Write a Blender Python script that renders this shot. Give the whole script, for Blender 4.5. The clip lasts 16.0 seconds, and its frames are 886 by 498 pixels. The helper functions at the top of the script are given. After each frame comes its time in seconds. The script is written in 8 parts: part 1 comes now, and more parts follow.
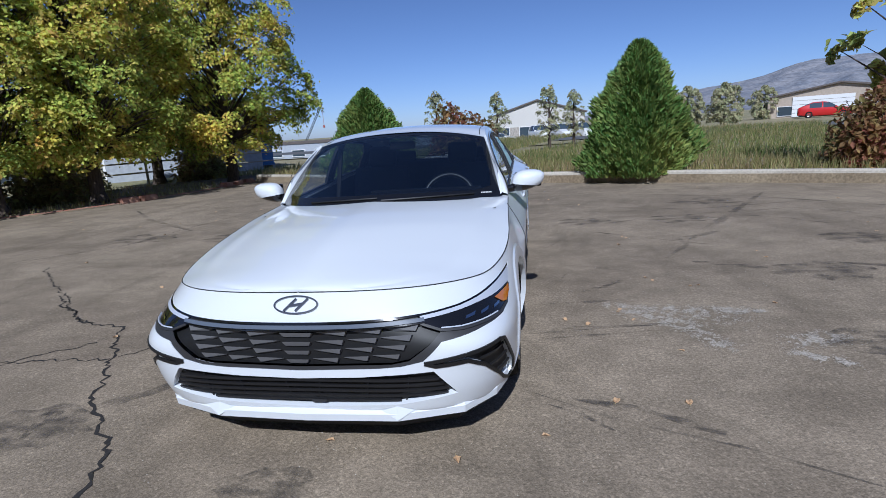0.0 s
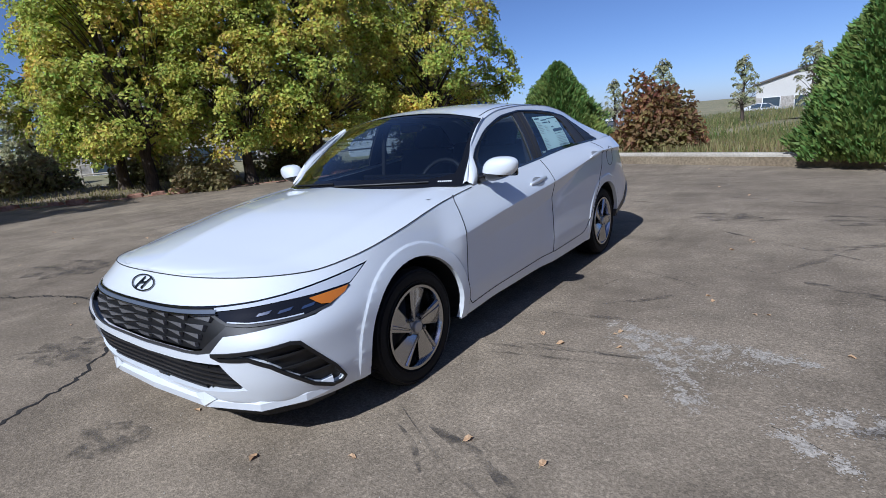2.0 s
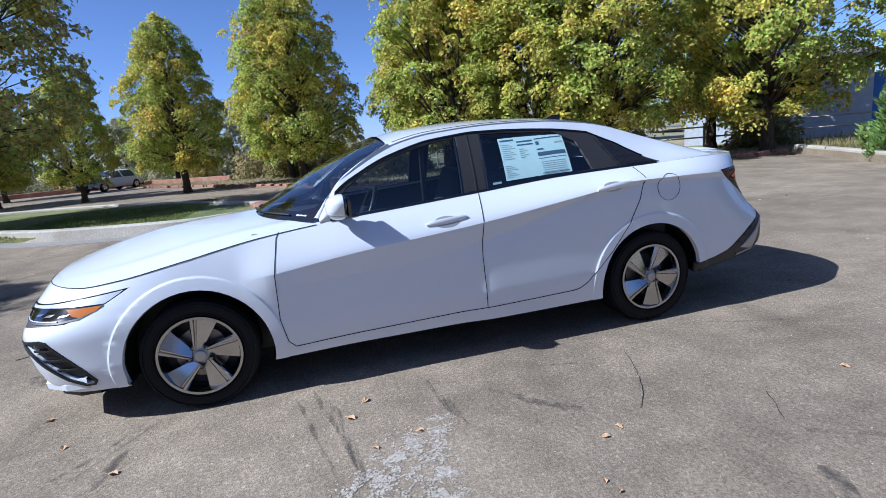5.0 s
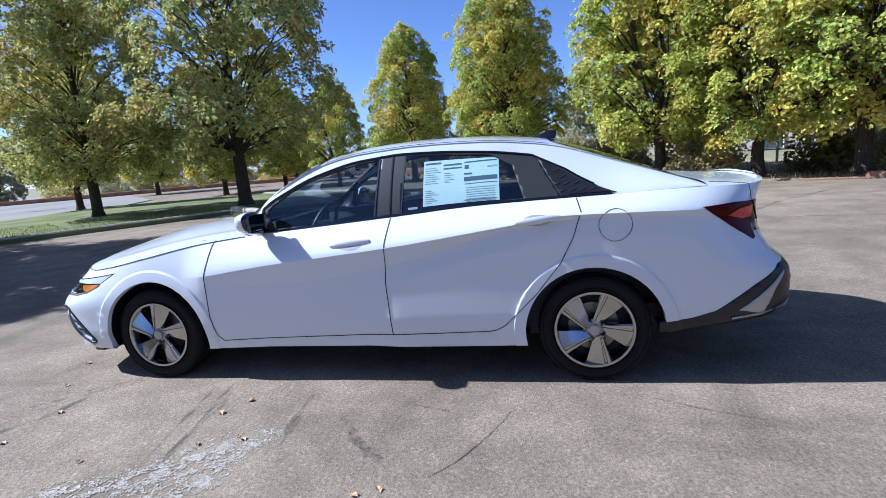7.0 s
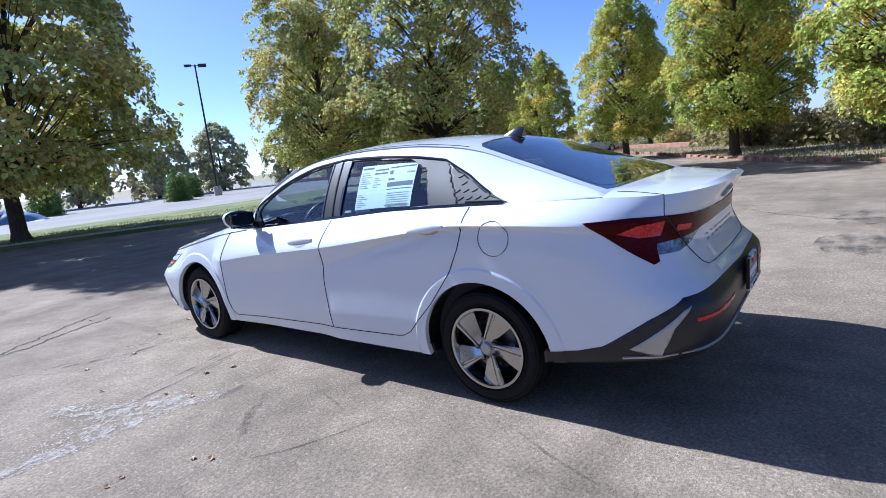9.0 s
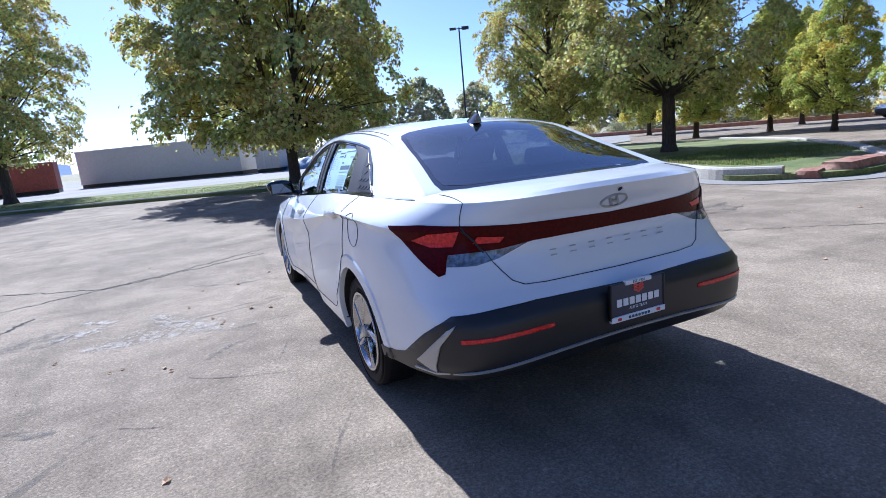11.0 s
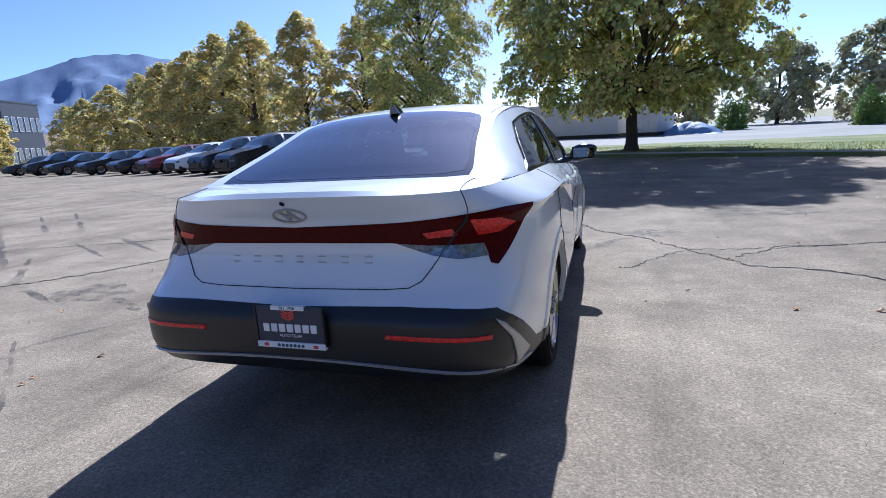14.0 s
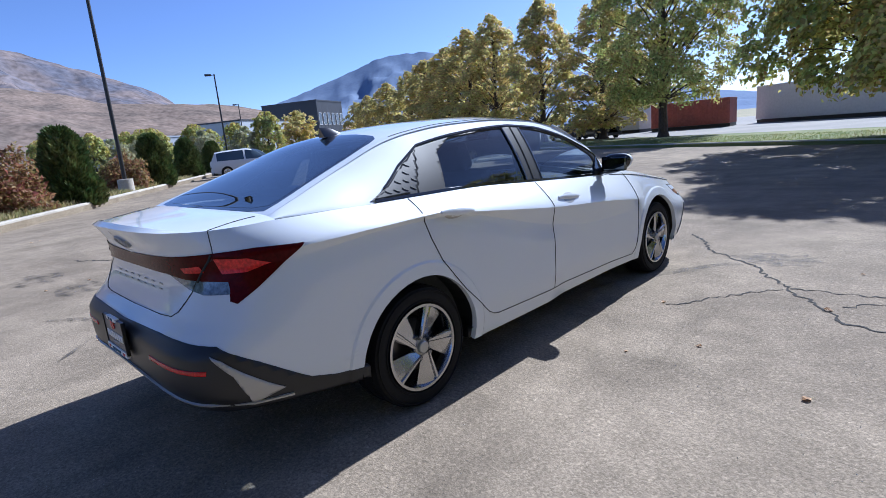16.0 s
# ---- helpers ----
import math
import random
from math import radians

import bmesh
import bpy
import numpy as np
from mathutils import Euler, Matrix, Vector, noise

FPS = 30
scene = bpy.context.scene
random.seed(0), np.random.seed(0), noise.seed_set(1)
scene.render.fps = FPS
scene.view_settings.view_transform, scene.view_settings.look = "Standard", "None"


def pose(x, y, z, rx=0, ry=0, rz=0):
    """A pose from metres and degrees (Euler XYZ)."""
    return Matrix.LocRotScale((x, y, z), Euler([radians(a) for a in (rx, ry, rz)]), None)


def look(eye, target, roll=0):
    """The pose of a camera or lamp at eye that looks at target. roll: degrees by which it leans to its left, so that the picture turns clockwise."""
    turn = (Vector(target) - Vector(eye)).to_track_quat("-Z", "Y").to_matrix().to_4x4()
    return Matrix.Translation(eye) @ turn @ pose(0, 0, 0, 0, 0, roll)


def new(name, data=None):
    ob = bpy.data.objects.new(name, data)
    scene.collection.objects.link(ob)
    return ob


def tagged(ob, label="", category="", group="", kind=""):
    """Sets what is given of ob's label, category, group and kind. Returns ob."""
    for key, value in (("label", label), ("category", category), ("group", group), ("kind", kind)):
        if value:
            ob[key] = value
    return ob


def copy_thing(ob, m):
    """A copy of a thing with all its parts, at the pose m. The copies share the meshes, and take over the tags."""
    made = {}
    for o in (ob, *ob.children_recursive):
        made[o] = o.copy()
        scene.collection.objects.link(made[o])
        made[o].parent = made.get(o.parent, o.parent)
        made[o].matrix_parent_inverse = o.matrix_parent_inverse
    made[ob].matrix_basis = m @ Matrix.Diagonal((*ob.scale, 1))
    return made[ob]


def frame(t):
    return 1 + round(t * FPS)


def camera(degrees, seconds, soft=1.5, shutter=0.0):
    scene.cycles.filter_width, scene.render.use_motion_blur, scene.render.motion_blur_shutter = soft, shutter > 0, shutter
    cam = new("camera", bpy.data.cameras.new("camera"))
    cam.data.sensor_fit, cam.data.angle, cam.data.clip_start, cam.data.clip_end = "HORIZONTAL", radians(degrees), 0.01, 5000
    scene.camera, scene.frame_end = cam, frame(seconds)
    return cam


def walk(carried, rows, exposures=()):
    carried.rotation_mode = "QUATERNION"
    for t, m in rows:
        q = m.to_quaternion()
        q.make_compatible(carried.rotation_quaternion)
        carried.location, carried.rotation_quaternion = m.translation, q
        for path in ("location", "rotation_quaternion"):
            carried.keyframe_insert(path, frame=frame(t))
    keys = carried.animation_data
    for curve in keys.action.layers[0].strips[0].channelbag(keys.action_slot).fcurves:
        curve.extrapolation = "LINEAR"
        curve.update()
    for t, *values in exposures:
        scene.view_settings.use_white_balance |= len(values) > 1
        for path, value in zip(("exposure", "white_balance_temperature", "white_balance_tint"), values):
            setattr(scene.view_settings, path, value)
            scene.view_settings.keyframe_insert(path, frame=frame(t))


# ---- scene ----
cam = camera(80.0, 16.0, 0.7)
EXPOSURES = [(t, e, k, m) for t, e, k, m in ((0.0, -0.16, 5400, 10), (2.0, -0.05, 5400, 10), (3.5, 0.19, 5350, 10), (5.8, 0.64, 5220, 10), (7.0, 0.74, 5180, 11), (8.2, 0.80, 5150, 12), (10.3, 0.96, 5110, 13), (11.5, 0.97, 5120, 13), (13.5, 0.86, 5150, 12), (16.0, 0.70, 5200, 11))]
PATH = [
    (0, (0.982, -4.13, 1.35), (0.631, -2.211, 0.91), -3.8),
    (0.2, (1.111, -4.061, 1.351), (0.692, -2.152, 0.927), -2.7),
    (0.5, (1.369, -3.968, 1.314), (0.827, -2.096, 0.866), -4.1),
    (1, (1.751, -3.815, 1.307), (1.001, -2.018, 0.853), -4.2),
    (1.5, (2.11, -3.517, 1.284), (1.161, -1.819, 0.82), -4.6),
    (2, (2.463, -3.25, 1.268), (1.307, -1.684, 0.807), -5.0),
    (2.5, (2.757, -2.868, 1.254), (1.427, -1.445, 0.802), -5.3),
    (3, (3.072, -2.516, 1.251), (1.575, -1.265, 0.81), -5.5),
    (3.5, (3.294, -2.113, 1.251), (1.663, -1.037, 0.823), -5.2),
    (3.7, (3.364, -1.922, 1.248), (1.687, -0.917, 0.825), -5.2),
    (5.8, (3.805, 0.043, 1.291), (1.842, 0.16, 0.93), -5.1),
    (6, (3.802, 0.241, 1.289), (1.832, 0.267, 0.942), -4.9),
    (6.5, (3.798, 0.717, 1.261), (1.837, 0.516, 0.923), -4.8),
    (7, (3.676, 1.183, 1.291), (1.753, 0.762, 0.939), -4.8),
    (7.5, (3.582, 1.631, 1.302), (1.719, 0.998, 0.943), -5.3),
    (8, (3.401, 2.029, 1.297), (1.623, 1.184, 0.941), -6.0),
    (8.2, (3.31, 2.195, 1.296), (1.572, 1.27, 0.945), -6.3),
    (10.3, (2.138, 3.632, 1.244), (1.045, 2.006, 0.842), -5.3),
    (10.5, (1.96, 3.757, 1.252), (0.959, 2.074, 0.842), -5.3),
    (11, (1.539, 4.002, 1.26), (0.745, 2.212, 0.854), -5.4),
    (11.5, (1.053, 4.121, 1.254), (0.485, 2.244, 0.858), -5.0),
    (12, (0.581, 4.247, 1.239), (0.273, 2.312, 0.838), -4.4),
    (12.5, (0.13, 4.247, 1.229), (0.071, 2.292, 0.811), -4.0),
    (13, (-0.303, 4.249, 1.228), (-0.115, 2.302, 0.811), -3.9),
    (13.5, (-0.718, 4.163, 1.237), (-0.301, 2.252, 0.819), -3.8),
    (14, (-1.142, 4.007, 1.215), (-0.54, 2.148, 0.786), -3.7),
    (14.5, (-1.541, 3.833, 1.224), (-0.756, 2.043, 0.8), -3.6),
    (15, (-1.915, 3.571, 1.237), (-0.935, 1.879, 0.818), -4.0),
    (15.5, (-2.306, 3.312, 1.257), (-1.126, 1.754, 0.834), -4.6),
    (16, (-2.663, 2.956, 1.278), (-1.276, 1.576, 0.863), -5.3),
]
walk(cam, [(t, look(eye, target, roll)) for t, eye, target, roll in PATH], EXPOSURES)

# ---- world and sun ----
SUN_EL, SUN_AZ = 42.0, 177.0          # the sun stands in front of the car's nose (towards -y)
world = bpy.data.worlds.new("world")
scene.world = world
world.use_nodes = True
wn, wl = world.node_tree.nodes, world.node_tree.links
sky = wn.new("ShaderNodeTexSky")
sky.sky_type, sky.sun_disc = "NISHITA", False
sky.sun_elevation, sky.sun_rotation = radians(SUN_EL), radians(SUN_AZ)
sky.altitude, sky.air_density, sky.dust_density, sky.ozone_density = 2600, 0.85, 4.0, 4.0
tint = wn.new("ShaderNodeVectorMath")       # a gain on the sky's colour: red and blue slightly raised
tint.operation = "MULTIPLY"
tint.inputs[1].default_value = (1.09, 1.0, 1.06)
wl.new(sky.outputs[0], tint.inputs[0])
wl.new(tint.outputs[0], wn["Background"].inputs[0])
wn["Background"].inputs[1].default_value = 0.094
sun = new("sun", bpy.data.lights.new("sun", "SUN"))
sun.data.energy, sun.data.angle, sun.data.color = 4.9, radians(0.53), (1.0, 0.955, 0.89)
sun.matrix_world = look((0, 0, 0), (-math.sin(radians(SUN_AZ)) * math.cos(radians(SUN_EL)), -math.cos(radians(SUN_AZ)) * math.cos(radians(SUN_EL)), -math.sin(radians(SUN_EL))))

# ---- materials ----


def material(name, color, rough=0.6, metal=0.0, spec=0.5, vary=0.0, scale=8.0, fine=80.0, bump=0.0, bump_scale=120.0, coat=0.0, island=0.0, second=None, cover=0.5, stretch=(1, 1, 1)):
    """A surface with two scales of variation: second is mixed in by broad noise, vary darkens and lightens by fine noise."""
    m = bpy.data.materials.new(name)
    m.use_nodes = True
    n, l = m.node_tree.nodes, m.node_tree.links
    b = n["Principled BSDF"]
    b.inputs["Roughness"].default_value, b.inputs["Metallic"].default_value = rough, metal
    b.inputs["Specular IOR Level"].default_value = spec
    b.inputs["Coat Weight"].default_value = coat
    b.inputs["Coat Roughness"].default_value = 0.03
    b.inputs["Base Color"].default_value = (*color, 1)
    if not (vary or bump or second or island):
        return m
    tc, mp = n.new("ShaderNodeTexCoord"), n.new("ShaderNodeMapping")
    mp.inputs["Scale"].default_value = stretch
    l.new(tc.outputs["Object"], mp.inputs[0])
    last = None
    if second:
        broad = n.new("ShaderNodeTexNoise")
        broad.inputs["Scale"].default_value, broad.inputs["Detail"].default_value = scale, 6
        l.new(mp.outputs[0], broad.inputs["Vector"])
        ramp = n.new("ShaderNodeMapRange")
        ramp.inputs[1].default_value, ramp.inputs[2].default_value = cover - 0.12, cover + 0.12
        l.new(broad.outputs[0], ramp.inputs[0])
        mix = n.new("ShaderNodeMix")
        mix.data_type = "RGBA"
        mix.inputs[6].default_value, mix.inputs[7].default_value = (*color, 1), (*second, 1)
        l.new(ramp.outputs[0], mix.inputs[0])
        last = mix.outputs[2]
    if island:
        geo = n.new("ShaderNodeNewGeometry")
        hue = n.new("ShaderNodeHueSaturation")
        r1, r2 = n.new("ShaderNodeMapRange"), n.new("ShaderNodeMapRange")
        r1.inputs[3].default_value, r1.inputs[4].default_value = 0.5 - 0.05 * island, 0.5 + 0.04 * island
        r2.inputs[3].default_value, r2.inputs[4].default_value = 1 - 0.45 * island, 1 + 0.45 * island
        mul = n.new("ShaderNodeMath")
        mul.operation = "MULTIPLY"
        mul.inputs[1].default_value = 7.31
        frac = n.new("ShaderNodeMath")
        frac.operation = "FRACT"
        l.new(geo.outputs["Random Per Island"], r1.inputs[0])
        l.new(geo.outputs["Random Per Island"], mul.inputs[0])
        l.new(mul.outputs[0], frac.inputs[0])
        l.new(frac.outputs[0], r2.inputs[0])
        l.new(r1.outputs[0], hue.inputs["Hue"])
        l.new(r2.outputs[0], hue.inputs["Value"])
        if last:
            l.new(last, hue.inputs["Color"])
        else:
            hue.inputs["Color"].default_value = (*color, 1)
        last = hue.outputs[0]
    if vary:
        small = n.new("ShaderNodeTexNoise")
        small.inputs["Scale"].default_value, small.inputs["Detail"].default_value = fine, 4
        l.new(mp.outputs[0], small.inputs["Vector"])
        rng = n.new("ShaderNodeMapRange")
        rng.inputs[1].default_value, rng.inputs[2].default_value = 0.3, 0.7
        rng.inputs[3].default_value, rng.inputs[4].default_value = 1 - vary, 1 + vary
        l.new(small.outputs[0], rng.inputs[0])
        sc = n.new("ShaderNodeVectorMath")
        sc.operation = "SCALE"
        if last:
            l.new(last, sc.inputs[0])
        else:
            sc.inputs[0].default_value = color
        l.new(rng.outputs[0], sc.inputs["Scale"])
        last = sc.outputs[0]
    if last:
        l.new(last, b.inputs["Base Color"])
    if bump:
        bn, bp = n.new("ShaderNodeTexNoise"), n.new("ShaderNodeBump")
        bn.inputs["Scale"].default_value, bn.inputs["Detail"].default_value = bump_scale, 5
        l.new(mp.outputs[0], bn.inputs["Vector"])
        bp.inputs["Strength"].default_value, bp.inputs["Distance"].default_value = bump, 0.02
        l.new(bn.outputs[0], bp.inputs["Height"])
        l.new(bp.outputs[0], b.inputs["Normal"])
    return m


def leaf_material(name, color, second, cover, island=1.0, glow=0.5):
    """Leaves: part of the light passes through them."""
    m = material(name, color, 0.55, second=second, scale=0.55, cover=cover, island=island, spec=0.25)
    n, l = m.node_tree.nodes, m.node_tree.links
    b = n["Principled BSDF"]
    tr, add = n.new("ShaderNodeBsdfTranslucent"), n.new("ShaderNodeMixShader")
    l.new(b.inputs["Base Color"].links[0].from_socket, tr.inputs[0])
    add.inputs[0].default_value = glow
    l.new(b.outputs[0], add.inputs[1])
    l.new(tr.outputs[0], add.inputs[2])
    l.new(add.outputs[0], n["Material Output"].inputs[0])
    return m


def glass_material(name, tint, gloss=1.0, rough=0.0, base=0.05):
    """A tinted pane: what is behind shows through the tint, with a mirror gloss on top."""
    m = bpy.data.materials.new(name)
    m.use_nodes = True
    n, l = m.node_tree.nodes, m.node_tree.links
    n.remove(n["Principled BSDF"])
    tr, gl, mx, fr = n.new("ShaderNodeBsdfTransparent"), n.new("ShaderNodeBsdfGlossy"), n.new("ShaderNodeMixShader"), n.new("ShaderNodeLayerWeight")
    pw, rg = n.new("ShaderNodeMath"), n.new("ShaderNodeMapRange")
    tr.inputs[0].default_value = (*tint, 1)
    gl.inputs["Roughness"].default_value = rough
    gl.inputs[0].default_value = (gloss, gloss, gloss, 1)
    fr.inputs[0].default_value = 0.5
    pw.operation = "POWER"
    pw.inputs[1].default_value = 4.6
    rg.inputs[3].default_value, rg.inputs[4].default_value = base, 1.0
    l.new(fr.outputs["Facing"], pw.inputs[0])
    l.new(pw.outputs[0], rg.inputs[0])
    l.new(rg.outputs[0], mx.inputs[0])
    l.new(tr.outputs[0], mx.inputs[1])
    l.new(gl.outputs[0], mx.inputs[2])
    l.new(mx.outputs[0], n["Material Output"].inputs[0])
    return m


def asphalt_material(name, color, second):
    """Worn asphalt: broad patches, blotches, faint scuff streaks and a fine aggregate of pale and dark stones."""
    m = material(name, color, 0.85, vary=0.22, fine=60, second=second, scale=0.35, bump=0.3, bump_scale=140, spec=0.09)
    n, l = m.node_tree.nodes, m.node_tree.links
    b = n["Principled BSDF"]
    last = b.inputs["Base Color"].links[0].from_socket
    tc = n.new("ShaderNodeTexCoord")

    def layer(kind, scale, lo, hi, out0, out1, stretch=(1, 1, 1), turn=0.0):
        mp, tx, rg, sc = n.new("ShaderNodeMapping"), n.new(kind), n.new("ShaderNodeMapRange"), n.new("ShaderNodeVectorMath")
        mp.inputs["Scale"].default_value, mp.inputs["Rotation"].default_value = stretch, (0, 0, turn)
        tx.inputs["Scale"].default_value = scale
        l.new(tc.outputs["Object"], mp.inputs[0])
        l.new(mp.outputs[0], tx.inputs["Vector"])
        rg.inputs[1].default_value, rg.inputs[2].default_value, rg.inputs[3].default_value, rg.inputs[4].default_value = lo, hi, out0, out1
        if kind == "ShaderNodeTexNoise":
            tx.inputs["Detail"].default_value = 8
            l.new(tx.outputs[0], rg.inputs[0])
        else:
            sep = n.new("ShaderNodeSeparateColor")
            l.new(tx.outputs["Color"], sep.inputs[0])
            l.new(sep.outputs[0], rg.inputs[0])
        sc.operation = "SCALE"
        l.new(rg.outputs[0], sc.inputs["Scale"])
        return sc

    for sc in (layer("ShaderNodeTexNoise", 1.7, 0.36, 0.64, 0.82, 1.10), layer("ShaderNodeTexNoise", 0.9, 0.56, 0.72, 1.0, 0.80, (0.35, 2.2, 1), 0.5), layer("ShaderNodeTexNoise", 1.1, 0.58, 0.75, 1.0, 0.78, (2.4, 0.3, 1), 0.9), layer("ShaderNodeTexVoronoi", 150, 0.0, 1.0, 0.78, 1.24), layer("ShaderNodeTexVoronoi", 70, 0.90, 0.97, 1.0, 1.25), layer("ShaderNodeTexNoise", 7.0, 0.36, 0.64, 0.93, 1.07)):
        l.new(last, sc.inputs[0])
        last = sc.outputs[0]
    l.new(last, b.inputs["Base Color"])
    return m


M = dict(
    asphalt=asphalt_material("asphalt", (0.219, 0.177, 0.130), (0.284, 0.231, 0.168)),
    far_asphalt=material("far_asphalt", (0.25, 0.235, 0.21), 0.9, vary=0.15, fine=20, second=(0.30, 0.28, 0.25), scale=0.2, spec=0.2),
    road=material("road_surface", (0.10, 0.10, 0.10), 0.85, vary=0.1, fine=10),
    crack=material("crack_fill", (0.025, 0.022, 0.02), 0.95, vary=0.3, fine=60),
    chalk=material("worn_paint", (0.42, 0.375, 0.315), 0.95, spec=0.1, vary=0.35, fine=60),
    concrete=material("concrete", (0.46, 0.42, 0.35), 0.9, vary=0.18, fine=30, second=(0.36, 0.32, 0.26), scale=1.2, bump=0.2, bump_scale=60),
    soil=material("soil", (0.20, 0.155, 0.10), 0.95, vary=0.3, fine=25, second=(0.26, 0.21, 0.14), scale=0.8, bump=0.5, bump_scale=20),
    field=material("dry_field", (0.20, 0.19, 0.09), 0.95, vary=0.3, fine=2.0, second=(0.31, 0.26, 0.15), scale=0.08, cover=0.5),
    lawn=material("lawn", (0.105, 0.135, 0.035), 0.95, vary=0.35, fine=30, second=(0.21, 0.20, 0.07), scale=0.6, cover=0.52, bump=0.6, bump_scale=60),
    bark=material("bark", (0.07, 0.052, 0.04), 0.95, vary=0.4, fine=25, bump=0.8, bump_scale=30, stretch=(1, 1, 0.25)),
    leaf=leaf_material("linden_leaf", (0.43, 0.49, 0.095), (0.72, 0.60, 0.11), 0.55, glow=0.42),
    leaf_green=leaf_material("green_leaf", (0.44, 0.475, 0.15), (0.64, 0.56, 0.17), 0.52, glow=0.42),
    leaf_far=leaf_material("far_leaf", (0.54, 0.50, 0.20), (0.72, 0.60, 0.22), 0.5, 0.8, glow=0.56),
    leaf_sage=leaf_material("sage_leaf", (0.38, 0.40, 0.22), (0.48, 0.45, 0.27), 0.5, 0.7, glow=0.4),
    leaf_red=leaf_material("red_leaf", (0.32, 0.17, 0.08), (0.25, 0.20, 0.08), 0.5),
    needle=leaf_material("juniper_needle", (0.15, 0.24, 0.06), (0.28, 0.32, 0.08), 0.6, 0.8, 0.2),
    needle_dark=leaf_material("dark_juniper_needle", (0.085, 0.125, 0.035), (0.17, 0.17, 0.055), 0.55, 0.9, 0.15),
    straw=leaf_material("dry_grass", (0.44, 0.37, 0.18), (0.30, 0.28, 0.11), 0.5, 0.7),
    grass_blade=leaf_material("grass_blade", (0.16, 0.21, 0.06), (0.30, 0.28, 0.11), 0.55, 0.8),
    fallen=leaf_material("fallen_leaf", (0.80, 0.66, 0.40), (0.74, 0.46, 0.16), 0.5, 0.9, 0.1),
    rock=material("red_sandstone", (0.27, 0.115, 0.075), 0.95, vary=0.3, fine=12, second=(0.33, 0.19, 0.13), scale=2, bump=0.6, bump_scale=15),
    white_wall=material("white_panel_wall", (0.56, 0.54, 0.50), 0.8, vary=0.06, fine=6, second=(0.58, 0.56, 0.52), scale=0.4),
    tan_wall=material("tan_wall", (0.42, 0.35, 0.28), 0.9, vary=0.1, fine=4),
    stone_wall=material("stone_wall", (0.36, 0.33, 0.29), 0.9, vary=0.35, fine=5),
    dark_wall=material("dark_cladding", (0.035, 0.037, 0.045), 0.5, vary=0.1, fine=3),
    roof=material("roof_shingle", (0.13, 0.11, 0.10), 0.9, vary=0.2, fine=6),
    rust_red=material("red_corrugated_steel", (0.34, 0.085, 0.06), 0.7, vary=0.15, fine=6, second=(0.27, 0.08, 0.06), scale=0.7),
    blue_steel=material("blue_steel", (0.05, 0.16, 0.42), 0.6, vary=0.1, fine=6),
    tarp=material("blue_tarpaulin", (0.10, 0.19, 0.36), 0.55, vary=0.2, fine=6, second=(0.16, 0.26, 0.42), scale=1.5),
    grey_steel=material("grey_steel", (0.42, 0.45, 0.50), 0.6, vary=0.1, fine=6),
    pole=material("dark_pole", (0.022, 0.02, 0.018), 0.5, vary=0.2, fine=20),
    far_glass=material("far_window", (0.05, 0.07, 0.09), 0.1, spec=0.8),
    # the peak's colour holds the distance haze: pale, even blue
    mountain=material("hazed_mountain", (0.185, 0.235, 0.335), 1.0, second=(0.195, 0.245, 0.342), scale=0.012, cover=0.5, vary=0.08, fine=0.05, spec=0.0),
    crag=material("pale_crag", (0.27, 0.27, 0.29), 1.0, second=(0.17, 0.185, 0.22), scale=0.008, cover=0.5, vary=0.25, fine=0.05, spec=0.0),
    # brown rock; the darker bluish second colour paints in haze and blue shadows
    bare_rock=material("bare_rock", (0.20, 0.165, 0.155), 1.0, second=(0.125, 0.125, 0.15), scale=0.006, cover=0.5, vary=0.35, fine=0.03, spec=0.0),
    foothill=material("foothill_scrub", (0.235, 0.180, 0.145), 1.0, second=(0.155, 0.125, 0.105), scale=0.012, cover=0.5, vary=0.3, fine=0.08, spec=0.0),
    tyre=material("tyre_rubber", (0.006, 0.006, 0.007), 0.7, spec=0.25, vary=0.2, fine=40),
    black=material("black_plastic", (0.008, 0.008, 0.009), 0.5, vary=0.15, fine=90),
)
GLASS_DARK = glass_material("tinted_glass", (0.50, 0.55, 0.56), base=0.09)
GLASS_FRONT = glass_material("light_tinted_glass", (0.72, 0.79, 0.82), base=0.07)
GLASS_REAR = glass_material("rear_glass", (0.24, 0.29, 0.33), base=0.20, rough=0.012)
GLASS_CLEAR = glass_material("clear_glass", (0.70, 0.76, 0.79), base=0.15)

# ---- helpers for building ----


def link_mesh(name, bm, mat, parent=None, label="", smooth=False, auto=None):
    me = bpy.data.meshes.new(name)
    bm.to_mesh(me)
    bm.free()
    return link_data(name, me, mat, parent, label, smooth, auto)


def link_data(name, me, mat, parent=None, label="", smooth=False, auto=None):
    mats = mat if isinstance(mat, (list, tuple)) else [mat]
    if not me.materials:
        for m in mats:
            me.materials.append(m)
    ob = new(name, me)
    if smooth:
        me.shade_smooth()
        if auto:
            me.set_sharp_from_angle(angle=radians(auto))
    if parent:
        ob.parent = parent
    if label:
        ob["label"] = label
    return ob


def part(name, bm, mat, parent, label="", smooth=False, auto=None):
    return link_mesh(name, bm, mat, parent, label, smooth, auto)


def thing(name, m, label, category, group="", kind=""):
    ob = new(name)
    ob.empty_display_size = 0.1
    ob.matrix_world = m
    return tagged(ob, label, category, group, kind)


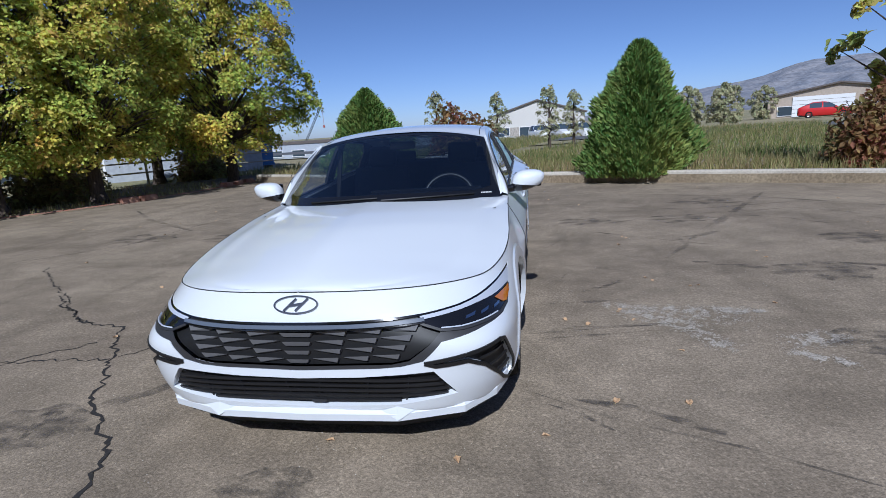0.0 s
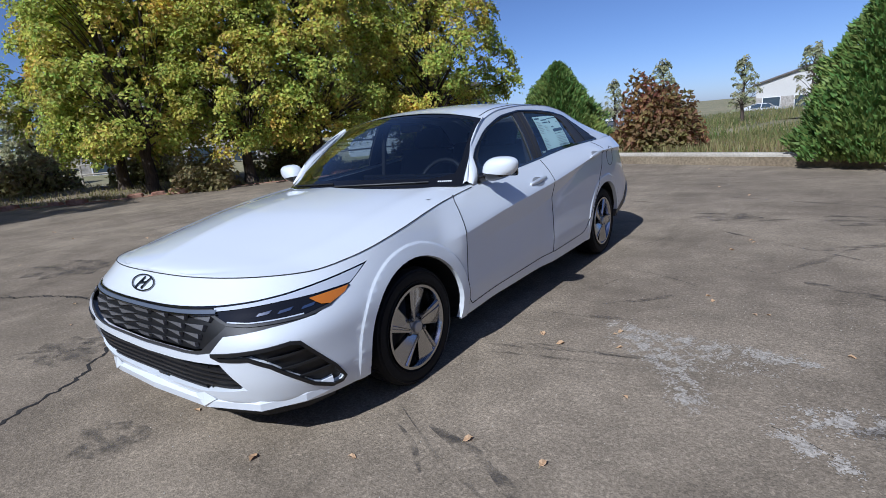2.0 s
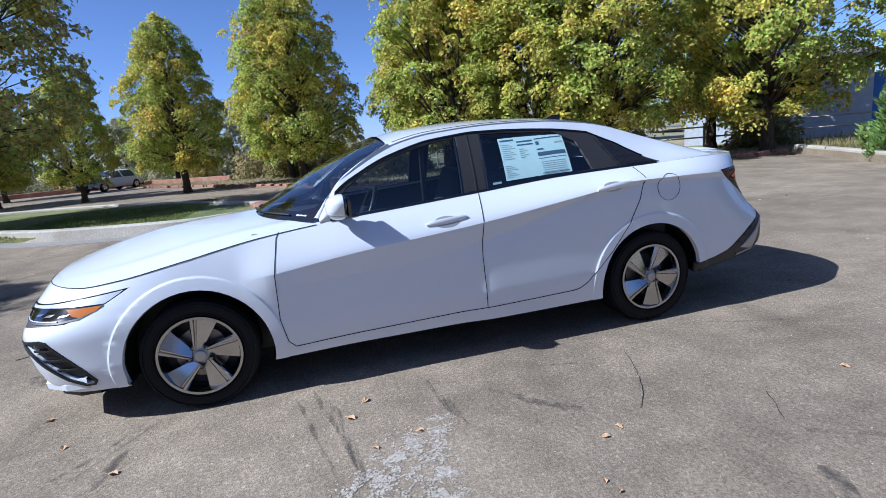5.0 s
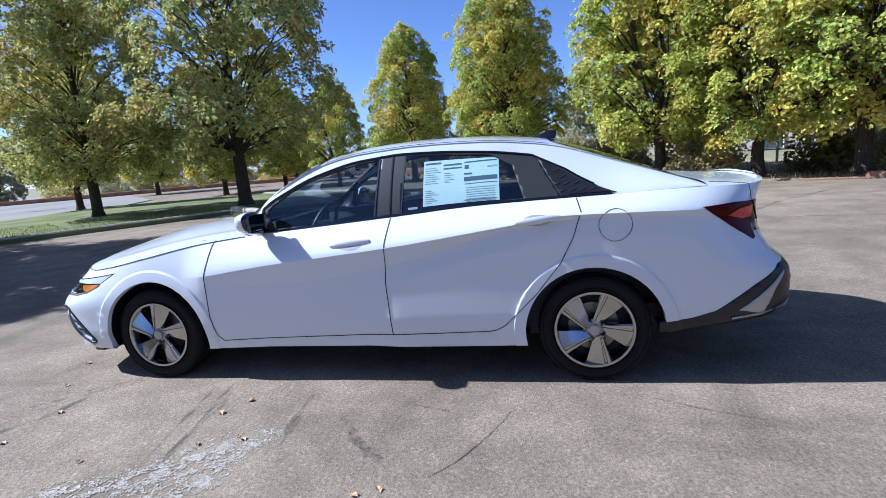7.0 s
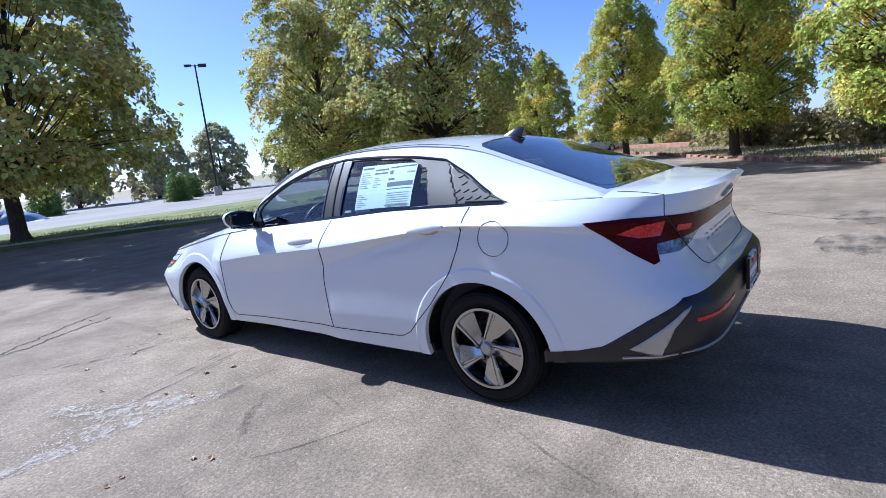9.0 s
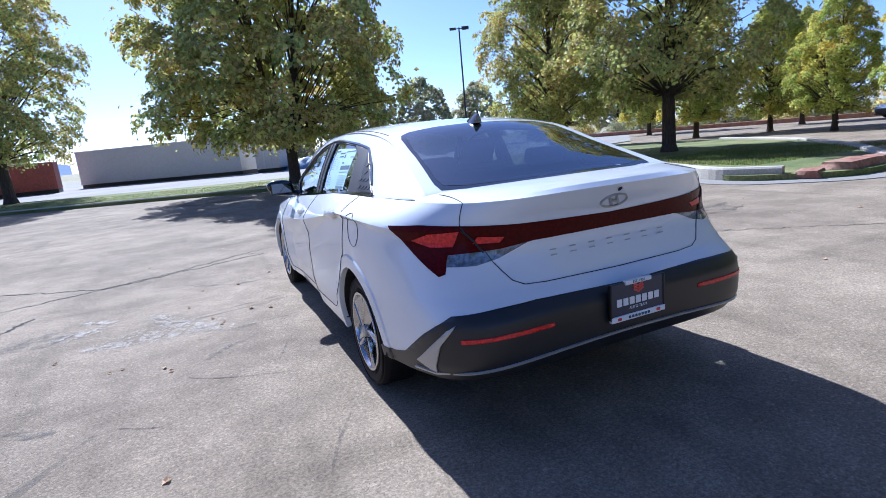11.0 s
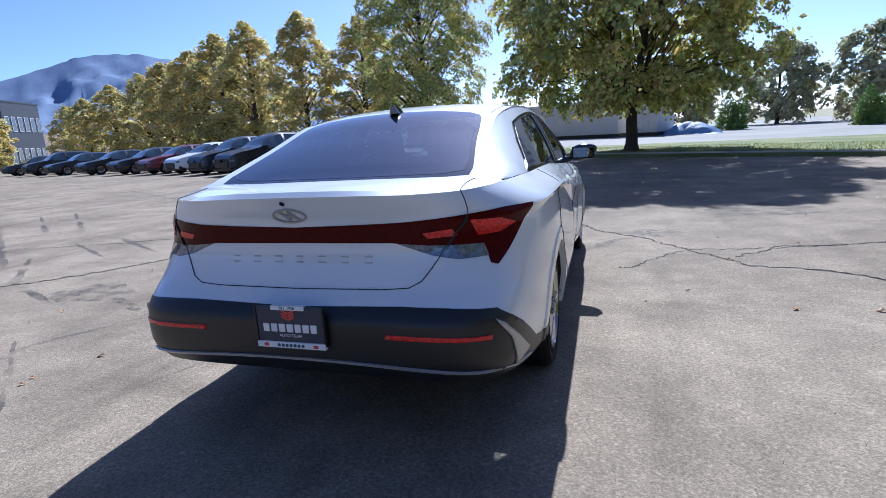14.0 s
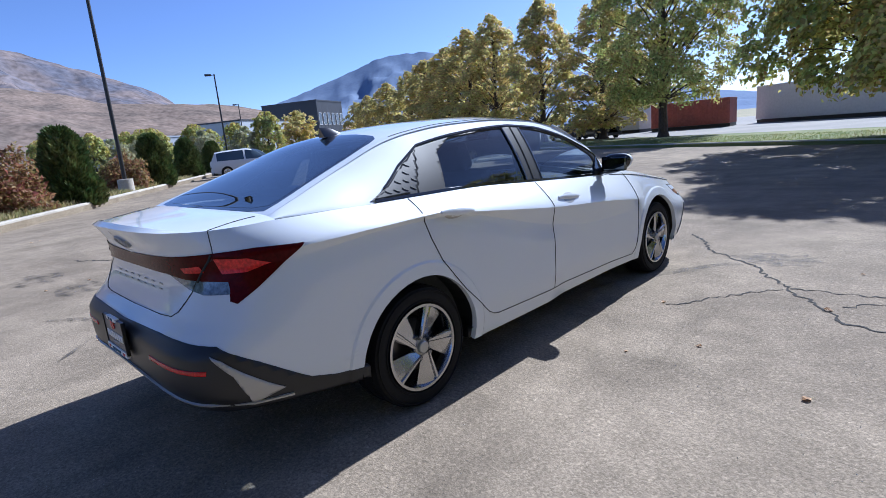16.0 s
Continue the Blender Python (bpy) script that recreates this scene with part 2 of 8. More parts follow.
def add_box(bm, x0, x1, y0, y1, z0, z1, bevel=0.0, m=None):
    geom = bmesh.ops.create_cube(bm, size=1.0)["verts"]
    for v in geom:
        v.co = Vector((x0 + (v.co.x + 0.5) * (x1 - x0), y0 + (v.co.y + 0.5) * (y1 - y0), z0 + (v.co.z + 0.5) * (z1 - z0)))
    if bevel:
        edges = list({e for v in geom for e in v.link_edges})
        r = bmesh.ops.bevel(bm, geom=edges, offset=bevel, segments=2, affect="EDGES", profile=0.6)
        geom = list({v for f in r["faces"] for v in f.verts})
    if m is not None:
        bmesh.ops.transform(bm, matrix=m, verts=geom)
    return geom


def add_tube(bm, a, b, r0, r1, n=10, cap=True):
    """A tapered round bar from a to b."""
    a, b = Vector(a), Vector(b)
    q = (b - a).to_track_quat("Z", "Y").to_matrix()
    rings = []
    for p, r in ((a, r0), (b, r1)):
        rings.append([bm.verts.new(p + q @ Vector((r * math.cos(2 * math.pi * i / n), r * math.sin(2 * math.pi * i / n), 0))) for i in range(n)])
    for i in range(n):
        bm.faces.new((rings[0][i], rings[0][(i + 1) % n], rings[1][(i + 1) % n], rings[1][i]))
    if cap:
        bm.faces.new(rings[1])
        bm.faces.new(rings[0][::-1])


def lathe(bm, profile, axis_m, n=48, closed=False):
    """Turns a profile of (radius, along) round the local x axis of axis_m."""
    rings = []
    for r, a in profile:
        rings.append([bm.verts.new(axis_m @ Vector((a, r * math.cos(2 * math.pi * i / n), r * math.sin(2 * math.pi * i / n)))) for i in range(n)])
    pairs = list(zip(rings, rings[1:])) + ([(rings[-1], rings[0])] if closed else [])
    for p, q in pairs:
        for i in range(n):
            bm.faces.new((p[i], q[i], q[(i + 1) % n], p[(i + 1) % n]))


def curve(*pairs):
    """A smooth function through (place, value) pairs, with no overshoot."""
    xs, ys = np.array([p[0] for p in pairs], float), np.array([p[1] for p in pairs], float)
    d = np.diff(ys) / np.diff(xs)
    m = np.zeros(len(xs))
    m[0], m[-1] = d[0], d[-1]
    for i in range(1, len(xs) - 1):
        m[i] = 0 if d[i - 1] * d[i] <= 0 else 2 / (1 / d[i - 1] + 1 / d[i])

    def f(x):
        x = min(max(x, xs[0]), xs[-1])
        i = min(int(np.searchsorted(xs, x, "right")) - 1, len(xs) - 2)
        h = xs[i + 1] - xs[i]
        t = (x - xs[i]) / h
        return float((1 + 2 * t) * (1 - t) ** 2 * ys[i] + t * (1 - t) ** 2 * h * m[i] + t * t * (3 - 2 * t) * ys[i + 1] + t * t * (t - 1) * h * m[i + 1])
    return f


# ---- ground ----
bm = bmesh.new()
ticks = [-4700, -2000, -900, -400, -200, -120, -80] + list(range(-60, 121, 6)) + [160, 240, 400, 900, 2000, 4700]
cells = [[bm.verts.new((x, y, -0.9 * min(1, max(0, (y - 26) / 34)) * min(1, max(0, (26 - x) / 14)))) for y in ticks] for x in ticks]
for a, b in zip(cells, cells[1:]):
    for i in range(len(ticks) - 1):
        bm.faces.new((a[i], b[i], b[i + 1], a[i + 1]))
ground = tagged(link_mesh("ground", bm, M["field"]), "dry grassy field reaching the horizon", "ground", kind="structure")
ground.location.z = -0.06


def slab(name, outline, z0, z1, mat, label, category):
    """A flat piece of ground with an outline in the plan."""
    bm = bmesh.new()
    top = [bm.verts.new((x, y, z1)) for x, y in outline]
    f = bm.faces.new(top)
    r = bmesh.ops.extrude_face_region(bm, geom=[f])
    for v in r["geom"]:
        if isinstance(v, bmesh.types.BMVert):
            v.co.z = z0
    bmesh.ops.recalc_face_normals(bm, faces=bm.faces)
    return tagged(link_mesh(name, bm, mat), label, category, kind="structure")


BACK = [(-8.6, 13.0), (-3.4, 10.05), (1.0, 8.4), (3.9, 7.2), (6.8, 5.8), (13.1, 1.7), (17.5, -1.2), (31.8, -10.3), (58, -27)]
FRONT = [(-10.9, -8.6), (-7.9, -11.2), (0.0, -16.6), (10.5, -21.4), (20.0, -24.6), (35.0, -30.0), (62, -41)]
WEST = [(-60, -24), (-27.0, -5.6), (-19.5, -1.6), (-13.4, 2.2), (-11.2, 5.6), (-9.9, 7.1), (-8.9, 9.6), (-8.6, 13.0)]
lot = slab("parking_lot", [(-60, -24)] + WEST[1:] + BACK[1:] + [(95, -52), (95, -58)] + [(62, -41)] + FRONT[::-1][1:] + [(-60, -60)], -0.08, 0.0, M["asphalt"], "worn grey-brown asphalt with cracks and tyre marks", "pavement")


def ribbon(path, w, h, mat, name, label, category, z=0.0, bevel=0.03, closed=False):
    """A kerb: a rounded bar of width w and height h along a path in the plan, on its left side."""
    bm = bmesh.new()
    sec = [(0.0, 0.0), (0.02, h - bevel), (0.02 + bevel, h), (w - bevel, h), (w, h - bevel), (w, 0.0)]
    pts = [Vector((x, y)) for x, y in path]
    rings = []
    for i, p in enumerate(pts):
        a, b = pts[max(i - 1, 0)], pts[min(i + 1, len(pts) - 1)]
        if closed:
            a, b = pts[i - 1], pts[(i + 1) % len(pts)]
        d = (b - a).normalized()
        nrm = Vector((-d.y, d.x))
        rings.append([bm.verts.new((*(p + nrm * u), z + v)) for u, v in sec])
    pairs = list(zip(rings, rings[1:])) + ([(rings[-1], rings[0])] if closed else [])
    for r0, r1 in pairs:
        for k in range(len(sec) - 1):
            bm.faces.new((r0[k], r1[k], r1[k + 1], r0[k + 1]))
    if not closed:
        bm.faces.new(rings[0])
        bm.faces.new(rings[-1][::-1])
    bmesh.ops.recalc_face_normals(bm, faces=bm.faces)
    return tagged(link_mesh(name, bm, mat), label, category, kind="structure")


def rounded(path, n=6):
    """A path with its corners drawn smooth."""
    pts = [Vector(p) for p in path]
    out = [pts[0]]
    for a, b, c in zip(pts, pts[1:], pts[2:]):
        for i in range(n + 1):
            t = i / n
            p0, p2 = b.lerp(a, 0.3), b.lerp(c, 0.3)
            out.append((1 - t) ** 2 * p0 + 2 * t * (1 - t) * b + t * t * p2)
    return [tuple(p) for p in out + [pts[-1]]]


kerb_back = ribbon(rounded(BACK), 0.22, 0.24, M["concrete"], "kerb_back", "pale concrete kerb along the back of the lot", "kerb")
run = rounded(BACK)
for (ax, ay), (bx, by) in zip(run, run[1:]):
    a, b = Vector((ax, ay)), Vector((bx, by))
    if (b - a).length < 1.2 or a.x > 24:
        continue
    for k in range(1, int((b - a).length / 2.4) + 1):
        p, d = a.lerp(b, k / (int((b - a).length / 2.4) + 1)), (b - a).normalized()
        bm = bmesh.new()
        add_box(bm, -0.006, 0.006, 0.012, 0.226, -0.01, 0.243, m=pose(p.x, p.y, 0, 0, 0, math.degrees(math.atan2(d.y, d.x))))
        part("joint", bm, M["crack"], kerb_back, "dark joint between kerb stones")
ribbon(rounded(FRONT[::-1]), 0.18, 0.15, M["concrete"], "kerb_front", "low concrete kerb before the grass strip", "kerb")
STRIP_BACK = [(62, -50), (35, -38), (18.5, -32.5), (8, -28.0), (-1, -23.6), (-12, -20.5), (-19, -21), (-20, -12.5), (-17.5, -7.5), (-13.5, -3.6)]
NOSE = [(-10.4, -1.2), (-8.4, -1.2), (-7.2, -2.6), (-8.6, -6.0), (-10.9, -8.6)]
strip_outline = rounded(NOSE[::-1] + [(-13.5, -3.6), (-17.5, -7.5), (-20, -12.5)])[::-1] + rounded(FRONT[::-1])[::-1][1:] + STRIP_BACK[:-3]
slab("lawn_strip", [(x, y) for x, y in strip_outline], -0.02, 0.11, M["lawn"], "grass strip with trees between two car parks", "lawn")
ribbon(rounded([(-10.9, -8.6), (-8.6, -6.0), (-7.3, -3.1), (-7.75, -2.0)]), 0.26, 0.24, M["concrete"], "kerb_nose", "tall rounded concrete kerb at the end of the grass strip", "kerb")
ribbon(rounded([(-10.5, -1.5), (-13.5, -3.6), (-17.5, -7.5), (-20, -12.5)]), 0.26, 0.19, M["concrete"], "kerb_side", "concrete kerb along the far side of the grass strip", "kerb")
ribbon(rounded(NOSE[::-1] + [(-13.5, -3.6), (-17.5, -7.5), (-20, -12.5)])[::-1], 0.5, 0.012, M["far_asphalt"], "gutter", "pale concrete gutter at the foot of the kerb", "gutter", bevel=0.004)
slab("back_bed", rounded(BACK) + [(58, -20), (33, -6.5), (19.5, 2.5), (9.5, 9.0), (-2.5, 13.8), (-7.5, 16.5)], -0.05, 0.17, M["soil"], "planting bed with dry soil behind the kerb", "planting bed")
slab("west_bed", rounded(WEST) + [(-10.5, 18), (-13.5, 13), (-17, 8), (-24, 3), (-60, -17)], -0.05, 0.03, M["soil"], "dark mulch bed under the trees", "planting bed")
slab("far_lot", [(-60, -60), (-60, -95), (75, -95), (62, -50)] + STRIP_BACK[1:7] + [(-40, -30)], -0.05, -0.012, M["far_asphalt"], "pale asphalt of the next car park", "pavement")
slab("street", [(-120, 80), (-120, 73), (-8, 40), (60, 33), (140, 40), (140, 47), (60, 41), (-5, 47)], -0.05, -0.03, M["road"], "dark asphalt street behind the field", "road")


def leaf_cloud(centres, spread, count, size, rng, flat=0.35, aspect=1.5, out=0.9):
    """Small bent leaves round the given centres, as one mesh."""
    c = centres[rng.integers(0, len(centres), count)]
    p = c + rng.normal(0, 1, (count, 3)) * spread
    nrm = rng.normal(0, 1, (count, 3))
    nrm[:, 2] = np.abs(nrm[:, 2]) + flat
    nrm[:, :2] += out * p[:, :2] / (np.abs(p[:, :2]).max() + 0.01)
    nrm /= np.linalg.norm(nrm, axis=1)[:, None]
    a = np.cross(nrm, rng.normal(0, 1, (count, 3)))
    a /= np.linalg.norm(a, axis=1)[:, None]
    b = np.cross(nrm, a)
    s = size * rng.uniform(0.6, 1.25, (count, 1))
    verts = np.stack([p - a * s * aspect * 0.5, p - b * s * 0.42 + nrm * s * 0.1, p + a * s * aspect * 0.5 - nrm * s * 0.12, p + b * s * 0.42 + nrm * s * 0.1], 1).reshape(-1, 3)
    faces = np.arange(count * 4).reshape(-1, 4)
    return verts, faces


def mesh_of(name, verts, faces):
    me = bpy.data.meshes.new(name)
    me.from_pydata(verts.tolist(), [], faces.tolist())
    return me


def crown_leaves(rng, height, radius, bole, count, size, clumps, broad):
    """Leaves on many drooping sprays that shingle over a crown, each lit above and dark beneath, and a coarse leafy core.
    Returns the vertices, the faces and the centres of the sprays."""
    low = bole * 0.95
    u = rng.random(clumps) ** 0.95
    shape = (0.62, 0.96, 1.0, 0.95, 0.80, 0.52, 0.16) if broad else (0.60, 0.92, 1.0, 0.90, 0.64, 0.33, 0.06)
    ang = rng.uniform(0, 2 * math.pi, clumps)
    ph = rng.uniform(0, 6, 4)
    lobes = 1 + 0.11 * np.sin(3 * ang + 5 * u + ph[0]) + 0.09 * np.sin(5 * ang - 11 * u + ph[1]) + 0.06 * np.sin(17 * u + 2 * ang + ph[2])
    reach = radius * np.interp(u, (0, 0.12, 0.3, 0.5, 0.75, 0.92, 1), shape) * lobes * 0.84
    away = reach * np.where(rng.random(clumps) < 0.88, rng.uniform(0.72, 1.0, clumps), rng.uniform(0.25, 0.72, clumps))
    rc = radius * rng.uniform(0.09, 0.20, clumps) * (120 / max(120, clumps)) ** 0.3 * np.where(u > 0.88, 0.7, 1.0)
    radial = np.stack([np.cos(ang), np.sin(ang), np.zeros(clumps)], 1)
    c = radial * away[:, None]
    c[:, 2] = low + u * (height - low) + rng.normal(0, 0.1, clumps)
    axis = radial * rng.uniform(0.35, 0.95, (clumps, 1)) + np.array([0, 0, 1.0]) * (0.55 + 0.6 * u)[:, None] + rng.normal(0, 0.18, (clumps, 3))
    axis /= np.linalg.norm(axis, axis=1)[:, None]
    e1 = np.cross(axis, rng.normal(0, 1, (clumps, 3)))
    e1 /= np.linalg.norm(e1, axis=1)[:, None]
    e2 = np.cross(axis, e1)
    k = rng.choice(clumps, count, p=rc ** 2 / (rc ** 2).sum())
    th, r = rng.uniform(0, 2 * math.pi, count), np.sqrt(rng.random(count)) * rng.uniform(0.75, 1.3, count)
    stray = rng.random(count) < 0.10
    h = -0.55 * r * r + rng.normal(0, 0.13, count) + np.where(stray, rng.normal(0, 0.5, count), 0)
    d = (e1[k] * np.cos(th)[:, None] + e2[k] * np.sin(th)[:, None]) * r[:, None]
    p = c[k] + (d + axis[k] * h[:, None]) * rc[k][:, None]
    nrm = axis[k] * 0.8 + d * 0.7 + rng.normal(0, 0.42, (count, 3))
    s = size * rng.uniform(0.55, 1.3, (count, 1))
    n_core = count // 45
    kc = rng.integers(0, clumps, n_core)
    pc = c[kc] * np.array([0.62, 0.62, 1.0]) * rng.uniform(0.3, 1.0, (n_core, 1)) ** np.array([1.0, 1.0, 0.0]) - np.array([0, 0, 0.12]) * radius
    pc[:, 2] = np.maximum(pc[:, 2], low)
    p, nrm, s = np.concatenate([p, pc]), np.concatenate([nrm, rng.normal(0, 1, (n_core, 3))]), np.concatenate([s, size * rng.uniform(1.5, 2.6, (n_core, 1))])
    nrm /= np.linalg.norm(nrm, axis=1)[:, None]
    a = np.cross(nrm, rng.normal(0, 1, p.shape))
    a /= np.linalg.norm(a, axis=1)[:, None]
    b = np.cross(nrm, a)
    verts = np.stack([p - a * s * 0.70, p - b * s * 0.50 + nrm * s * 0.1, p + a * s * 0.70 - nrm * s * 0.14, p + b * s * 0.50 + nrm * s * 0.1], 1).reshape(-1, 3)
    return verts, np.arange(len(p) * 4).reshape(-1, 4), c


def make_tree(name, seed, height, radius, bole, leaves, size, leaf_mat, label, m, group="", lean=0.0, category="tree", forks=0, clumps=120, broad=False):
    """A broadleaf tree: a tapered trunk (forked or straight), ascending limbs to the sprays, and a leafy crown with gaps."""
    rng = np.random.default_rng(seed)
    root = thing(name, m, label, category, group)
    verts, faces, centres = crown_leaves(rng, height, radius, bole, leaves, size, clumps, broad)
    bm = bmesh.new()
    r0 = 0.0165 * height + 0.03

    def stem(points, ra, rb, n=9):
        for i in range(len(points) - 1):
            t0, t1 = i / (len(points) - 1), (i + 1) / (len(points) - 1)
            add_tube(bm, points[i], points[i + 1], ra + (rb - ra) * t0, ra + (rb - ra) * t1, n, False)

    add_tube(bm, (0, 0, -0.05), (0, 0, 0.28), r0 * 1.55, r0 * 1.08, 10, False)
    split = bole * (0.75 if forks else 1.0)
    axes = []
    if forks:
        stem([Vector((0, 0, 0.28)), Vector((lean * split * 0.5, 0.03, split * 0.6)), Vector((lean * split, 0, split))], r0 * 1.08, r0 * 0.92)
        for f in range(forks):
            a = 0.6 + f * 2 * math.pi / forks + rng.uniform(-0.3, 0.3)
            top = radius * rng.uniform(0.28, 0.42)
            pts = [Vector((lean * split + math.cos(a) * top * t ** 0.75 + rng.normal(0, 0.04), math.sin(a) * top * t ** 0.75 + rng.normal(0, 0.04), split - 0.05 + (height * 0.86 - split) * t)) for t in (0, 0.12, 0.3, 0.5, 0.75, 1)]
            stem(pts, r0 * 0.66, r0 * 0.08, 8)
            axes.append(pts)
    else:
        pts = [Vector((lean * z + rng.normal(0, 0.02) * (i > 0), rng.normal(0, 0.02) * (i > 0), z)) for i, z in enumerate(np.linspace(0.28, height * 0.92, 9))]
        stem(pts, r0 * 1.08, r0 * 0.07)
        axes.append(pts)
    for k, c in enumerate(centres):
        if k % (4 if broad else 2) and k > (30 if broad else 60):
            continue
        end = Vector(c)
        flat = math.hypot(end.x, end.y)
        want = max(split + 0.05, end.z - 0.75 * flat - 0.2)
        best = min((q for pts in axes for q in pts[1:]), key=lambda q: abs(q.z - want) + 0.5 * math.hypot(q.x - end.x, q.y - end.y))
        base = best + Vector((0, 0, max(-0.3, min(0.3, want - best.z))))
        mid = base.lerp(end, 0.5) + Vector((rng.normal(0, 0.07) * flat, rng.normal(0, 0.07) * flat, rng.uniform(0.0, 0.2) * flat))
        rb = r0 * (0.34 if k < 24 else 0.15) * (1 - 0.7 * min(1, base.z / height))
        rb = max(0.008, rb)
        add_tube(bm, base, mid, rb, rb * 0.55, 6, False)
        add_tube(bm, mid, end, rb * 0.55, 0.005, 5, False)
    part("trunk", bm, M["bark"], root, "dark grey-brown bark", smooth=True)
    link_data("crown", mesh_of("crown", verts, faces), leaf_mat, root)
    return root


def scaled(x, y, z, turn, s, sz=None):
    return pose(x, y, z, 0, 0, turn) @ Matrix.Diagonal((s, s, sz or s, 1))


ROW = "lindens along the west bed"
green_gold = "autumn linden with yellow-green leaves and dark trunk"
linden_a = make_tree("tree", 11, 8.6, 3.1, 1.3, 54000, 0.076, M["leaf"], green_gold, scaled(-10.6, 8.3, 0, 0, 1.0), ROW, clumps=520)
linden_b = make_tree("tree", 12, 8.8, 3.2, 1.3, 56000, 0.076, M["leaf"], green_gold, scaled(-9.3, 12.8, 0, 0, 1.0), ROW, clumps=540)
linden_c = make_tree("tree", 13, 8.2, 3.0, 1.3, 50000, 0.076, M["leaf"], green_gold, scaled(-13.3, 4.3, 0, 0, 1.0), ROW, forks=3, clumps=480)
for src, x, y, turn, s in ((linden_a, -19.6, -0.6, 140, 1.0), (linden_b, -16.4, 4.9, 60, 1.0), (linden_c, -11.6, 6.4, 200, 0.92), (linden_a, -23.8, -6.0, 80, 0.92), (linden_c, -27, -1.2, 20, 1.05), (linden_b, -13.5, 14.5, 220, 1.05)):
    copy_thing(src, scaled(x, y, 0.03, turn, s))
STRIP = "trees on the grass strip"
shade = "broad tree with yellowing green leaves on the lawn"
big_a = make_tree("tree", 21, 10.8, 5.5, 1.9, 66000, 0.128, M["leaf_green"], shade, scaled(-1.9, -17.2, 0.1, 0, 1.0), STRIP, forks=4, clumps=620, broad=True)
big_b = make_tree("tree", 22, 12.0, 4.5, 2.0, 52000, 0.105, M["leaf_green"], shade, scaled(-13.4, -9.6, 0.1, 0, 0.95), STRIP, clumps=520, broad=True)
for src, x, y, turn, s in ((big_b, 10.0, -28.5, 100, 1.12), (big_b, -12.6, -15.1, 150, 0.8), (big_b, -19.2, -22.7, 30, 0.75), (linden_b, -24.5, -17.8, 30, 0.8), (linden_a, -27.5, -15.5, 100, 0.8), (linden_c, -24.8, -10.7, 10, 0.75), (linden_b, -33.1, -29.6, 30, 0.9), (linden_a, -42, -10, 50, 1.0), (linden_c, -36, -19, 150, 0.9)):
    copy_thing(src, scaled(x, y, 0.1 if x > -19 else 0.0, turn, s))
AVENUE = "yellowing trees beside the parked cars"
gold = "tall tree with thinning golden leaves"
gold_a = make_tree("tree", 31, 10.5, 3.0, 1.3, 14000, 0.14, M["leaf_far"], gold, scaled(21.5, -33.6, 0.1, 0, 1.2, 1.02), AVENUE, clumps=260)
gold_b = make_tree("tree", 32, 11.0, 3.5, 1.0, 17000, 0.15, M["leaf_far"], gold, scaled(27.5, -35.4, 0.1, 0, 1.18, 1.0), AVENUE, clumps=260)
for src, x, y, turn, s in ((gold_b, 32.5, -37.8, 70, 1.0), (gold_b, 38, -40.5, 170, 0.95), (gold_a, 44, -43, 220, 0.95), (gold_b, 50, -46, 20, 0.9), (gold_b, 57, -48, 120, 0.85), (gold_a, 64, -50, 80, 0.8), (gold_b, 71, -53, 50, 0.75), (gold_b, 16.5, -33.8, 10, 0.9)):
    copy_thing(src, scaled(x, y, 0.1 if x < 60 else -0.03, turn, s * 1.22, s * 0.99))


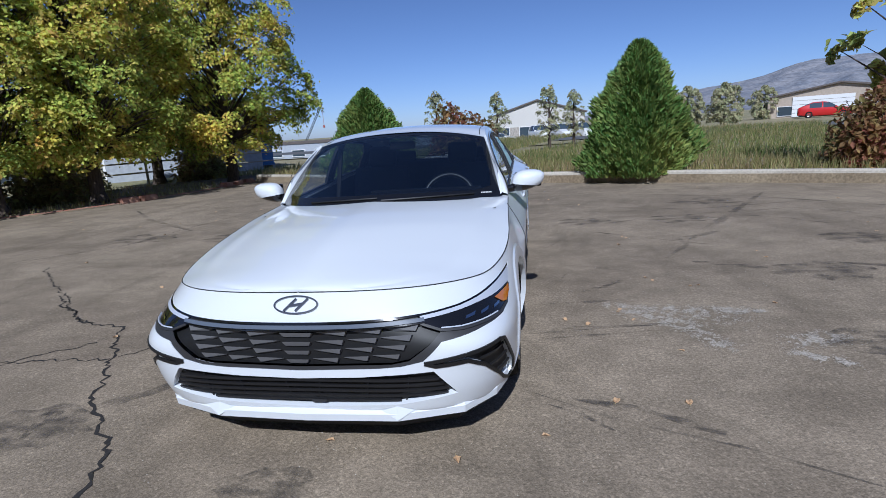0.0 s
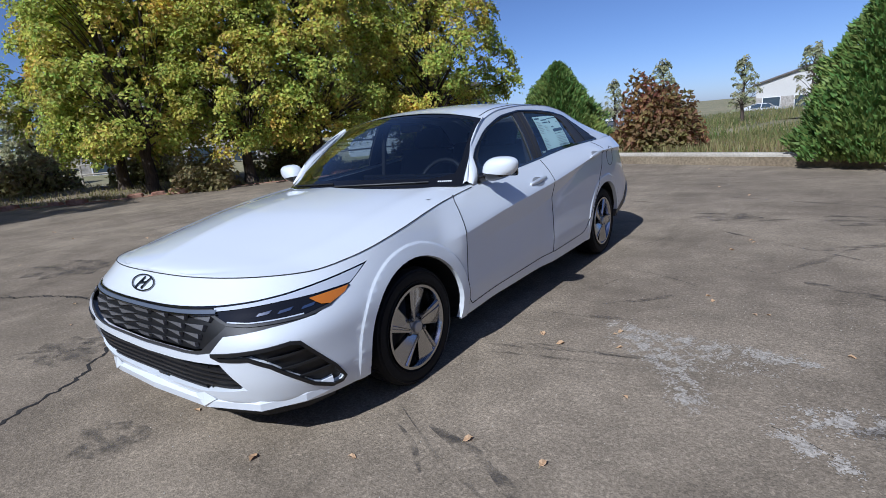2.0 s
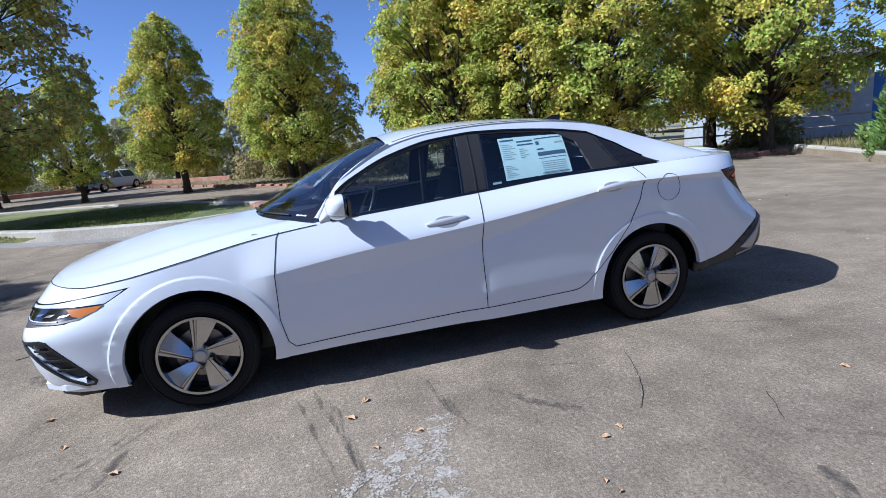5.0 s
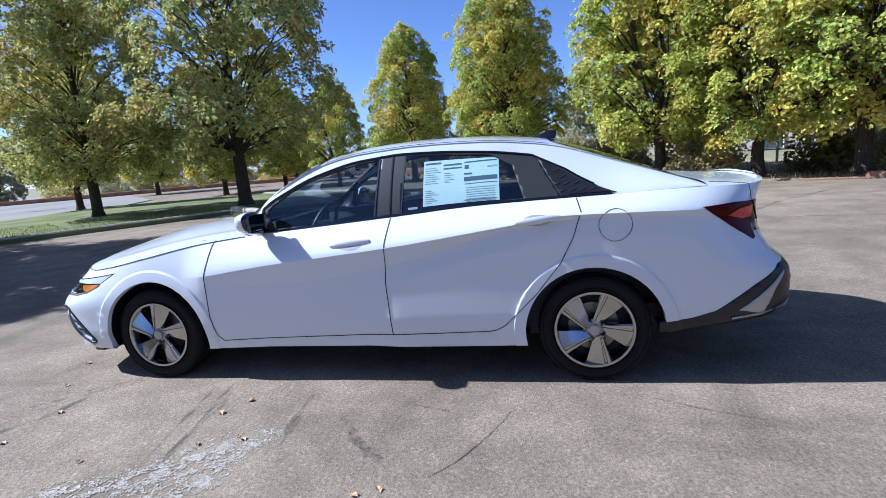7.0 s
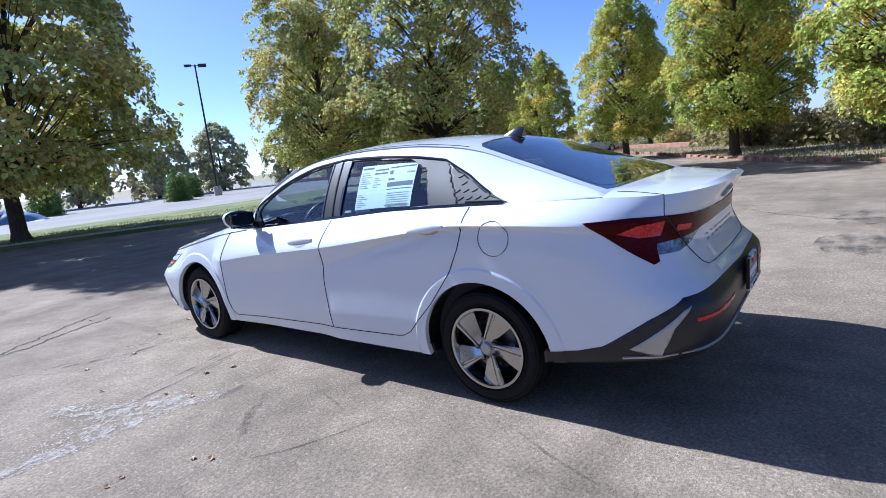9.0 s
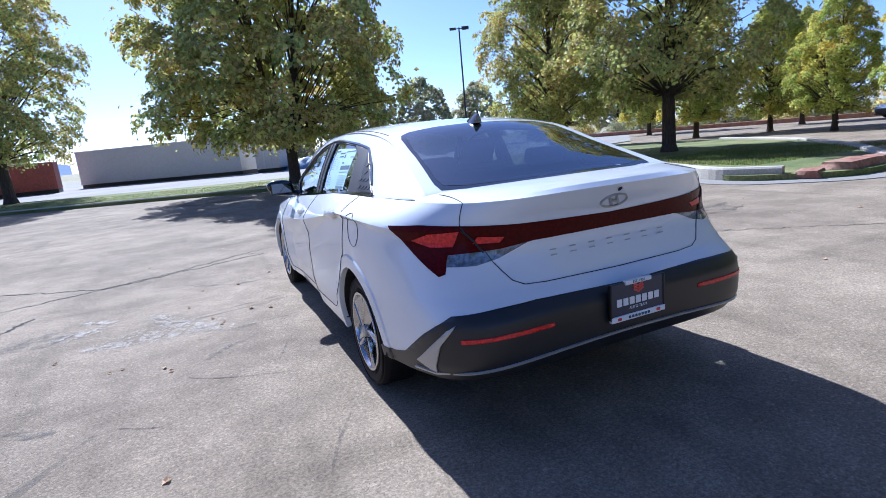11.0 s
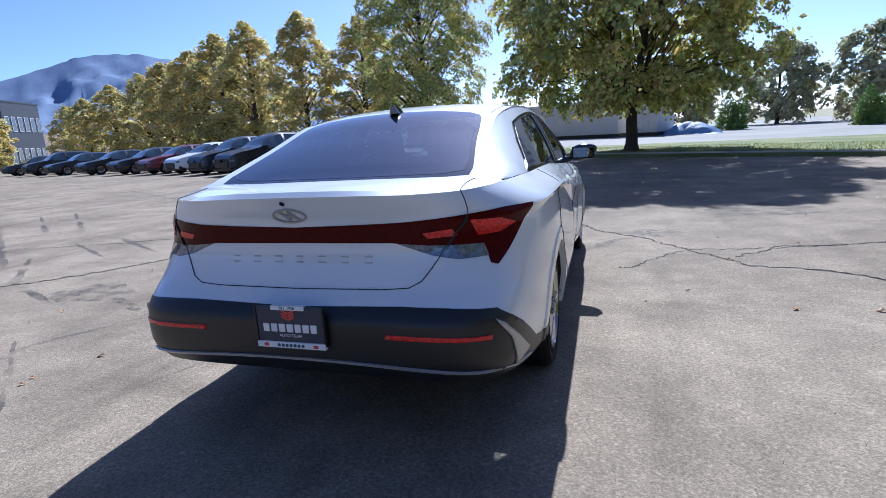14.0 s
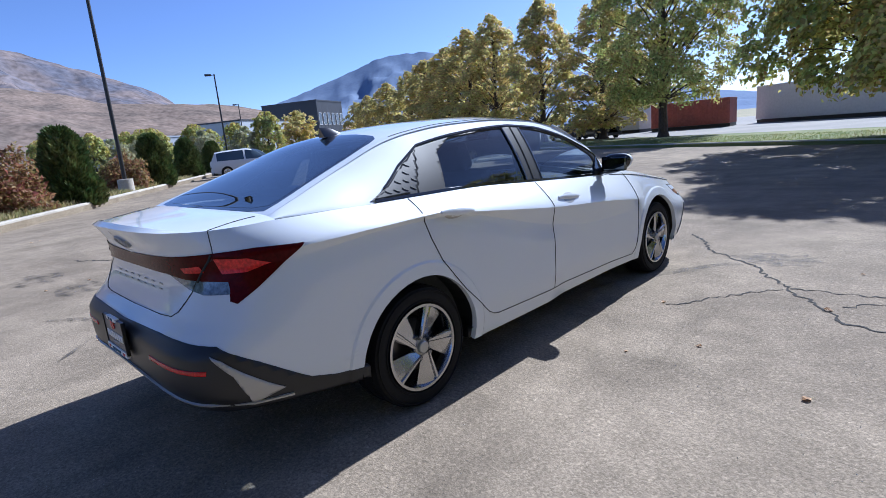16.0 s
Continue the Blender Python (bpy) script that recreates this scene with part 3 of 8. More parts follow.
def make_cone(name, seed, height, radius, m, label, mat, tips=2, count=9000, size=0.1, group="", category="conifer", blunt=0.8):
    """A dense clipped-looking conifer: a trunk inside and sprays over lobes that rise to pointed tips."""
    rng = np.random.default_rng(seed)
    root = thing(name, m, label, category, group)
    bm = bmesh.new()
    add_tube(bm, (0, 0, -0.03), (0, 0, height * 0.8), 0.07 * radius + 0.02, 0.015, 7)
    verts_all, faces_all, base = [], [], 0
    for k in range(tips):
        ang = 2.2 + k * 2.6
        off = np.array([math.cos(ang), math.sin(ang)]) * radius * (0.0 if k == 0 else 0.42)
        h = height * (1 if k == 0 else rng.uniform(0.72, 0.86))
        rad = radius * (0.86 if k == 0 else 0.6)
        n = int(count / (1 + (k > 0)))
        f = rng.random(n) ** 1.25
        th = rng.uniform(0, 2 * math.pi, n)
        lump = 1 + 0.15 * np.sin(3 * th + 9 * f + k) + 0.12 * np.sin(7 * th - 14 * f) + 0.07 * np.sin(13 * th + 31 * f + 2 * k)
        r = rad * lump * np.clip((1 - f) ** blunt * (0.72 + 0.28 * np.clip(f / 0.16, 0, 1)), 0, 1) * rng.uniform(0.8, 1.03, n)
        pts = np.stack([off[0] * (1 - f) + r * np.cos(th), off[1] * (1 - f) + r * np.sin(th), f * h + rng.normal(0, 0.02, n)], 1)
        out = np.stack([np.cos(th), np.sin(th), np.full(n, 0.9)], 1) + rng.normal(0, 0.35, (n, 3))
        out /= np.linalg.norm(out, axis=1)[:, None]
        side = np.cross(out, rng.normal(0, 1, (n, 3)))
        side /= np.linalg.norm(side, axis=1)[:, None]
        s = size * rng.uniform(0.6, 1.3, (n, 1))
        v = np.stack([pts - side * s * 0.35, pts + out * s * 1.3, pts + side * s * 0.35, pts - out * s * 0.4], 1).reshape(-1, 3)
        verts_all.append(v)
        faces_all.append(np.arange(n * 4).reshape(-1, 4) + base)
        base += n * 4
        for j in range(20):
            a, zf = j * 2.4, 0.05 + 0.8 * j / 20
            add_tube(bm, (off[0] * 0.5, off[1] * 0.5, zf * h * 0.9), (off[0] * (1 - zf) + math.cos(a) * rad * 0.8 * (1 - zf), off[1] * (1 - zf) + math.sin(a) * rad * 0.8 * (1 - zf), zf * h), 0.02, 0.004, 4, False)
    part("trunk", bm, M["bark"], root)
    link_data("foliage", mesh_of("foliage", np.concatenate(verts_all), np.concatenate(faces_all)), mat, root)
    return root


def make_shrub(name, seed, height, radius, m, label, mat, count=2500, size=0.1, group="", category="shrub", open_=0.0):
    """A rounded shrub: many stems from the ground and leaves near the shell, with an uneven outline."""
    rng = np.random.default_rng(seed)
    root = thing(name, m, label, category, group)
    bm = bmesh.new()
    for k in range(14):
        a, r = k * 2.4, radius * rng.uniform(0.2, 0.75)
        add_tube(bm, (math.cos(a) * 0.08, math.sin(a) * 0.08, -0.02), (math.cos(a) * r, math.sin(a) * r, height * rng.uniform(0.55, 0.9 + open_)), 0.018, 0.004, 5, False)
    part("stems", bm, M["bark"], root)
    d = rng.normal(0, 1, (count, 3))
    d /= np.linalg.norm(d, axis=1)[:, None]
    d[:, 2] = np.abs(d[:, 2])
    lump = 1 + 0.14 * np.sin(5 * d[:, 0] + 3 * d[:, 2] + seed) + 0.12 * np.sin(6 * d[:, 1] - 4 * d[:, 2])
    p = d * (rng.random((count, 1)) ** 0.35) * lump[:, None] * np.array([radius, radius, height])
    p[:, 2] = np.maximum(p[:, 2], 0.03)
    v, f = leaf_cloud(p, 0.03, count, size, rng)
    link_data("foliage", mesh_of("foliage", v, f), mat, root)
    return root


make_cone("conifer", 41, 2.75, 1.42, scaled(3.25, 8.35, 0.15, 0, 1), "large dense green juniper, pointed, behind the kerb", M["needle"], 4, 28000, 0.07, "junipers behind the kerb", blunt=0.62)
make_cone("conifer", 42, 2.5, 1.7, scaled(-4.0, 11.8, 0.15, 60, 1), "blunt dense green juniper with two tips", M["needle"], 3, 22000, 0.075, "junipers behind the kerb", blunt=0.68)
small = make_cone("conifer", 43, 2.3, 0.95, scaled(18.6, -1.0, 0.15, 0, 1.1), "dark green lumpy juniper beside the kerb", M["needle_dark"], 4, 9000, 0.1, "junipers along the kerb", blunt=0.36)
for x, y, turn, s in ((26.5, -6.2, 90, 1.0), (34.0, -10.6, 200, 0.98), (40.5, -15.0, 20, 0.95)):
    copy_thing(small, scaled(x, y, 0.15, turn, s))
red_label = "rounded shrub with rust-red autumn leaves"
red = make_shrub("shrub", 51, 1.45, 1.05, pose(-0.95, 10.65, 0.15) @ Matrix.Diagonal((1.08, 1.08, 1.16, 1)), red_label, M["leaf_red"], 6000, 0.09, "red shrubs in the bed")
for x, y, turn, s in ((17.0, 0.9, 50, 1.05), (24.6, -4.3, 120, 0.95), (7.4, 7.0, 200, 0.9)):
    copy_thing(red, scaled(x, y, 0.15, turn, s))
rtree = make_tree("tree", 61, 5.5, 1.8, 1.2, 3500, 0.13, M["leaf_green"], "young tree with sparse green leaves beside the kerb", scaled(7.9, 7.2, 0.15, 0, 1), "", clumps=40)
sap = make_tree("tree", 62, 3.6, 0.9, 0.9, 2200, 0.075, M["leaf_sage"], "thin sapling with few pale leaves", scaled(-4.3, 25.4, -0.05, 0, 1), "saplings in the field", clumps=80)
for x, y, turn, s in ((-1.2, 28.8, 50, 1.0), (1.8, 25.9, 100, 1.0), (3.3, 28.8, 170, 0.95), (-8.2, 30, 20, 0.9)):
    copy_thing(sap, scaled(x, y, -0.14, turn, s))
tan_label = "tangled shrub with dry tan leaves"
tan = make_shrub("shrub", 52, 1.3, 1.3, scaled(-14.6, 11.2, 0, 0, 1), tan_label, M["straw"], 2600, 0.13, "dry shrubs behind the trees")
for x, y, turn, s in ((-12.2, 15.5, 60, 1.0), (-19, 7.0, 20, 1.1), (-21.5, 4.0, 150, 1.2), (-24.5, 1.6, 80, 1.2), (-29, -1.0, 30, 1.4), (-26.5, 1.0, 200, 1.0), (-34, -3.5, 120, 1.4), (-11.9, 5.2, 250, 0.75), (-12.6, 8.6, 10, 0.9)):
    copy_thing(tan, scaled(x, y, 0, turn, s))
dome = make_shrub("shrub", 53, 2.6, 1.15, scaled(-10.6, -44.8, 0, 0, 1), "clipped dark green dome-shaped evergreen", M["needle"], 5000, 0.12, "clipped evergreens in the far car park")
for x, y, turn, s in ((-17.5, -38.6, 70, 0.9), (-21.5, -44, 10, 0.8)):
    copy_thing(dome, scaled(x, y, 0, turn, s))
sage = make_tree("tree", 63, 8.5, 4.4, 0.6, 5500, 0.32, M["leaf_sage"], "grey-green willow-like tree in the far hedge", scaled(-17.1, -58, 0, 0, 1), "far trees", clumps=130, broad=True)
for x, y, turn, s in ((-24, -56, 60, 1.0), (-31, -55, 160, 0.9), (-38, -52, 20, 0.8), (-10, -66, 10, 0.9), (-46, -47, 220, 0.85), (-53, -40, 80, 0.8), (-58, -30, 10, 0.8), (-62, -19, 100, 0.8), (-64, -8, 190, 0.85), (-2, -72, 50, 0.8), (17.8, 60, 20, 0.5), (21, 58, 90, 0.5), (31, 74, 10, 0.5), (-64, 4, 40, 0.9), (-58, 16, 120, 0.9), (-50, 26, 300, 0.9), (48, 40, 10, 0.6), (57, -8, 40, 0.55), (64, -14, 100, 0.5), (72, -19, 200, 0.5), (84, -24, 10, 0.6), (60, 5, 130, 0.5), (48, -17.5, 30, 0.45), (53, -24, 90, 0.5)):
    copy_thing(sage, scaled(x, y, -0.05, turn, s))
far_label = "round green tree before the far buildings"
far = make_tree("tree", 64, 6.5, 2.6, 0.6, 5000, 0.22, M["leaf_green"], far_label, scaled(50.9, -25.6, 0, 0, 0.85), "trees by the far buildings", clumps=150, broad=True)
for x, y, turn, s in ((66, -29, 60, 1.0), (74, -27, 200, 1.1), (58, -17, 20, 0.8), (63, -12, 130, 0.9), (69, -20, 250, 1.0), (80, -22, 10, 1.1), (88, -32, 90, 1.2), (94, -24, 170, 1.2), (72, -9, 40, 0.9), (100, -40, 300, 1.2)):
    copy_thing(far, scaled(x, y, -0.05, turn, s))
amber_tree = make_tree("tree", 65, 5.5, 2.3, 0.6, 5000, 0.2, M["leaf_far"], "small round tree turning gold before the far buildings", scaled(58.0, -33.6, 0, 0, 1.3, 1.1), "trees by the far buildings", clumps=150, broad=True)
HEDGE = "bushes behind the far edging"
bush = make_shrub("shrub", 54, 1.9, 1.8, scaled(-43, -30, 0, 0, 1), "loose grey-green bush behind the far edging", M["leaf_sage"], 2200, 0.16, HEDGE)
gold_bush = make_shrub("shrub", 55, 1.7, 1.7, scaled(-44.5, -25.5, 0, 0, 1), "loose yellowing bush behind the far edging", M["leaf_far"], 2200, 0.16, HEDGE)
for k in range(18):
    t = k / 17
    copy_thing(bush if k % 3 else gold_bush, scaled(-38 - 9 * math.sin(math.pi * t) + 0.8 * math.sin(5 * k), -44 + 50 * t, 0, 67 * k, 1.0 + 0.35 * math.sin(3.7 * k)))
# ---- the white sedan: surfaces ----
M.update(
    paint=material("white_paint", (0.675, 0.705, 0.74), 0.55, coat=1.0, spec=0.5, vary=0.012, fine=300),
    gloss_black=material("gloss_black", (0.008, 0.008, 0.009), 0.12, coat=0.6),
    satin_black=material("satin_black", (0.013, 0.013, 0.015), 0.42, vary=0.1, fine=400),
    grey_trim=material("grey_trim", (0.030, 0.030, 0.033), 0.5),
    pillar=material("pillar_vinyl", (0.032, 0.03, 0.03), 0.5),
    lining=material("grey_lining", (0.34, 0.34, 0.34), 0.9, vary=0.08, fine=150),
    chrome=material("chrome", (0.62, 0.63, 0.65), 0.18, metal=1.0),
    dark_chrome=material("dark_chrome", (0.20, 0.205, 0.22), 0.25, metal=1.0),
    alloy=material("machined_alloy", (0.43, 0.43, 0.44), 0.18, metal=1.0, vary=0.05, fine=200),
    silver=material("silver_paint", (0.42, 0.41, 0.39), 0.4, metal=0.5),
    gap=material("panel_gap", (0.02, 0.02, 0.022), 0.9),
    amber=material("amber_lens", (0.50, 0.15, 0.012), 0.12, coat=1.0),
    red_lens=material("red_lens", (0.058, 0.0012, 0.002), 0.22, spec=0.10, vary=0.3, fine=60),
    bright_red=material("bright_red_lens", (0.55, 0.012, 0.012), 0.25, vary=0.4, fine=90),
    clear_lens=material("clear_lens", (0.10, 0.13, 0.18), 0.12, coat=1.0, vary=0.5, fine=70),
    drl=material("light_guide", (0.10, 0.12, 0.16), 0.4, spec=0.3),
    guide=material("running_guide", (0.46, 0.49, 0.56), 0.35),
    interior=material("dark_interior", (0.034, 0.036, 0.040), 0.75, vary=0.2, fine=60),
    seat_cloth=material("seat_cloth", (0.055, 0.057, 0.063), 0.9, vary=0.25, fine=200),
    paper=material("sticker_paper", (0.44, 0.64, 0.64), 0.6, vary=0.03, fine=20),
    ink=material("sticker_ink", (0.05, 0.10, 0.16), 0.7),
    navy=material("navy_plate", (0.02, 0.028, 0.06), 0.35),
    plate_white=material("plate_white", (0.78, 0.78, 0.78), 0.4),
    plate_red=material("plate_red", (0.62, 0.06, 0.05), 0.4),
    disc=material("brake_disc", (0.22, 0.21, 0.20), 0.35, metal=0.9),
    mirror=material("mirror_glass", (0.09, 0.10, 0.11), 0.02, metal=1.0),
    screen=material("dead_screen", (0.01, 0.01, 0.012), 0.08),
)
YC, YD = -1.30, 1.40                                     # where the straight flanks begin and end
YF = curve((0.12, -2.10), (0.17, -2.17), (0.24, -2.235), (0.40, -2.255), (0.58, -2.245), (0.64, -2.225), (0.69, -2.195), (0.74, -2.155), (0.80, -2.08))
NF = curve((0.12, 3.8), (0.25, 4.2), (0.40, 4.8), (0.49, 5.2), (0.60, 3.6), (0.70, 2.85), (0.80, 2.6))
YR = curve((0.20, 2.28), (0.34, 2.35), (0.42, 2.395), (0.56, 2.40), (0.62, 2.365), (0.68, 2.315), (0.80, 2.275), (0.86, 2.282), (0.92, 2.295), (0.97, 2.328), (1.03, 2.372))
NR = curve((0.20, 5.4), (0.45, 7.4), (0.60, 6.4), (0.75, 4.8), (0.90, 3.7), (1.02, 3.2))
XMAX = curve((-2.3, 0.885), (-1.36, 0.893), (-0.9, 0.90), (0.0, 0.906), (0.6, 0.908), (1.36, 0.898), (1.8, 0.882), (2.1, 0.860), (2.4, 0.838))
XTOP = curve((-2.2, 0.85), (-1.70, 0.845), (-1.36, 0.835), (-0.98, 0.815), (-0.6, 0.80), (0.25, 0.795), (1.2, 0.785), (1.5, 0.782), (1.9, 0.788), (2.3, 0.785))
ZTOP = curve((-2.2, 0.734), (-2.0, 0.724), (-1.88, 0.720), (-1.68, 0.742), (-1.36, 0.80), (-0.985, 0.865), (-0.6, 0.904), (-0.2, 0.930), (0.25, 0.960), (0.81, 0.998), (1.24, 1.008), (1.5, 1.012), (1.75, 1.020), (1.95, 1.020), (2.06, 1.014), (2.2, 1.010), (2.3, 1.013), (2.37, 1.022))
ZLOW = curve((-2.3, 0.165), (-1.75, 0.20), (-1.0, 0.205), (1.0, 0.215), (1.75, 0.285), (2.1, 0.33), (2.45, 0.358))
ARCHES = ((-1.345, 0.285, 0.368), (1.363, 0.285, 0.366))
CREASE = curve((-0.98, 0.672), (-0.5, 0.733), (0.24, 0.803), (0.97, 0.896), (1.25, 0.930), (1.6, 0.926), (2.0, 0.912), (2.3, 0.905))
UNDER = curve((-0.98, 0.60), (-0.3, 0.62), (0.25, 0.70), (0.97, 0.880), (1.20, 0.921), (1.45, 0.921), (1.6, 0.908), (1.9, 0.880), (2.3, 0.85))


def ease(t):
    t = min(1.0, max(0.0, t))
    return t * t * (3 - 2 * t)


def flank(y, z):
    """Half width of the body at the length y and the height z, with wheel arch lips and the diagonal door creases."""
    zt, zl = ZTOP(y), 0.17
    full, top = XMAX(y), XTOP(y)
    v = (z - zl) / (zt - zl)
    fender = full - (full - top) * min(1.2, max(0, (v - 0.55) / 0.45)) ** 1.75
    x = fender
    door = ease((y + 1.12) / 0.2) * ease((2.6 - y) / 0.4)
    if door > 0:                                          # doors lean in above the crease and turn under below it
        crease, low = CREASE(y), UNDER(y)
        if z >= crease:
            side_x = full + 0.012 - (full + 0.012 - top) * min(1.2, (z - crease) / max(0.04, zt - crease)) ** 1.3
        else:
            deep = 0.026 * ease((y + 1.0) / 0.5) * (1 - 0.45 * ease((y - 1.1) / 0.4))
            t = (crease - z) / max(0.02, crease - low)
            side_x = full + 0.012 - deep * min(1, t)
            if z < low:
                back = 0.010 * ease((y - 0.05) / 0.25)
                side_x += back * ease((low - z) / 0.13) - (0.036 - 0.034 * ease((y - 0.05) / 0.25) * ease((1.9 - y) / 0.5)) * max(0, low - z)
        x = fender + (side_x - fender) * door
    if v < 0.30:
        x -= 0.040 * ((0.30 - v) / 0.30) ** 1.6
    for ay, az, ar in ARCHES:
        d = math.hypot(y - ay, z - az) - ar
        if -0.06 < d < 0.075:                             # the raised band round the wheel arch
            x += 0.007 * min(1.0, max(0.0, (0.070 - d) / 0.010))
    return x


def hull(s, z):
    """A point of the left half of the body side: s is 0 at the nose, 1 to 2 along the flank, 3 at the tail."""
    if s < 1:
        a, n = s * math.pi / 2, NF(z)
        sn, cs = max(0.0, math.sin(a)), max(0.0, math.cos(a))
        r = (sn ** n + cs ** n) ** (-1 / n)
        y = YC - (YC - YF(z)) * r * cs
        return Vector((flank(max(y, -1.95), z) * min(1, r * sn), y, z))
    if s <= 2:
        y = YC + (YD - YC) * (s - 1)
        return Vector((flank(y, z), y, z))
    a, n = (s - 2) * math.pi / 2, NR(z)
    sn, cs = max(0.0, math.sin(a)), max(0.0, math.cos(a))
    r = (sn ** n + cs ** n) ** (-1 / n)
    y = YD + (YR(z) - YD) * r * sn
    return Vector((flank(min(y, 2.15), z) * min(1, r * cs), y, z))


def s_of(x, y, z):
    """The place round the body nearest to a point."""
    if y < YC:
        return math.atan2(abs(x) / flank(max(y, -1.95), z), (YC - y) / (YC - YF(z))) / (math.pi / 2)
    if y <= YD:
        return 1 + (y - YC) / (YD - YC)
    return 2 + math.atan2((y - YD) / (YR(z) - YD), abs(x) / flank(min(y, 2.15), z)) / (math.pi / 2)


def proud(fn, u, v, off, e=0.004):
    """The point fn(u, v), moved out along the surface's normal."""
    p = fn(u, v)
    if not off:
        return p
    n = (fn(u + e, v) - fn(u - e, v)).cross(fn(u, v + e) - fn(u, v - e))
    if n.length < 1e-9:
        return p
    n.normalize()
    if n.dot(p - Vector((0, p.y * 0.75, 0.55))) < 0:
        n = -n
    return p + n * off


def inside(p, poly):
    x, y, hit = p[0], p[1], False
    for (x0, y0), (x1, y1) in zip(poly, poly[1:] + poly[:1]):
        if (y0 > y) != (y1 > y) and x < (x1 - x0) * (y - y0) / (y1 - y0) + x0:
            hit = not hit
    return hit


def sheet(us, rows, regions):
    """A flat net in parameters: columns us, rows[i] the values of v in column i; cut along the outlines in regions.
    Returns the net with each face's material_index set to the number of its region (0: none)."""
    bm = bmesh.new()
    grid = [[bm.verts.new((u, v, 0)) for v in col] for u, col in zip(us, rows)]
    for a, b in zip(grid, grid[1:]):
        for i in range(len(a) - 1):
            bm.faces.new((a[i], b[i], b[i + 1], a[i + 1]))
    for poly in regions:
        u0, u1 = min(p[0] for p in poly) - 0.02, max(p[0] for p in poly) + 0.02
        v0, v1 = min(p[1] for p in poly) - 0.01, max(p[1] for p in poly) + 0.01
        for (x0, y0), (x1, y1) in zip(poly, poly[1:] + poly[:1]):
            d = Vector((y1 - y0, x0 - x1, 0))
            if d.length < 1e-9:
                continue
            ea, eb, fa, fb = min(x0, x1) - 0.02, max(x0, x1) + 0.02, min(y0, y1) - 0.012, max(y0, y1) + 0.012
            fs = []
            for f in bm.faces:
                xs, ys = [v.co.x for v in f.verts], [v.co.y for v in f.verts]
                if max(xs) >= ea and min(xs) <= eb and max(ys) >= fa and min(ys) <= fb:
                    fs.append(f)
            geom = list({v for f in fs for v in f.verts}) + list({e for f in fs for e in f.edges}) + fs
            bmesh.ops.bisect_plane(bm, geom=geom, dist=1e-6, plane_co=(x0, y0, 0), plane_no=d.normalized())
    for f in bm.faces:
        c = f.calc_center_median()
        for k, poly in enumerate(regions):
            if inside((c.x, c.y), poly):
                f.material_index = k + 1
    return bm


def piece(net, index, fn, off=0.0, mirror=True, other=False, rim=0.0):
    """The faces of one region of a net, laid on the surface fn. mirror: both halves in one mesh; other: the right half alone.
    rim: the depth by which the open edges turn inwards."""
    bm = net.copy()
    drop = [f for f in bm.faces if f.material_index != index]
    bmesh.ops.delete(bm, geom=drop, context="FACES")
    for f in bm.faces:
        f.material_index = 0
    for v in bm.verts:
        v.co = proud(fn, v.co.x, v.co.y, off)
    if rim:
        bm.normal_update()
        turned = {}
        for v in bm.verts:
            n = v.normal.copy()
            turned[tuple(round(c, 6) for c in v.co)] = n if n.dot(v.co - Vector((0, v.co.y * 0.75, 0.55))) > 0 else -n
        edges = [e for e in bm.edges if e.is_boundary and max(abs(v.co.x) for v in e.verts) > 0.004]
        r = bmesh.ops.extrude_edge_only(bm, edges=edges)
        for v in r["geom"]:
            if isinstance(v, bmesh.types.BMVert):
                v.co -= turned[tuple(round(c, 6) for c in v.co)] * rim
    if other:
        for v in bm.verts:
            v.co.x = -v.co.x
    elif mirror:
        geom = bm.verts[:] + bm.edges[:] + bm.faces[:]
        r = bmesh.ops.duplicate(bm, geom=geom)
        for v in r["geom"]:
            if isinstance(v, bmesh.types.BMVert):
                v.co.x = -v.co.x
        bmesh.ops.remove_doubles(bm, verts=[v for v in bm.verts if abs(v.co.x) < 0.002], dist=0.0025)
    bmesh.ops.recalc_face_normals(bm, faces=bm.faces)
    big = max(bm.faces, key=lambda f: f.calc_area())
    if big.normal.dot(big.calc_center_median() - Vector((0, big.calc_center_median().y * 0.75, 0.55))) < 0:
        bmesh.ops.reverse_faces(bm, faces=bm.faces)
    return bm


def strip_line(points, width, off, fn, other=False, both=False, thick=0.0015):
    """A narrow band along a line of parameters on the surface fn."""
    bm = bmesh.new()
    for sign in ((1, -1) if both else (-1,) if other else (1,)):
        p = [proud(fn, u, v, off) for u, v in points]
        rows = []
        for i in range(len(p)):
            d = (p[min(i + 1, len(p) - 1)] - p[max(i - 1, 0)]).normalized()
            q = proud(fn, *points[i], off + 0.02)
            n = (q - p[i]).normalized()
            side = d.cross(n).normalized() * width * 0.5
            rows.append([bm.verts.new(Vector((w.x * sign, w.y, w.z))) for w in (p[i] - side - n * 0.004, p[i] - side * 0.9 + n * thick, p[i] + side * 0.9 + n * thick, p[i] + side - n * 0.004)])
        for a, b in zip(rows, rows[1:]):
            for k in range(3):
                bm.faces.new((a[k], a[k + 1], b[k + 1], b[k]))
    bmesh.ops.recalc_face_normals(bm, faces=bm.faces)
    return bm


def dense(points, step=0.02):
    """A polyline with points added between."""
    out = []
    for (a, b), (c, d) in zip(points, points[1:]):
        n = max(1, int(math.hypot(c - a, d - b) / step))
        out += [(a + (c - a) * i / n, b + (d - b) * i / n) for i in range(n)]
    return out + [points[-1]]


def on_hull(*pts):
    return [(s_of(x, y, z), z) for x, y, z in pts]


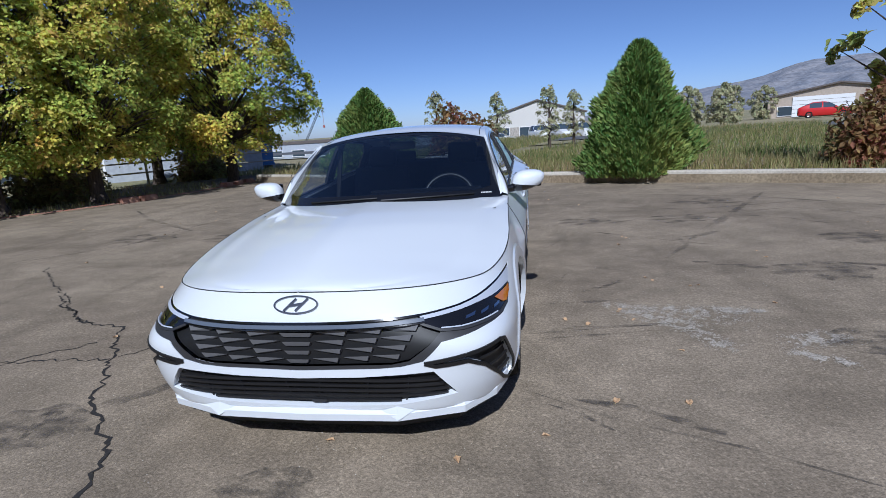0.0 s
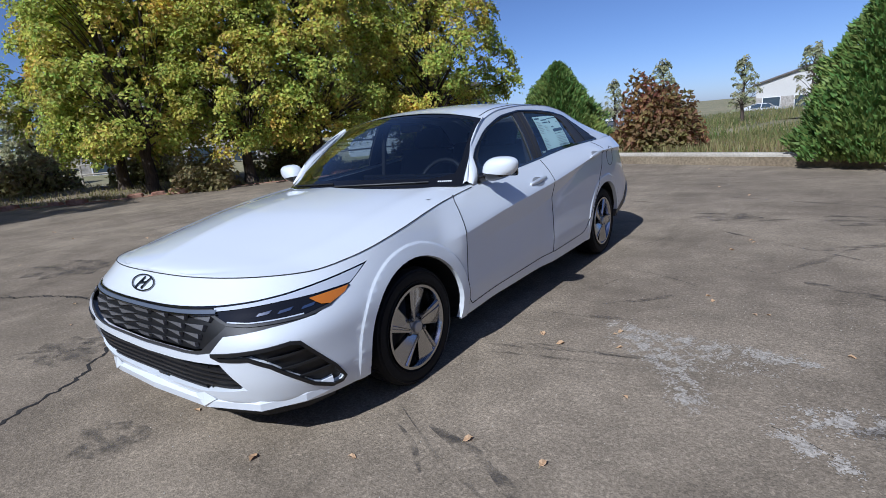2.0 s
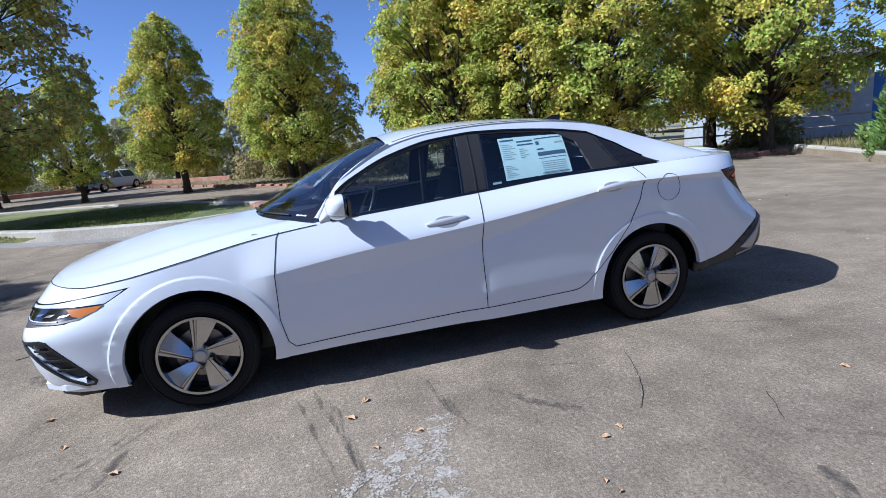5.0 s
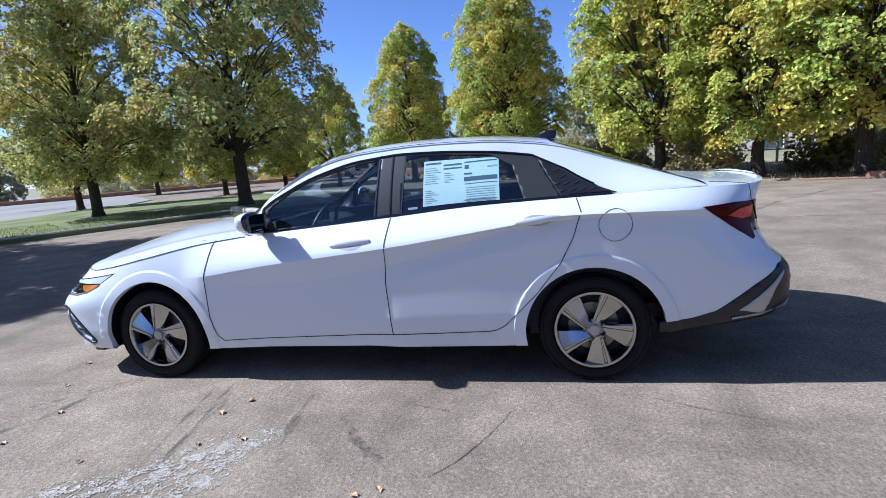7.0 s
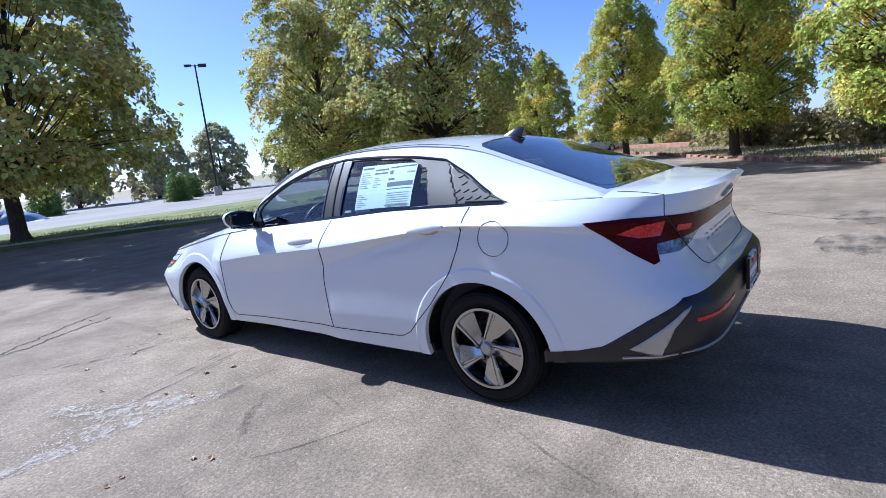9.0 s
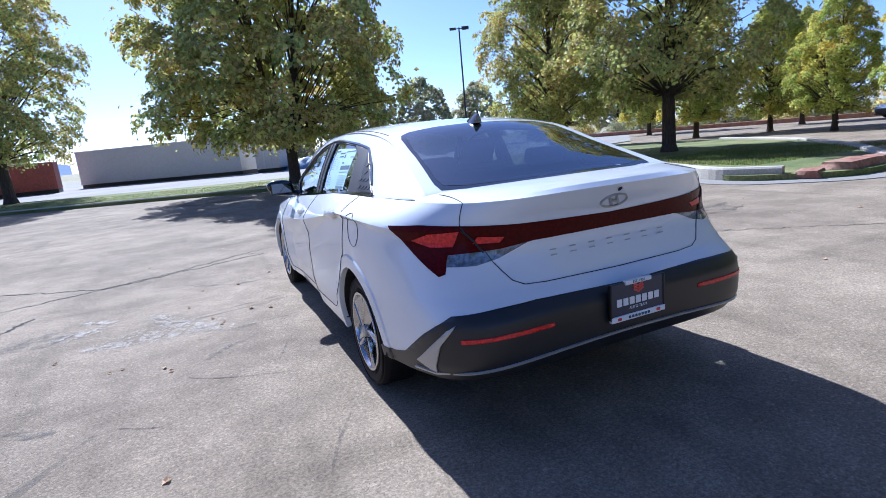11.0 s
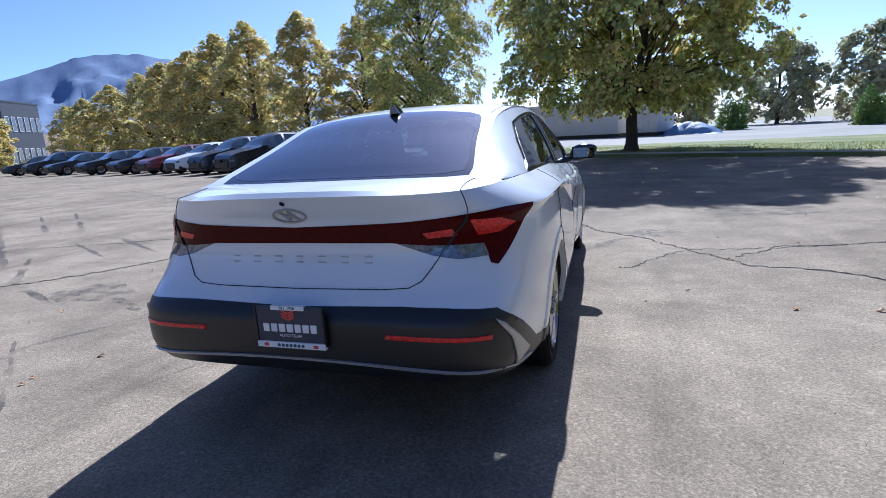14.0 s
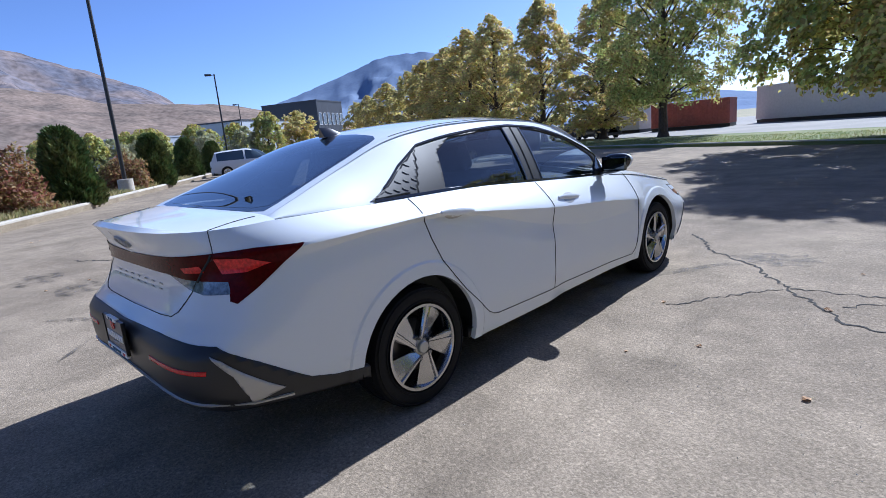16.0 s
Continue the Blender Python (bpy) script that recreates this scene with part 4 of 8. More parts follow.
def front(*pts):
    """Outline points (x, z) on the nose."""
    out = []
    for x, z in pts:
        y = -2.2
        for _ in range(6):
            w = flank(-1.95, z)
            n = NF(z)
            y = YC - (YC - YF(z)) * max(0, 1 - min(1, abs(x) / w) ** n) ** (1 / n)
        out.append((s_of(x, y, z) if x >= 0 else -0.03, z))
    return out


def rear(*pts):
    """Outline points (x, z) on the tail."""
    out = []
    for x, z in pts:
        n = NR(z)
        y = YD + (YR(z) - YD) * max(0, 1 - min(1, abs(x) / flank(2.15, z)) ** n) ** (1 / n)
        out.append((s_of(x, y, z) if x >= 0 else 3.03, z))
    return out


def side(*pts):
    return [(s_of(0.9, y, z), z) for y, z in pts]


def flank_s(y, z):
    """The place round the body at the length y on its left side."""
    x = flank(min(2.15, max(-1.95, y)), z)
    if y < YC:
        n, f = NF(z), (YC - y) / (YC - YF(z))
    elif y > YD:
        n, f = NR(z), (y - YD) / (YR(z) - YD)
    else:
        return s_of(x, y, z)
    return s_of(x * max(0.0, 1 - min(1, f) ** n) ** (1 / n), y, z)


sedan = thing("sedan", pose(0, 0, 0), "white four-door sedan with black trim, parked on the asphalt", "car")

arch_regions = []
for ay, az, ar in ARCHES:
    for grow in (0.0, 0.060, 0.070):
        arch_regions.append([(flank_s(ay + (ar + grow) * math.cos(a), max(0.16, az + (ar + grow) * math.sin(a))), az + (ar + grow) * math.sin(a)) for a in [math.pi * 2 * i / 48 for i in range(48)]])
arch_regions = arch_regions[2::3] + arch_regions[1::3] + arch_regions[0::3]
GRILLE = front((-0.02, 0.588), (0.36, 0.596), (0.545, 0.612), (0.60, 0.576), (0.555, 0.528), (0.47, 0.464), (0.40, 0.450), (-0.02, 0.438))
SURROUND = front((-0.02, 0.622), (0.36, 0.626), (0.52, 0.634), (0.60, 0.600), (0.72, 0.590), (0.80, 0.585)) + on_hull((0.845, -1.88, 0.585), (0.838, -1.945, 0.566), (0.76, -2.10, 0.556)) + front((0.70, 0.547), (0.60, 0.534), (0.526, 0.460), (0.437, 0.440), (0.34, 0.432), (-0.02, 0.420))
INTAKE = front((-0.02, 0.386), (0.26, 0.395), (0.42, 0.406), (0.565, 0.416), (0.65, 0.302), (0.42, 0.268), (-0.02, 0.250))
FOG = on_hull((0.53, -2.24, 0.452), (0.70, -2.17, 0.476), (0.82, -2.073, 0.492), (0.836, -2.04, 0.484), (0.862, -1.90, 0.332), (0.857, -1.85, 0.262), (0.847, -1.862, 0.244), (0.835, -1.906, 0.241), (0.822, -1.989, 0.281), (0.811, -2.044, 0.326), (0.76, -2.136, 0.407), (0.70, -2.189, 0.445), (0.574, -2.232, 0.438))
HEAD = on_hull((0.50, -2.18, 0.636), (0.66, -2.08, 0.648), (0.73, -2.0, 0.658), (0.80, -1.828, 0.680), (0.842, -1.622, 0.708), (0.846, -1.752, 0.637), (0.845, -1.873, 0.585), (0.82, -1.976, 0.571), (0.68, -2.15, 0.568), (0.60, -2.19, 0.574), (0.515, -2.19, 0.604))
TAIL = rear((-0.02, 0.838), (-0.02, 0.898), (0.45, 0.912)) + on_hull((0.70, 2.24, 0.925), (0.78, 2.08, 0.932), (0.842, 1.90, 0.926), (0.80, 2.05, 0.815), (0.758, 2.17, 0.735), (0.748, 2.20, 0.745), (0.738, 2.21, 0.814)) + rear((0.50, 0.822), (0.38, 0.836))
REVERSE = rear((0.40, 0.834), (0.52, 0.822), (0.68, 0.816), (0.705, 0.814), (0.722, 0.770), (0.62, 0.768), (0.53, 0.786))
BLACK = rear((-0.02, 0.612), (0.44, 0.624), (0.60, 0.620)) + on_hull((0.775, 2.285, 0.606), (0.815, 2.23, 0.565), (0.836, 2.155, 0.518), (0.865, 1.968, 0.388), (0.875, 1.86, 0.356), (0.88, 1.76, 0.342), (0.87, 1.69, 0.335), (0.87, 1.69, 0.20)) + rear((-0.02, 0.20))
BAND = [(flank_s(y, CREASE(y)), CREASE(y)) for y in np.linspace(-0.97, 1.84, 36)] + [(flank_s(y, UNDER(y)), UNDER(y) - 0.001) for y in np.linspace(1.84, -0.97, 36)]
regions = [*arch_regions, SURROUND, GRILLE, INTAKE, FOG, HEAD, TAIL, REVERSE, BLACK, BAND]
R_SUR, R_GRI, R_INT, R_FOG, R_HEAD, R_TAIL, R_REV, R_BLK = range(7, 15)
us = sorted({*np.linspace(0, 1, 44), *np.linspace(1, 2, 84), *np.linspace(2, 3, 40)})


def low_edge(u):
    return ZLOW(hull(u, 0.22).y)


def top_edge(u):
    z = 0.8
    for _ in range(4):
        z = ZTOP(hull(u, z).y)
    return z


TOPS = [top_edge(u) for u in us]
rows = [[low_edge(u) + (t - low_edge(u)) * k / 60 for k in range(61)] for u, t in zip(us, TOPS)]
net = sheet(us, rows, regions)
for f in net.faces:
    if f.material_index in (1, 2, 3, 4, 15):              # arch bands and the band under the crease stay part of the body
        f.material_index = 0
body = part("body", piece(net, 0, hull, rim=0.03), M["paint"], sedan, smooth=True, auto=22)
for e in body.data.edges:                                 # the crease stays a hard line, and so does its lower edge on the rear door
    a, b = (body.data.vertices[i].co for i in e.vertices)
    for line, y0, y1 in ((CREASE, -0.95, 1.83), (UNDER, 0.12, 1.15), (UNDER, 1.5, 1.83)):
        if y0 < min(a.y, b.y) and max(a.y, b.y) < y1 and abs(a.x) > 0.6 and abs(a.z - line(a.y)) < 0.0025 and abs(b.z - line(b.y)) < 0.0025:
            e.use_edge_sharp = True
part("grille_surround", piece(net, R_SUR, hull, -0.004), M["grey_trim"], sedan, "dark grey grille surround", smooth=True)
part("grille_back", piece(net, R_GRI, hull, -0.024), M["black"], sedan, smooth=True)
part("intake_back", piece(net, R_INT, hull, -0.032), M["black"], sedan, smooth=True)
bumper = part("rear_bumper", piece(net, R_BLK, hull, 0.002, rim=0.03), M["satin_black"], sedan, "satin black lower rear bumper", smooth=True)
for flip in (False, True):
    part("fog_recess", piece(net, R_FOG, hull, -0.028, other=flip, mirror=False), M["black"], sedan, "black corner air intake", smooth=True)
    part("headlamp", piece(net, R_HEAD, hull, -0.002, other=flip, mirror=False), M["gloss_black"], sedan, "dark glossy headlamp", smooth=True)
    part("reversing_lamp", piece(net, R_REV, hull, 0.002, other=flip, mirror=False), M["clear_lens"], sedan, "clear lens", smooth=True)
tail = part("tail_lamp", piece(net, R_TAIL, hull, 0.003), M["red_lens"], sedan, "dark red full-width tail lamp", smooth=True)
net.free()

# hood and boot lid: fans from the shoulder line to the middle line
HOODZ = curve((-2.17, 0.742), (-2.10, 0.775), (-2.0, 0.808), (-1.8, 0.862), (-1.6, 0.900), (-1.36, 0.926), (-1.02, 0.948))
DECKZ = curve((1.945, 1.041), (2.1, 1.033), (2.25, 1.027), (2.37, 1.024))


def edge_at(u):
    return hull(u, top_edge(u))


S_COWL, S_DECK = s_of(0.8, -0.62, 0.9), s_of(0.72, 1.94, 1.02)
HOODY = curve((0.0, -2.165), (0.4, -2.10), (0.75, -1.90), (1.0, -1.62), (S_COWL, -1.02))


def hood_at(u, w):
    """w is 0 on the shoulder line and 1 in the middle."""
    e = edge_at(u)
    y = HOODY(u)
    k = min(1, max(-0.05, w))
    z = e.z + (HOODZ(y) - e.z) * (1 - (1 - k) ** 2.1)
    if e.x > 0.3 and k < 0.55:                            # the raised lines on the sides of the hood
        z += 0.007 * math.exp(-((k - 0.2) / 0.06) ** 2) * min(1, (u - 0.5) / 0.3)
    return Vector((e.x * (1 - k), e.y + (y - e.y) * k ** 1.15 if k > 0 else e.y, z))


def deck_at(u, w):
    e = edge_at(u)
    f = max(0.0, (u - S_DECK) / (3 - S_DECK))
    y = 1.945 + (2.372 - 1.945) * min(1, f * 1.02) ** 0.8
    k = min(1, max(-0.05, w))
    z = e.z + (DECKZ(y) - e.z) * (1 - (1 - k) ** (2 + 8 * max(0.0, 1 - f / 0.4) ** 2))
    return Vector((e.x * (1 - k), e.y + (y - e.y) * max(0, k) ** 1.15, z))


hu = list(np.linspace(0.001, S_COWL, 60))
net = sheet(hu, [list(np.linspace(0, 1, 24))] * len(hu), [])
hood = part("hood", piece(net, 0, hood_at, 0.0), M["paint"], sedan, smooth=True)
net.free()
du = list(np.linspace(S_DECK, 2.999, 40))
net = sheet(du, [list(np.linspace(0, 1, 20))] * len(du), [])
part("boot_lid", piece(net, 0, deck_at, 0.0), M["paint"], sedan, smooth=True)
net.free()

# glasshouse
RAILZ = curve((-0.66, 0.915), (-0.55, 1.085), (-0.474, 1.150), (-0.23, 1.272), (0.07, 1.333), (0.45, 1.352), (0.79, 1.343), (1.07, 1.312), (1.22, 1.282), (1.5, 1.188), (1.8, 1.085), (1.94, 1.036), (1.97, 1.020))
RAILX = curve((-0.66, 0.780), (-0.55, 0.735), (-0.474, 0.700), (-0.23, 0.640), (0.07, 0.612), (0.45, 0.602), (0.79, 0.595), (1.07, 0.580), (1.22, 0.578), (1.5, 0.60), (1.8, 0.655), (1.97, 0.690))
MIDZ = curve((-0.20, 1.348), (0.0, 1.380), (0.35, 1.398), (0.75, 1.386), (1.0, 1.362), (1.17, 1.334), (1.5, 1.218), (1.8, 1.100), (1.93, 1.046), (1.97, 1.034))


def cabin_side(y, q):
    """The cabin's side at the length y; q is 0 on the belt line and 1 on the roof rail."""
    e = hull(s_of(0.8, y, 0.95), ZTOP(y))
    x = e.x + (RAILX(y) - e.x) * q + 0.018 * 4 * q * (1 - q) - 0.006
    return Vector((x, y, e.z + (RAILZ(y) - e.z) * q))


def cabin_q(y, z):
    return (z - ZTOP(y)) / (RAILZ(y) - ZTOP(y))


def roof_at(y, w):
    """w is 0 on the roof rail and 1 in the middle."""
    k = min(1, max(0, w))
    return Vector((RAILX(y) * (1 - k), y - 0.0 * k, RAILZ(y) + (MIDZ(y) - RAILZ(y)) * (1 - (1 - k) ** 2.3)))


def screen_at(u, v):
    """The windscreen: u from the middle (0) to the pillar (1), v from the cowl (0) to the roof (1)."""
    ub = Vector((0.775 * u, -1.03 + 0.36 * abs(u) ** 2.2, 0.945 - 0.03 * u * u))
    ut = Vector((0.638 * u, -0.245 + 0.03 * abs(u) ** 2.2, 1.338 - 0.062 * abs(u) ** 2.4))
    p = ub.lerp(ut, v)
    p.z += 0.022 * 4 * v * (1 - v)
    return p


def DLO(*pts):
    return [(y, cabin_q(y, z)) for y, z in pts]


side_rows = list(np.linspace(0, 1, 22))
sy = list(np.linspace(-0.655, 1.965, 120))
DOOR_F = DLO((-0.57, 0.918), (-0.50, 1.058), (-0.38, 1.140), (-0.22, 1.206), (0.0, 1.264), (0.185, 1.288), (0.165, 0.965), (-0.2, 0.94))
DOOR_R = DLO((0.325, 0.975), (0.345, 1.296), (0.624, 1.284), (0.84, 1.265), (0.96, 1.20), (1.02, 1.02), (0.80, 1.008))
LIGHT = DLO((-0.585, 0.908), (-0.548, 1.052), (-0.38, 1.152), (-0.22, 1.22), (0.0, 1.279), (0.279, 1.308), (0.624, 1.298), (0.90, 1.272), (1.067, 1.245), (1.247, 1.155), (1.394, 1.067), (1.505, 1.022), (1.24, 1.014), (0.81, 1.003), (0.25, 0.966), (-0.2, 0.936))
QUARTER = DLO((1.10, 1.222), (1.247, 1.142), (1.394, 1.058), (1.475, 1.026), (1.24, 1.020), (1.215, 1.02))
net = sheet(sy, [side_rows] * len(sy), [LIGHT, QUARTER, DOOR_F, DOOR_R])
part("roof_side", piece(net, 0, cabin_side, 0.0), M["paint"], sedan, smooth=True)
for flip in (False, True):
    part("window_trim", piece(net, 1, cabin_side, 0.003, other=flip, mirror=False, rim=0.015), M["pillar"], sedan, "dark window surround", smooth=True)
    quarter = part("quarter_panel", piece(net, 2, cabin_side, 0.006, other=flip, mirror=False, rim=0.006), M["satin_black"], sedan, "black textured rear quarter panel", smooth=True)
    part("door_glass", piece(net, 3, cabin_side, -0.004, other=flip, mirror=False), GLASS_FRONT, sedan, "tinted side glass", smooth=True)
    part("door_glass", piece(net, 4, cabin_side, -0.004, other=flip, mirror=False), GLASS_DARK, sedan, "tinted side glass", smooth=True)
net.free()
ry = list(np.linspace(-0.215, 1.965, 90))
BACKLIGHT = [(1.17, 1.02), (1.178, 0.55), (1.20, 0.29), (1.235, 0.195), (1.29, 0.155), (1.40, 0.138), (1.60, 0.132), (1.82, 0.135), (1.885, 0.155), (1.912, 0.30), (1.92, 0.6), (1.924, 1.02)]
BACKFRIT = [(1.145, 1.02), (1.153, 0.55), (1.172, 0.26), (1.21, 0.155), (1.27, 0.115), (1.40, 0.10), (1.60, 0.096), (1.86, 0.098), (1.925, 0.12), (1.94, 0.3), (1.944, 0.6), (1.946, 1.02)]
net = sheet(ry, [list(np.linspace(0, 1, 26))] * len(ry), [BACKFRIT, BACKLIGHT])
part("roof", piece(net, 0, roof_at, 0.0), M["paint"], sedan, smooth=True)
part("rear_window_frame", piece(net, 1, roof_at, 0.001), M["gloss_black"], sedan, smooth=True)
part("rear_window", piece(net, 2, roof_at, 0.002), GLASS_REAR, sedan, "tinted rear window", smooth=True)
net.free()
FRIT = [(-0.02, 0.075), (-0.02, 0.955), (0.86, 0.95), (0.925, 0.90), (0.93, 0.30), (0.915, 0.13), (0.80, 0.075)]
net = sheet(list(np.linspace(0, 0.985, 40)), [list(np.linspace(-0.02, 1.0, 26))] * 40, [FRIT])
part("windscreen_border", piece(net, 0, screen_at, 0.001), M["gloss_black"], sedan, smooth=True)
part("windscreen", piece(net, 1, screen_at, 0.0), GLASS_CLEAR, sedan, "clear windscreen", smooth=True)
net.free()
# front pillars: the white band between windscreen and side
for sg in (1, -1):
    bm = bmesh.new()
    prev = None
    for k in range(25):
        v = k / 24
        a = screen_at(0.975, v)
        y = -0.66 + 0.46 * v
        b = cabin_side(max(-0.655, y), 1.0)
        mid = (a + b) / 2 + Vector((0.012, -0.006, 0.012))
        ring = [bm.verts.new((p.x * sg, p.y, p.z)) for p in (a, a.lerp(mid, 0.5) + Vector((0, 0, 0.004)), mid, b)]
        if prev:
            for i in range(3):
                bm.faces.new((prev[i], prev[i + 1], ring[i + 1], ring[i]))
        prev = ring
    bmesh.ops.recalc_face_normals(bm, faces=bm.faces)
    part("front_pillar", bm, M["paint"], sedan, smooth=True)
# under-body
bm = bmesh.new()
add_box(bm, -0.58, 0.58, -2.08, 1.6, 0.18, 0.30)
add_box(bm, -0.74, 0.74, -2.02, -1.735, 0.185, 0.28)
add_box(bm, -0.70, 0.70, 1.58, 2.12, 0.31, 0.39)
add_box(bm, -0.82, 0.82, -0.97, 0.99, 0.205, 0.29)
part("floor_pan", bm, M["black"], sedan)


def make_wheel(x, y, turn, steer=0.0):
    """An alloy wheel with five broad twisted spokes. The outer face looks along local +x."""
    w = part("wheel", bmesh.new(), M["black"], sedan)
    w.matrix_local = pose(x, y, 0.297, 0, 0, steer + (180 if x < 0 else 0)) @ pose(0, 0, 0, turn, 0, 0)
    one = Matrix.Identity(4)
    bm = bmesh.new()
    lathe(bm, [(0.195, -0.19), (0.215, -0.20), (0.262, -0.203), (0.288, -0.19), (0.296, -0.165), (0.297, -0.035), (0.288, -0.008), (0.262, 0.003), (0.236, 0.0), (0.215, -0.008), (0.205, -0.014)], one, 64)
    for r in (0.225, 0.274):
        lathe(bm, [(r - 0.002, -0.001), (r, 0.0045), (r + 0.004, 0.0045), (r + 0.006, -0.001)], one, 64)
    for k in range(64):
        a = 2 * math.pi * k / 64
        for x0, x1 in ((-0.175, -0.125), (-0.075, -0.035)):
            add_box(bm, x0, x1, -0.010, 0.010, 0.290, 0.2988, m=Matrix.Rotation(a, 4, "X"))
    part("tyre", bm, M["tyre"], w, smooth=True, auto=30)
    bm = bmesh.new()
    lathe(bm, [(0.203, -0.012), (0.215, -0.004), (0.212, 0.005), (0.199, 0.005), (0.194, -0.006), (0.186, -0.03), (0.180, -0.12), (0.190, -0.18)], one, 64)
    part("rim", bm, M["alloy"], w, "bright machined rim", smooth=True, auto=35)
    bm = bmesh.new()
    lathe(bm, [(0.001, -0.075), (0.135, -0.075), (0.135, -0.095), (0.001, -0.095)], one, 40)
    part("brake_disc", bm, M["disc"], w, smooth=True, auto=30)
    # a black disc stands in for the shade inside the wheel
    bm = bmesh.new()
    lathe(bm, [(0.188, -0.10), (0.001, -0.11)], one, 40)
    part("inner_shade", bm, M["black"], w)
    for k in range(5):
        bm = bmesh.new()
        R = Matrix.Rotation(2 * math.pi * k / 5, 4, "X")
        # straight edges from the hub to the rim; a raised ridge beside a groove, then a broad face that falls away
        a0, b0, a1, b1 = Vector((-0.022, 0.043)), Vector((0.030, 0.041)), Vector((0.008, 0.2005)), Vector((0.136, 0.148))
        rings = []
        for f in (0.0, 0.25, 0.5, 0.75, 1.0):
            p0, p1 = a0.lerp(a1, f), b0.lerp(b1, f)
            ring = []
            for share, x_ in ((0.0, -0.042), (0.0, -0.006), (0.06, 0.003), (0.17, 0.004), (0.21, -0.005), (0.27, -0.005), (0.31, 0.001), (1.0, -0.016 - 0.006 * f), (1.0, -0.042)):
                q = p0.lerp(p1, share)
                if f == 1.0:
                    q = q.normalized() * 0.2005
                ring.append(bm.verts.new(R @ Vector((x_, q.x, q.y))))
            rings.append(ring)
        for p, q in zip(rings, rings[1:]):
            for i in range(8):
                bm.faces.new((p[i], p[i + 1], q[i + 1], q[i]))
        bmesh.ops.recalc_face_normals(bm, faces=bm.faces)
        part("spoke", bm, M["alloy"], w, smooth=True, auto=25)
        bm = bmesh.new()
        c = R @ Vector((0, 0.057 * math.sin(0.9), 0.057 * math.cos(0.9)))
        lathe(bm, [(0.0005, 0.006), (0.007, 0.005), (0.0105, -0.003), (0.0105, -0.02)], Matrix.Translation(c), 6)
        lathe(bm, [(0.0135, -0.008), (0.016, -0.004), (0.0165, -0.02)], Matrix.Translation(c), 12)
        part("lug_nut", bm, M["dark_chrome"], w)
    bm = bmesh.new()
    lathe(bm, [(0.0005, 0.010), (0.026, 0.009), (0.030, 0.005), (0.031, -0.01), (0.046, -0.014), (0.050, -0.03)], one, 32)
    part("hub_cap", bm, M["silver"], w, "plain silver centre cap", smooth=True, auto=35)
    return w


for x in (0.866, -0.866):
    for y, turn in ((-1.355, 10), (1.363, -8)):
        make_wheel(x, y, turn)
# wheel wells
for ay, az, ar in ARCHES:
    for sg in (1, -1):
        bm = bmesh.new()
        rings = []
        for k in range(25):
            a = math.pi * (-0.12 + 1.24 * k / 24)
            rings.append([bm.verts.new((sg * xx, ay + (ar + 0.004) * math.cos(a), max(0.215 if ay < 0 else 0.28, az + (ar + 0.004) * math.sin(a)))) for xx in (0.875, 0.60)])
        for p, q in zip(rings, rings[1:]):
            bm.faces.new((p[0], p[1], q[1], q[0]))
        bm.faces.new([r[1] for r in rings])
        part("wheel_well", bm, M["black"], sedan)
# ---- parked cars, lamps, buildings and distance ----


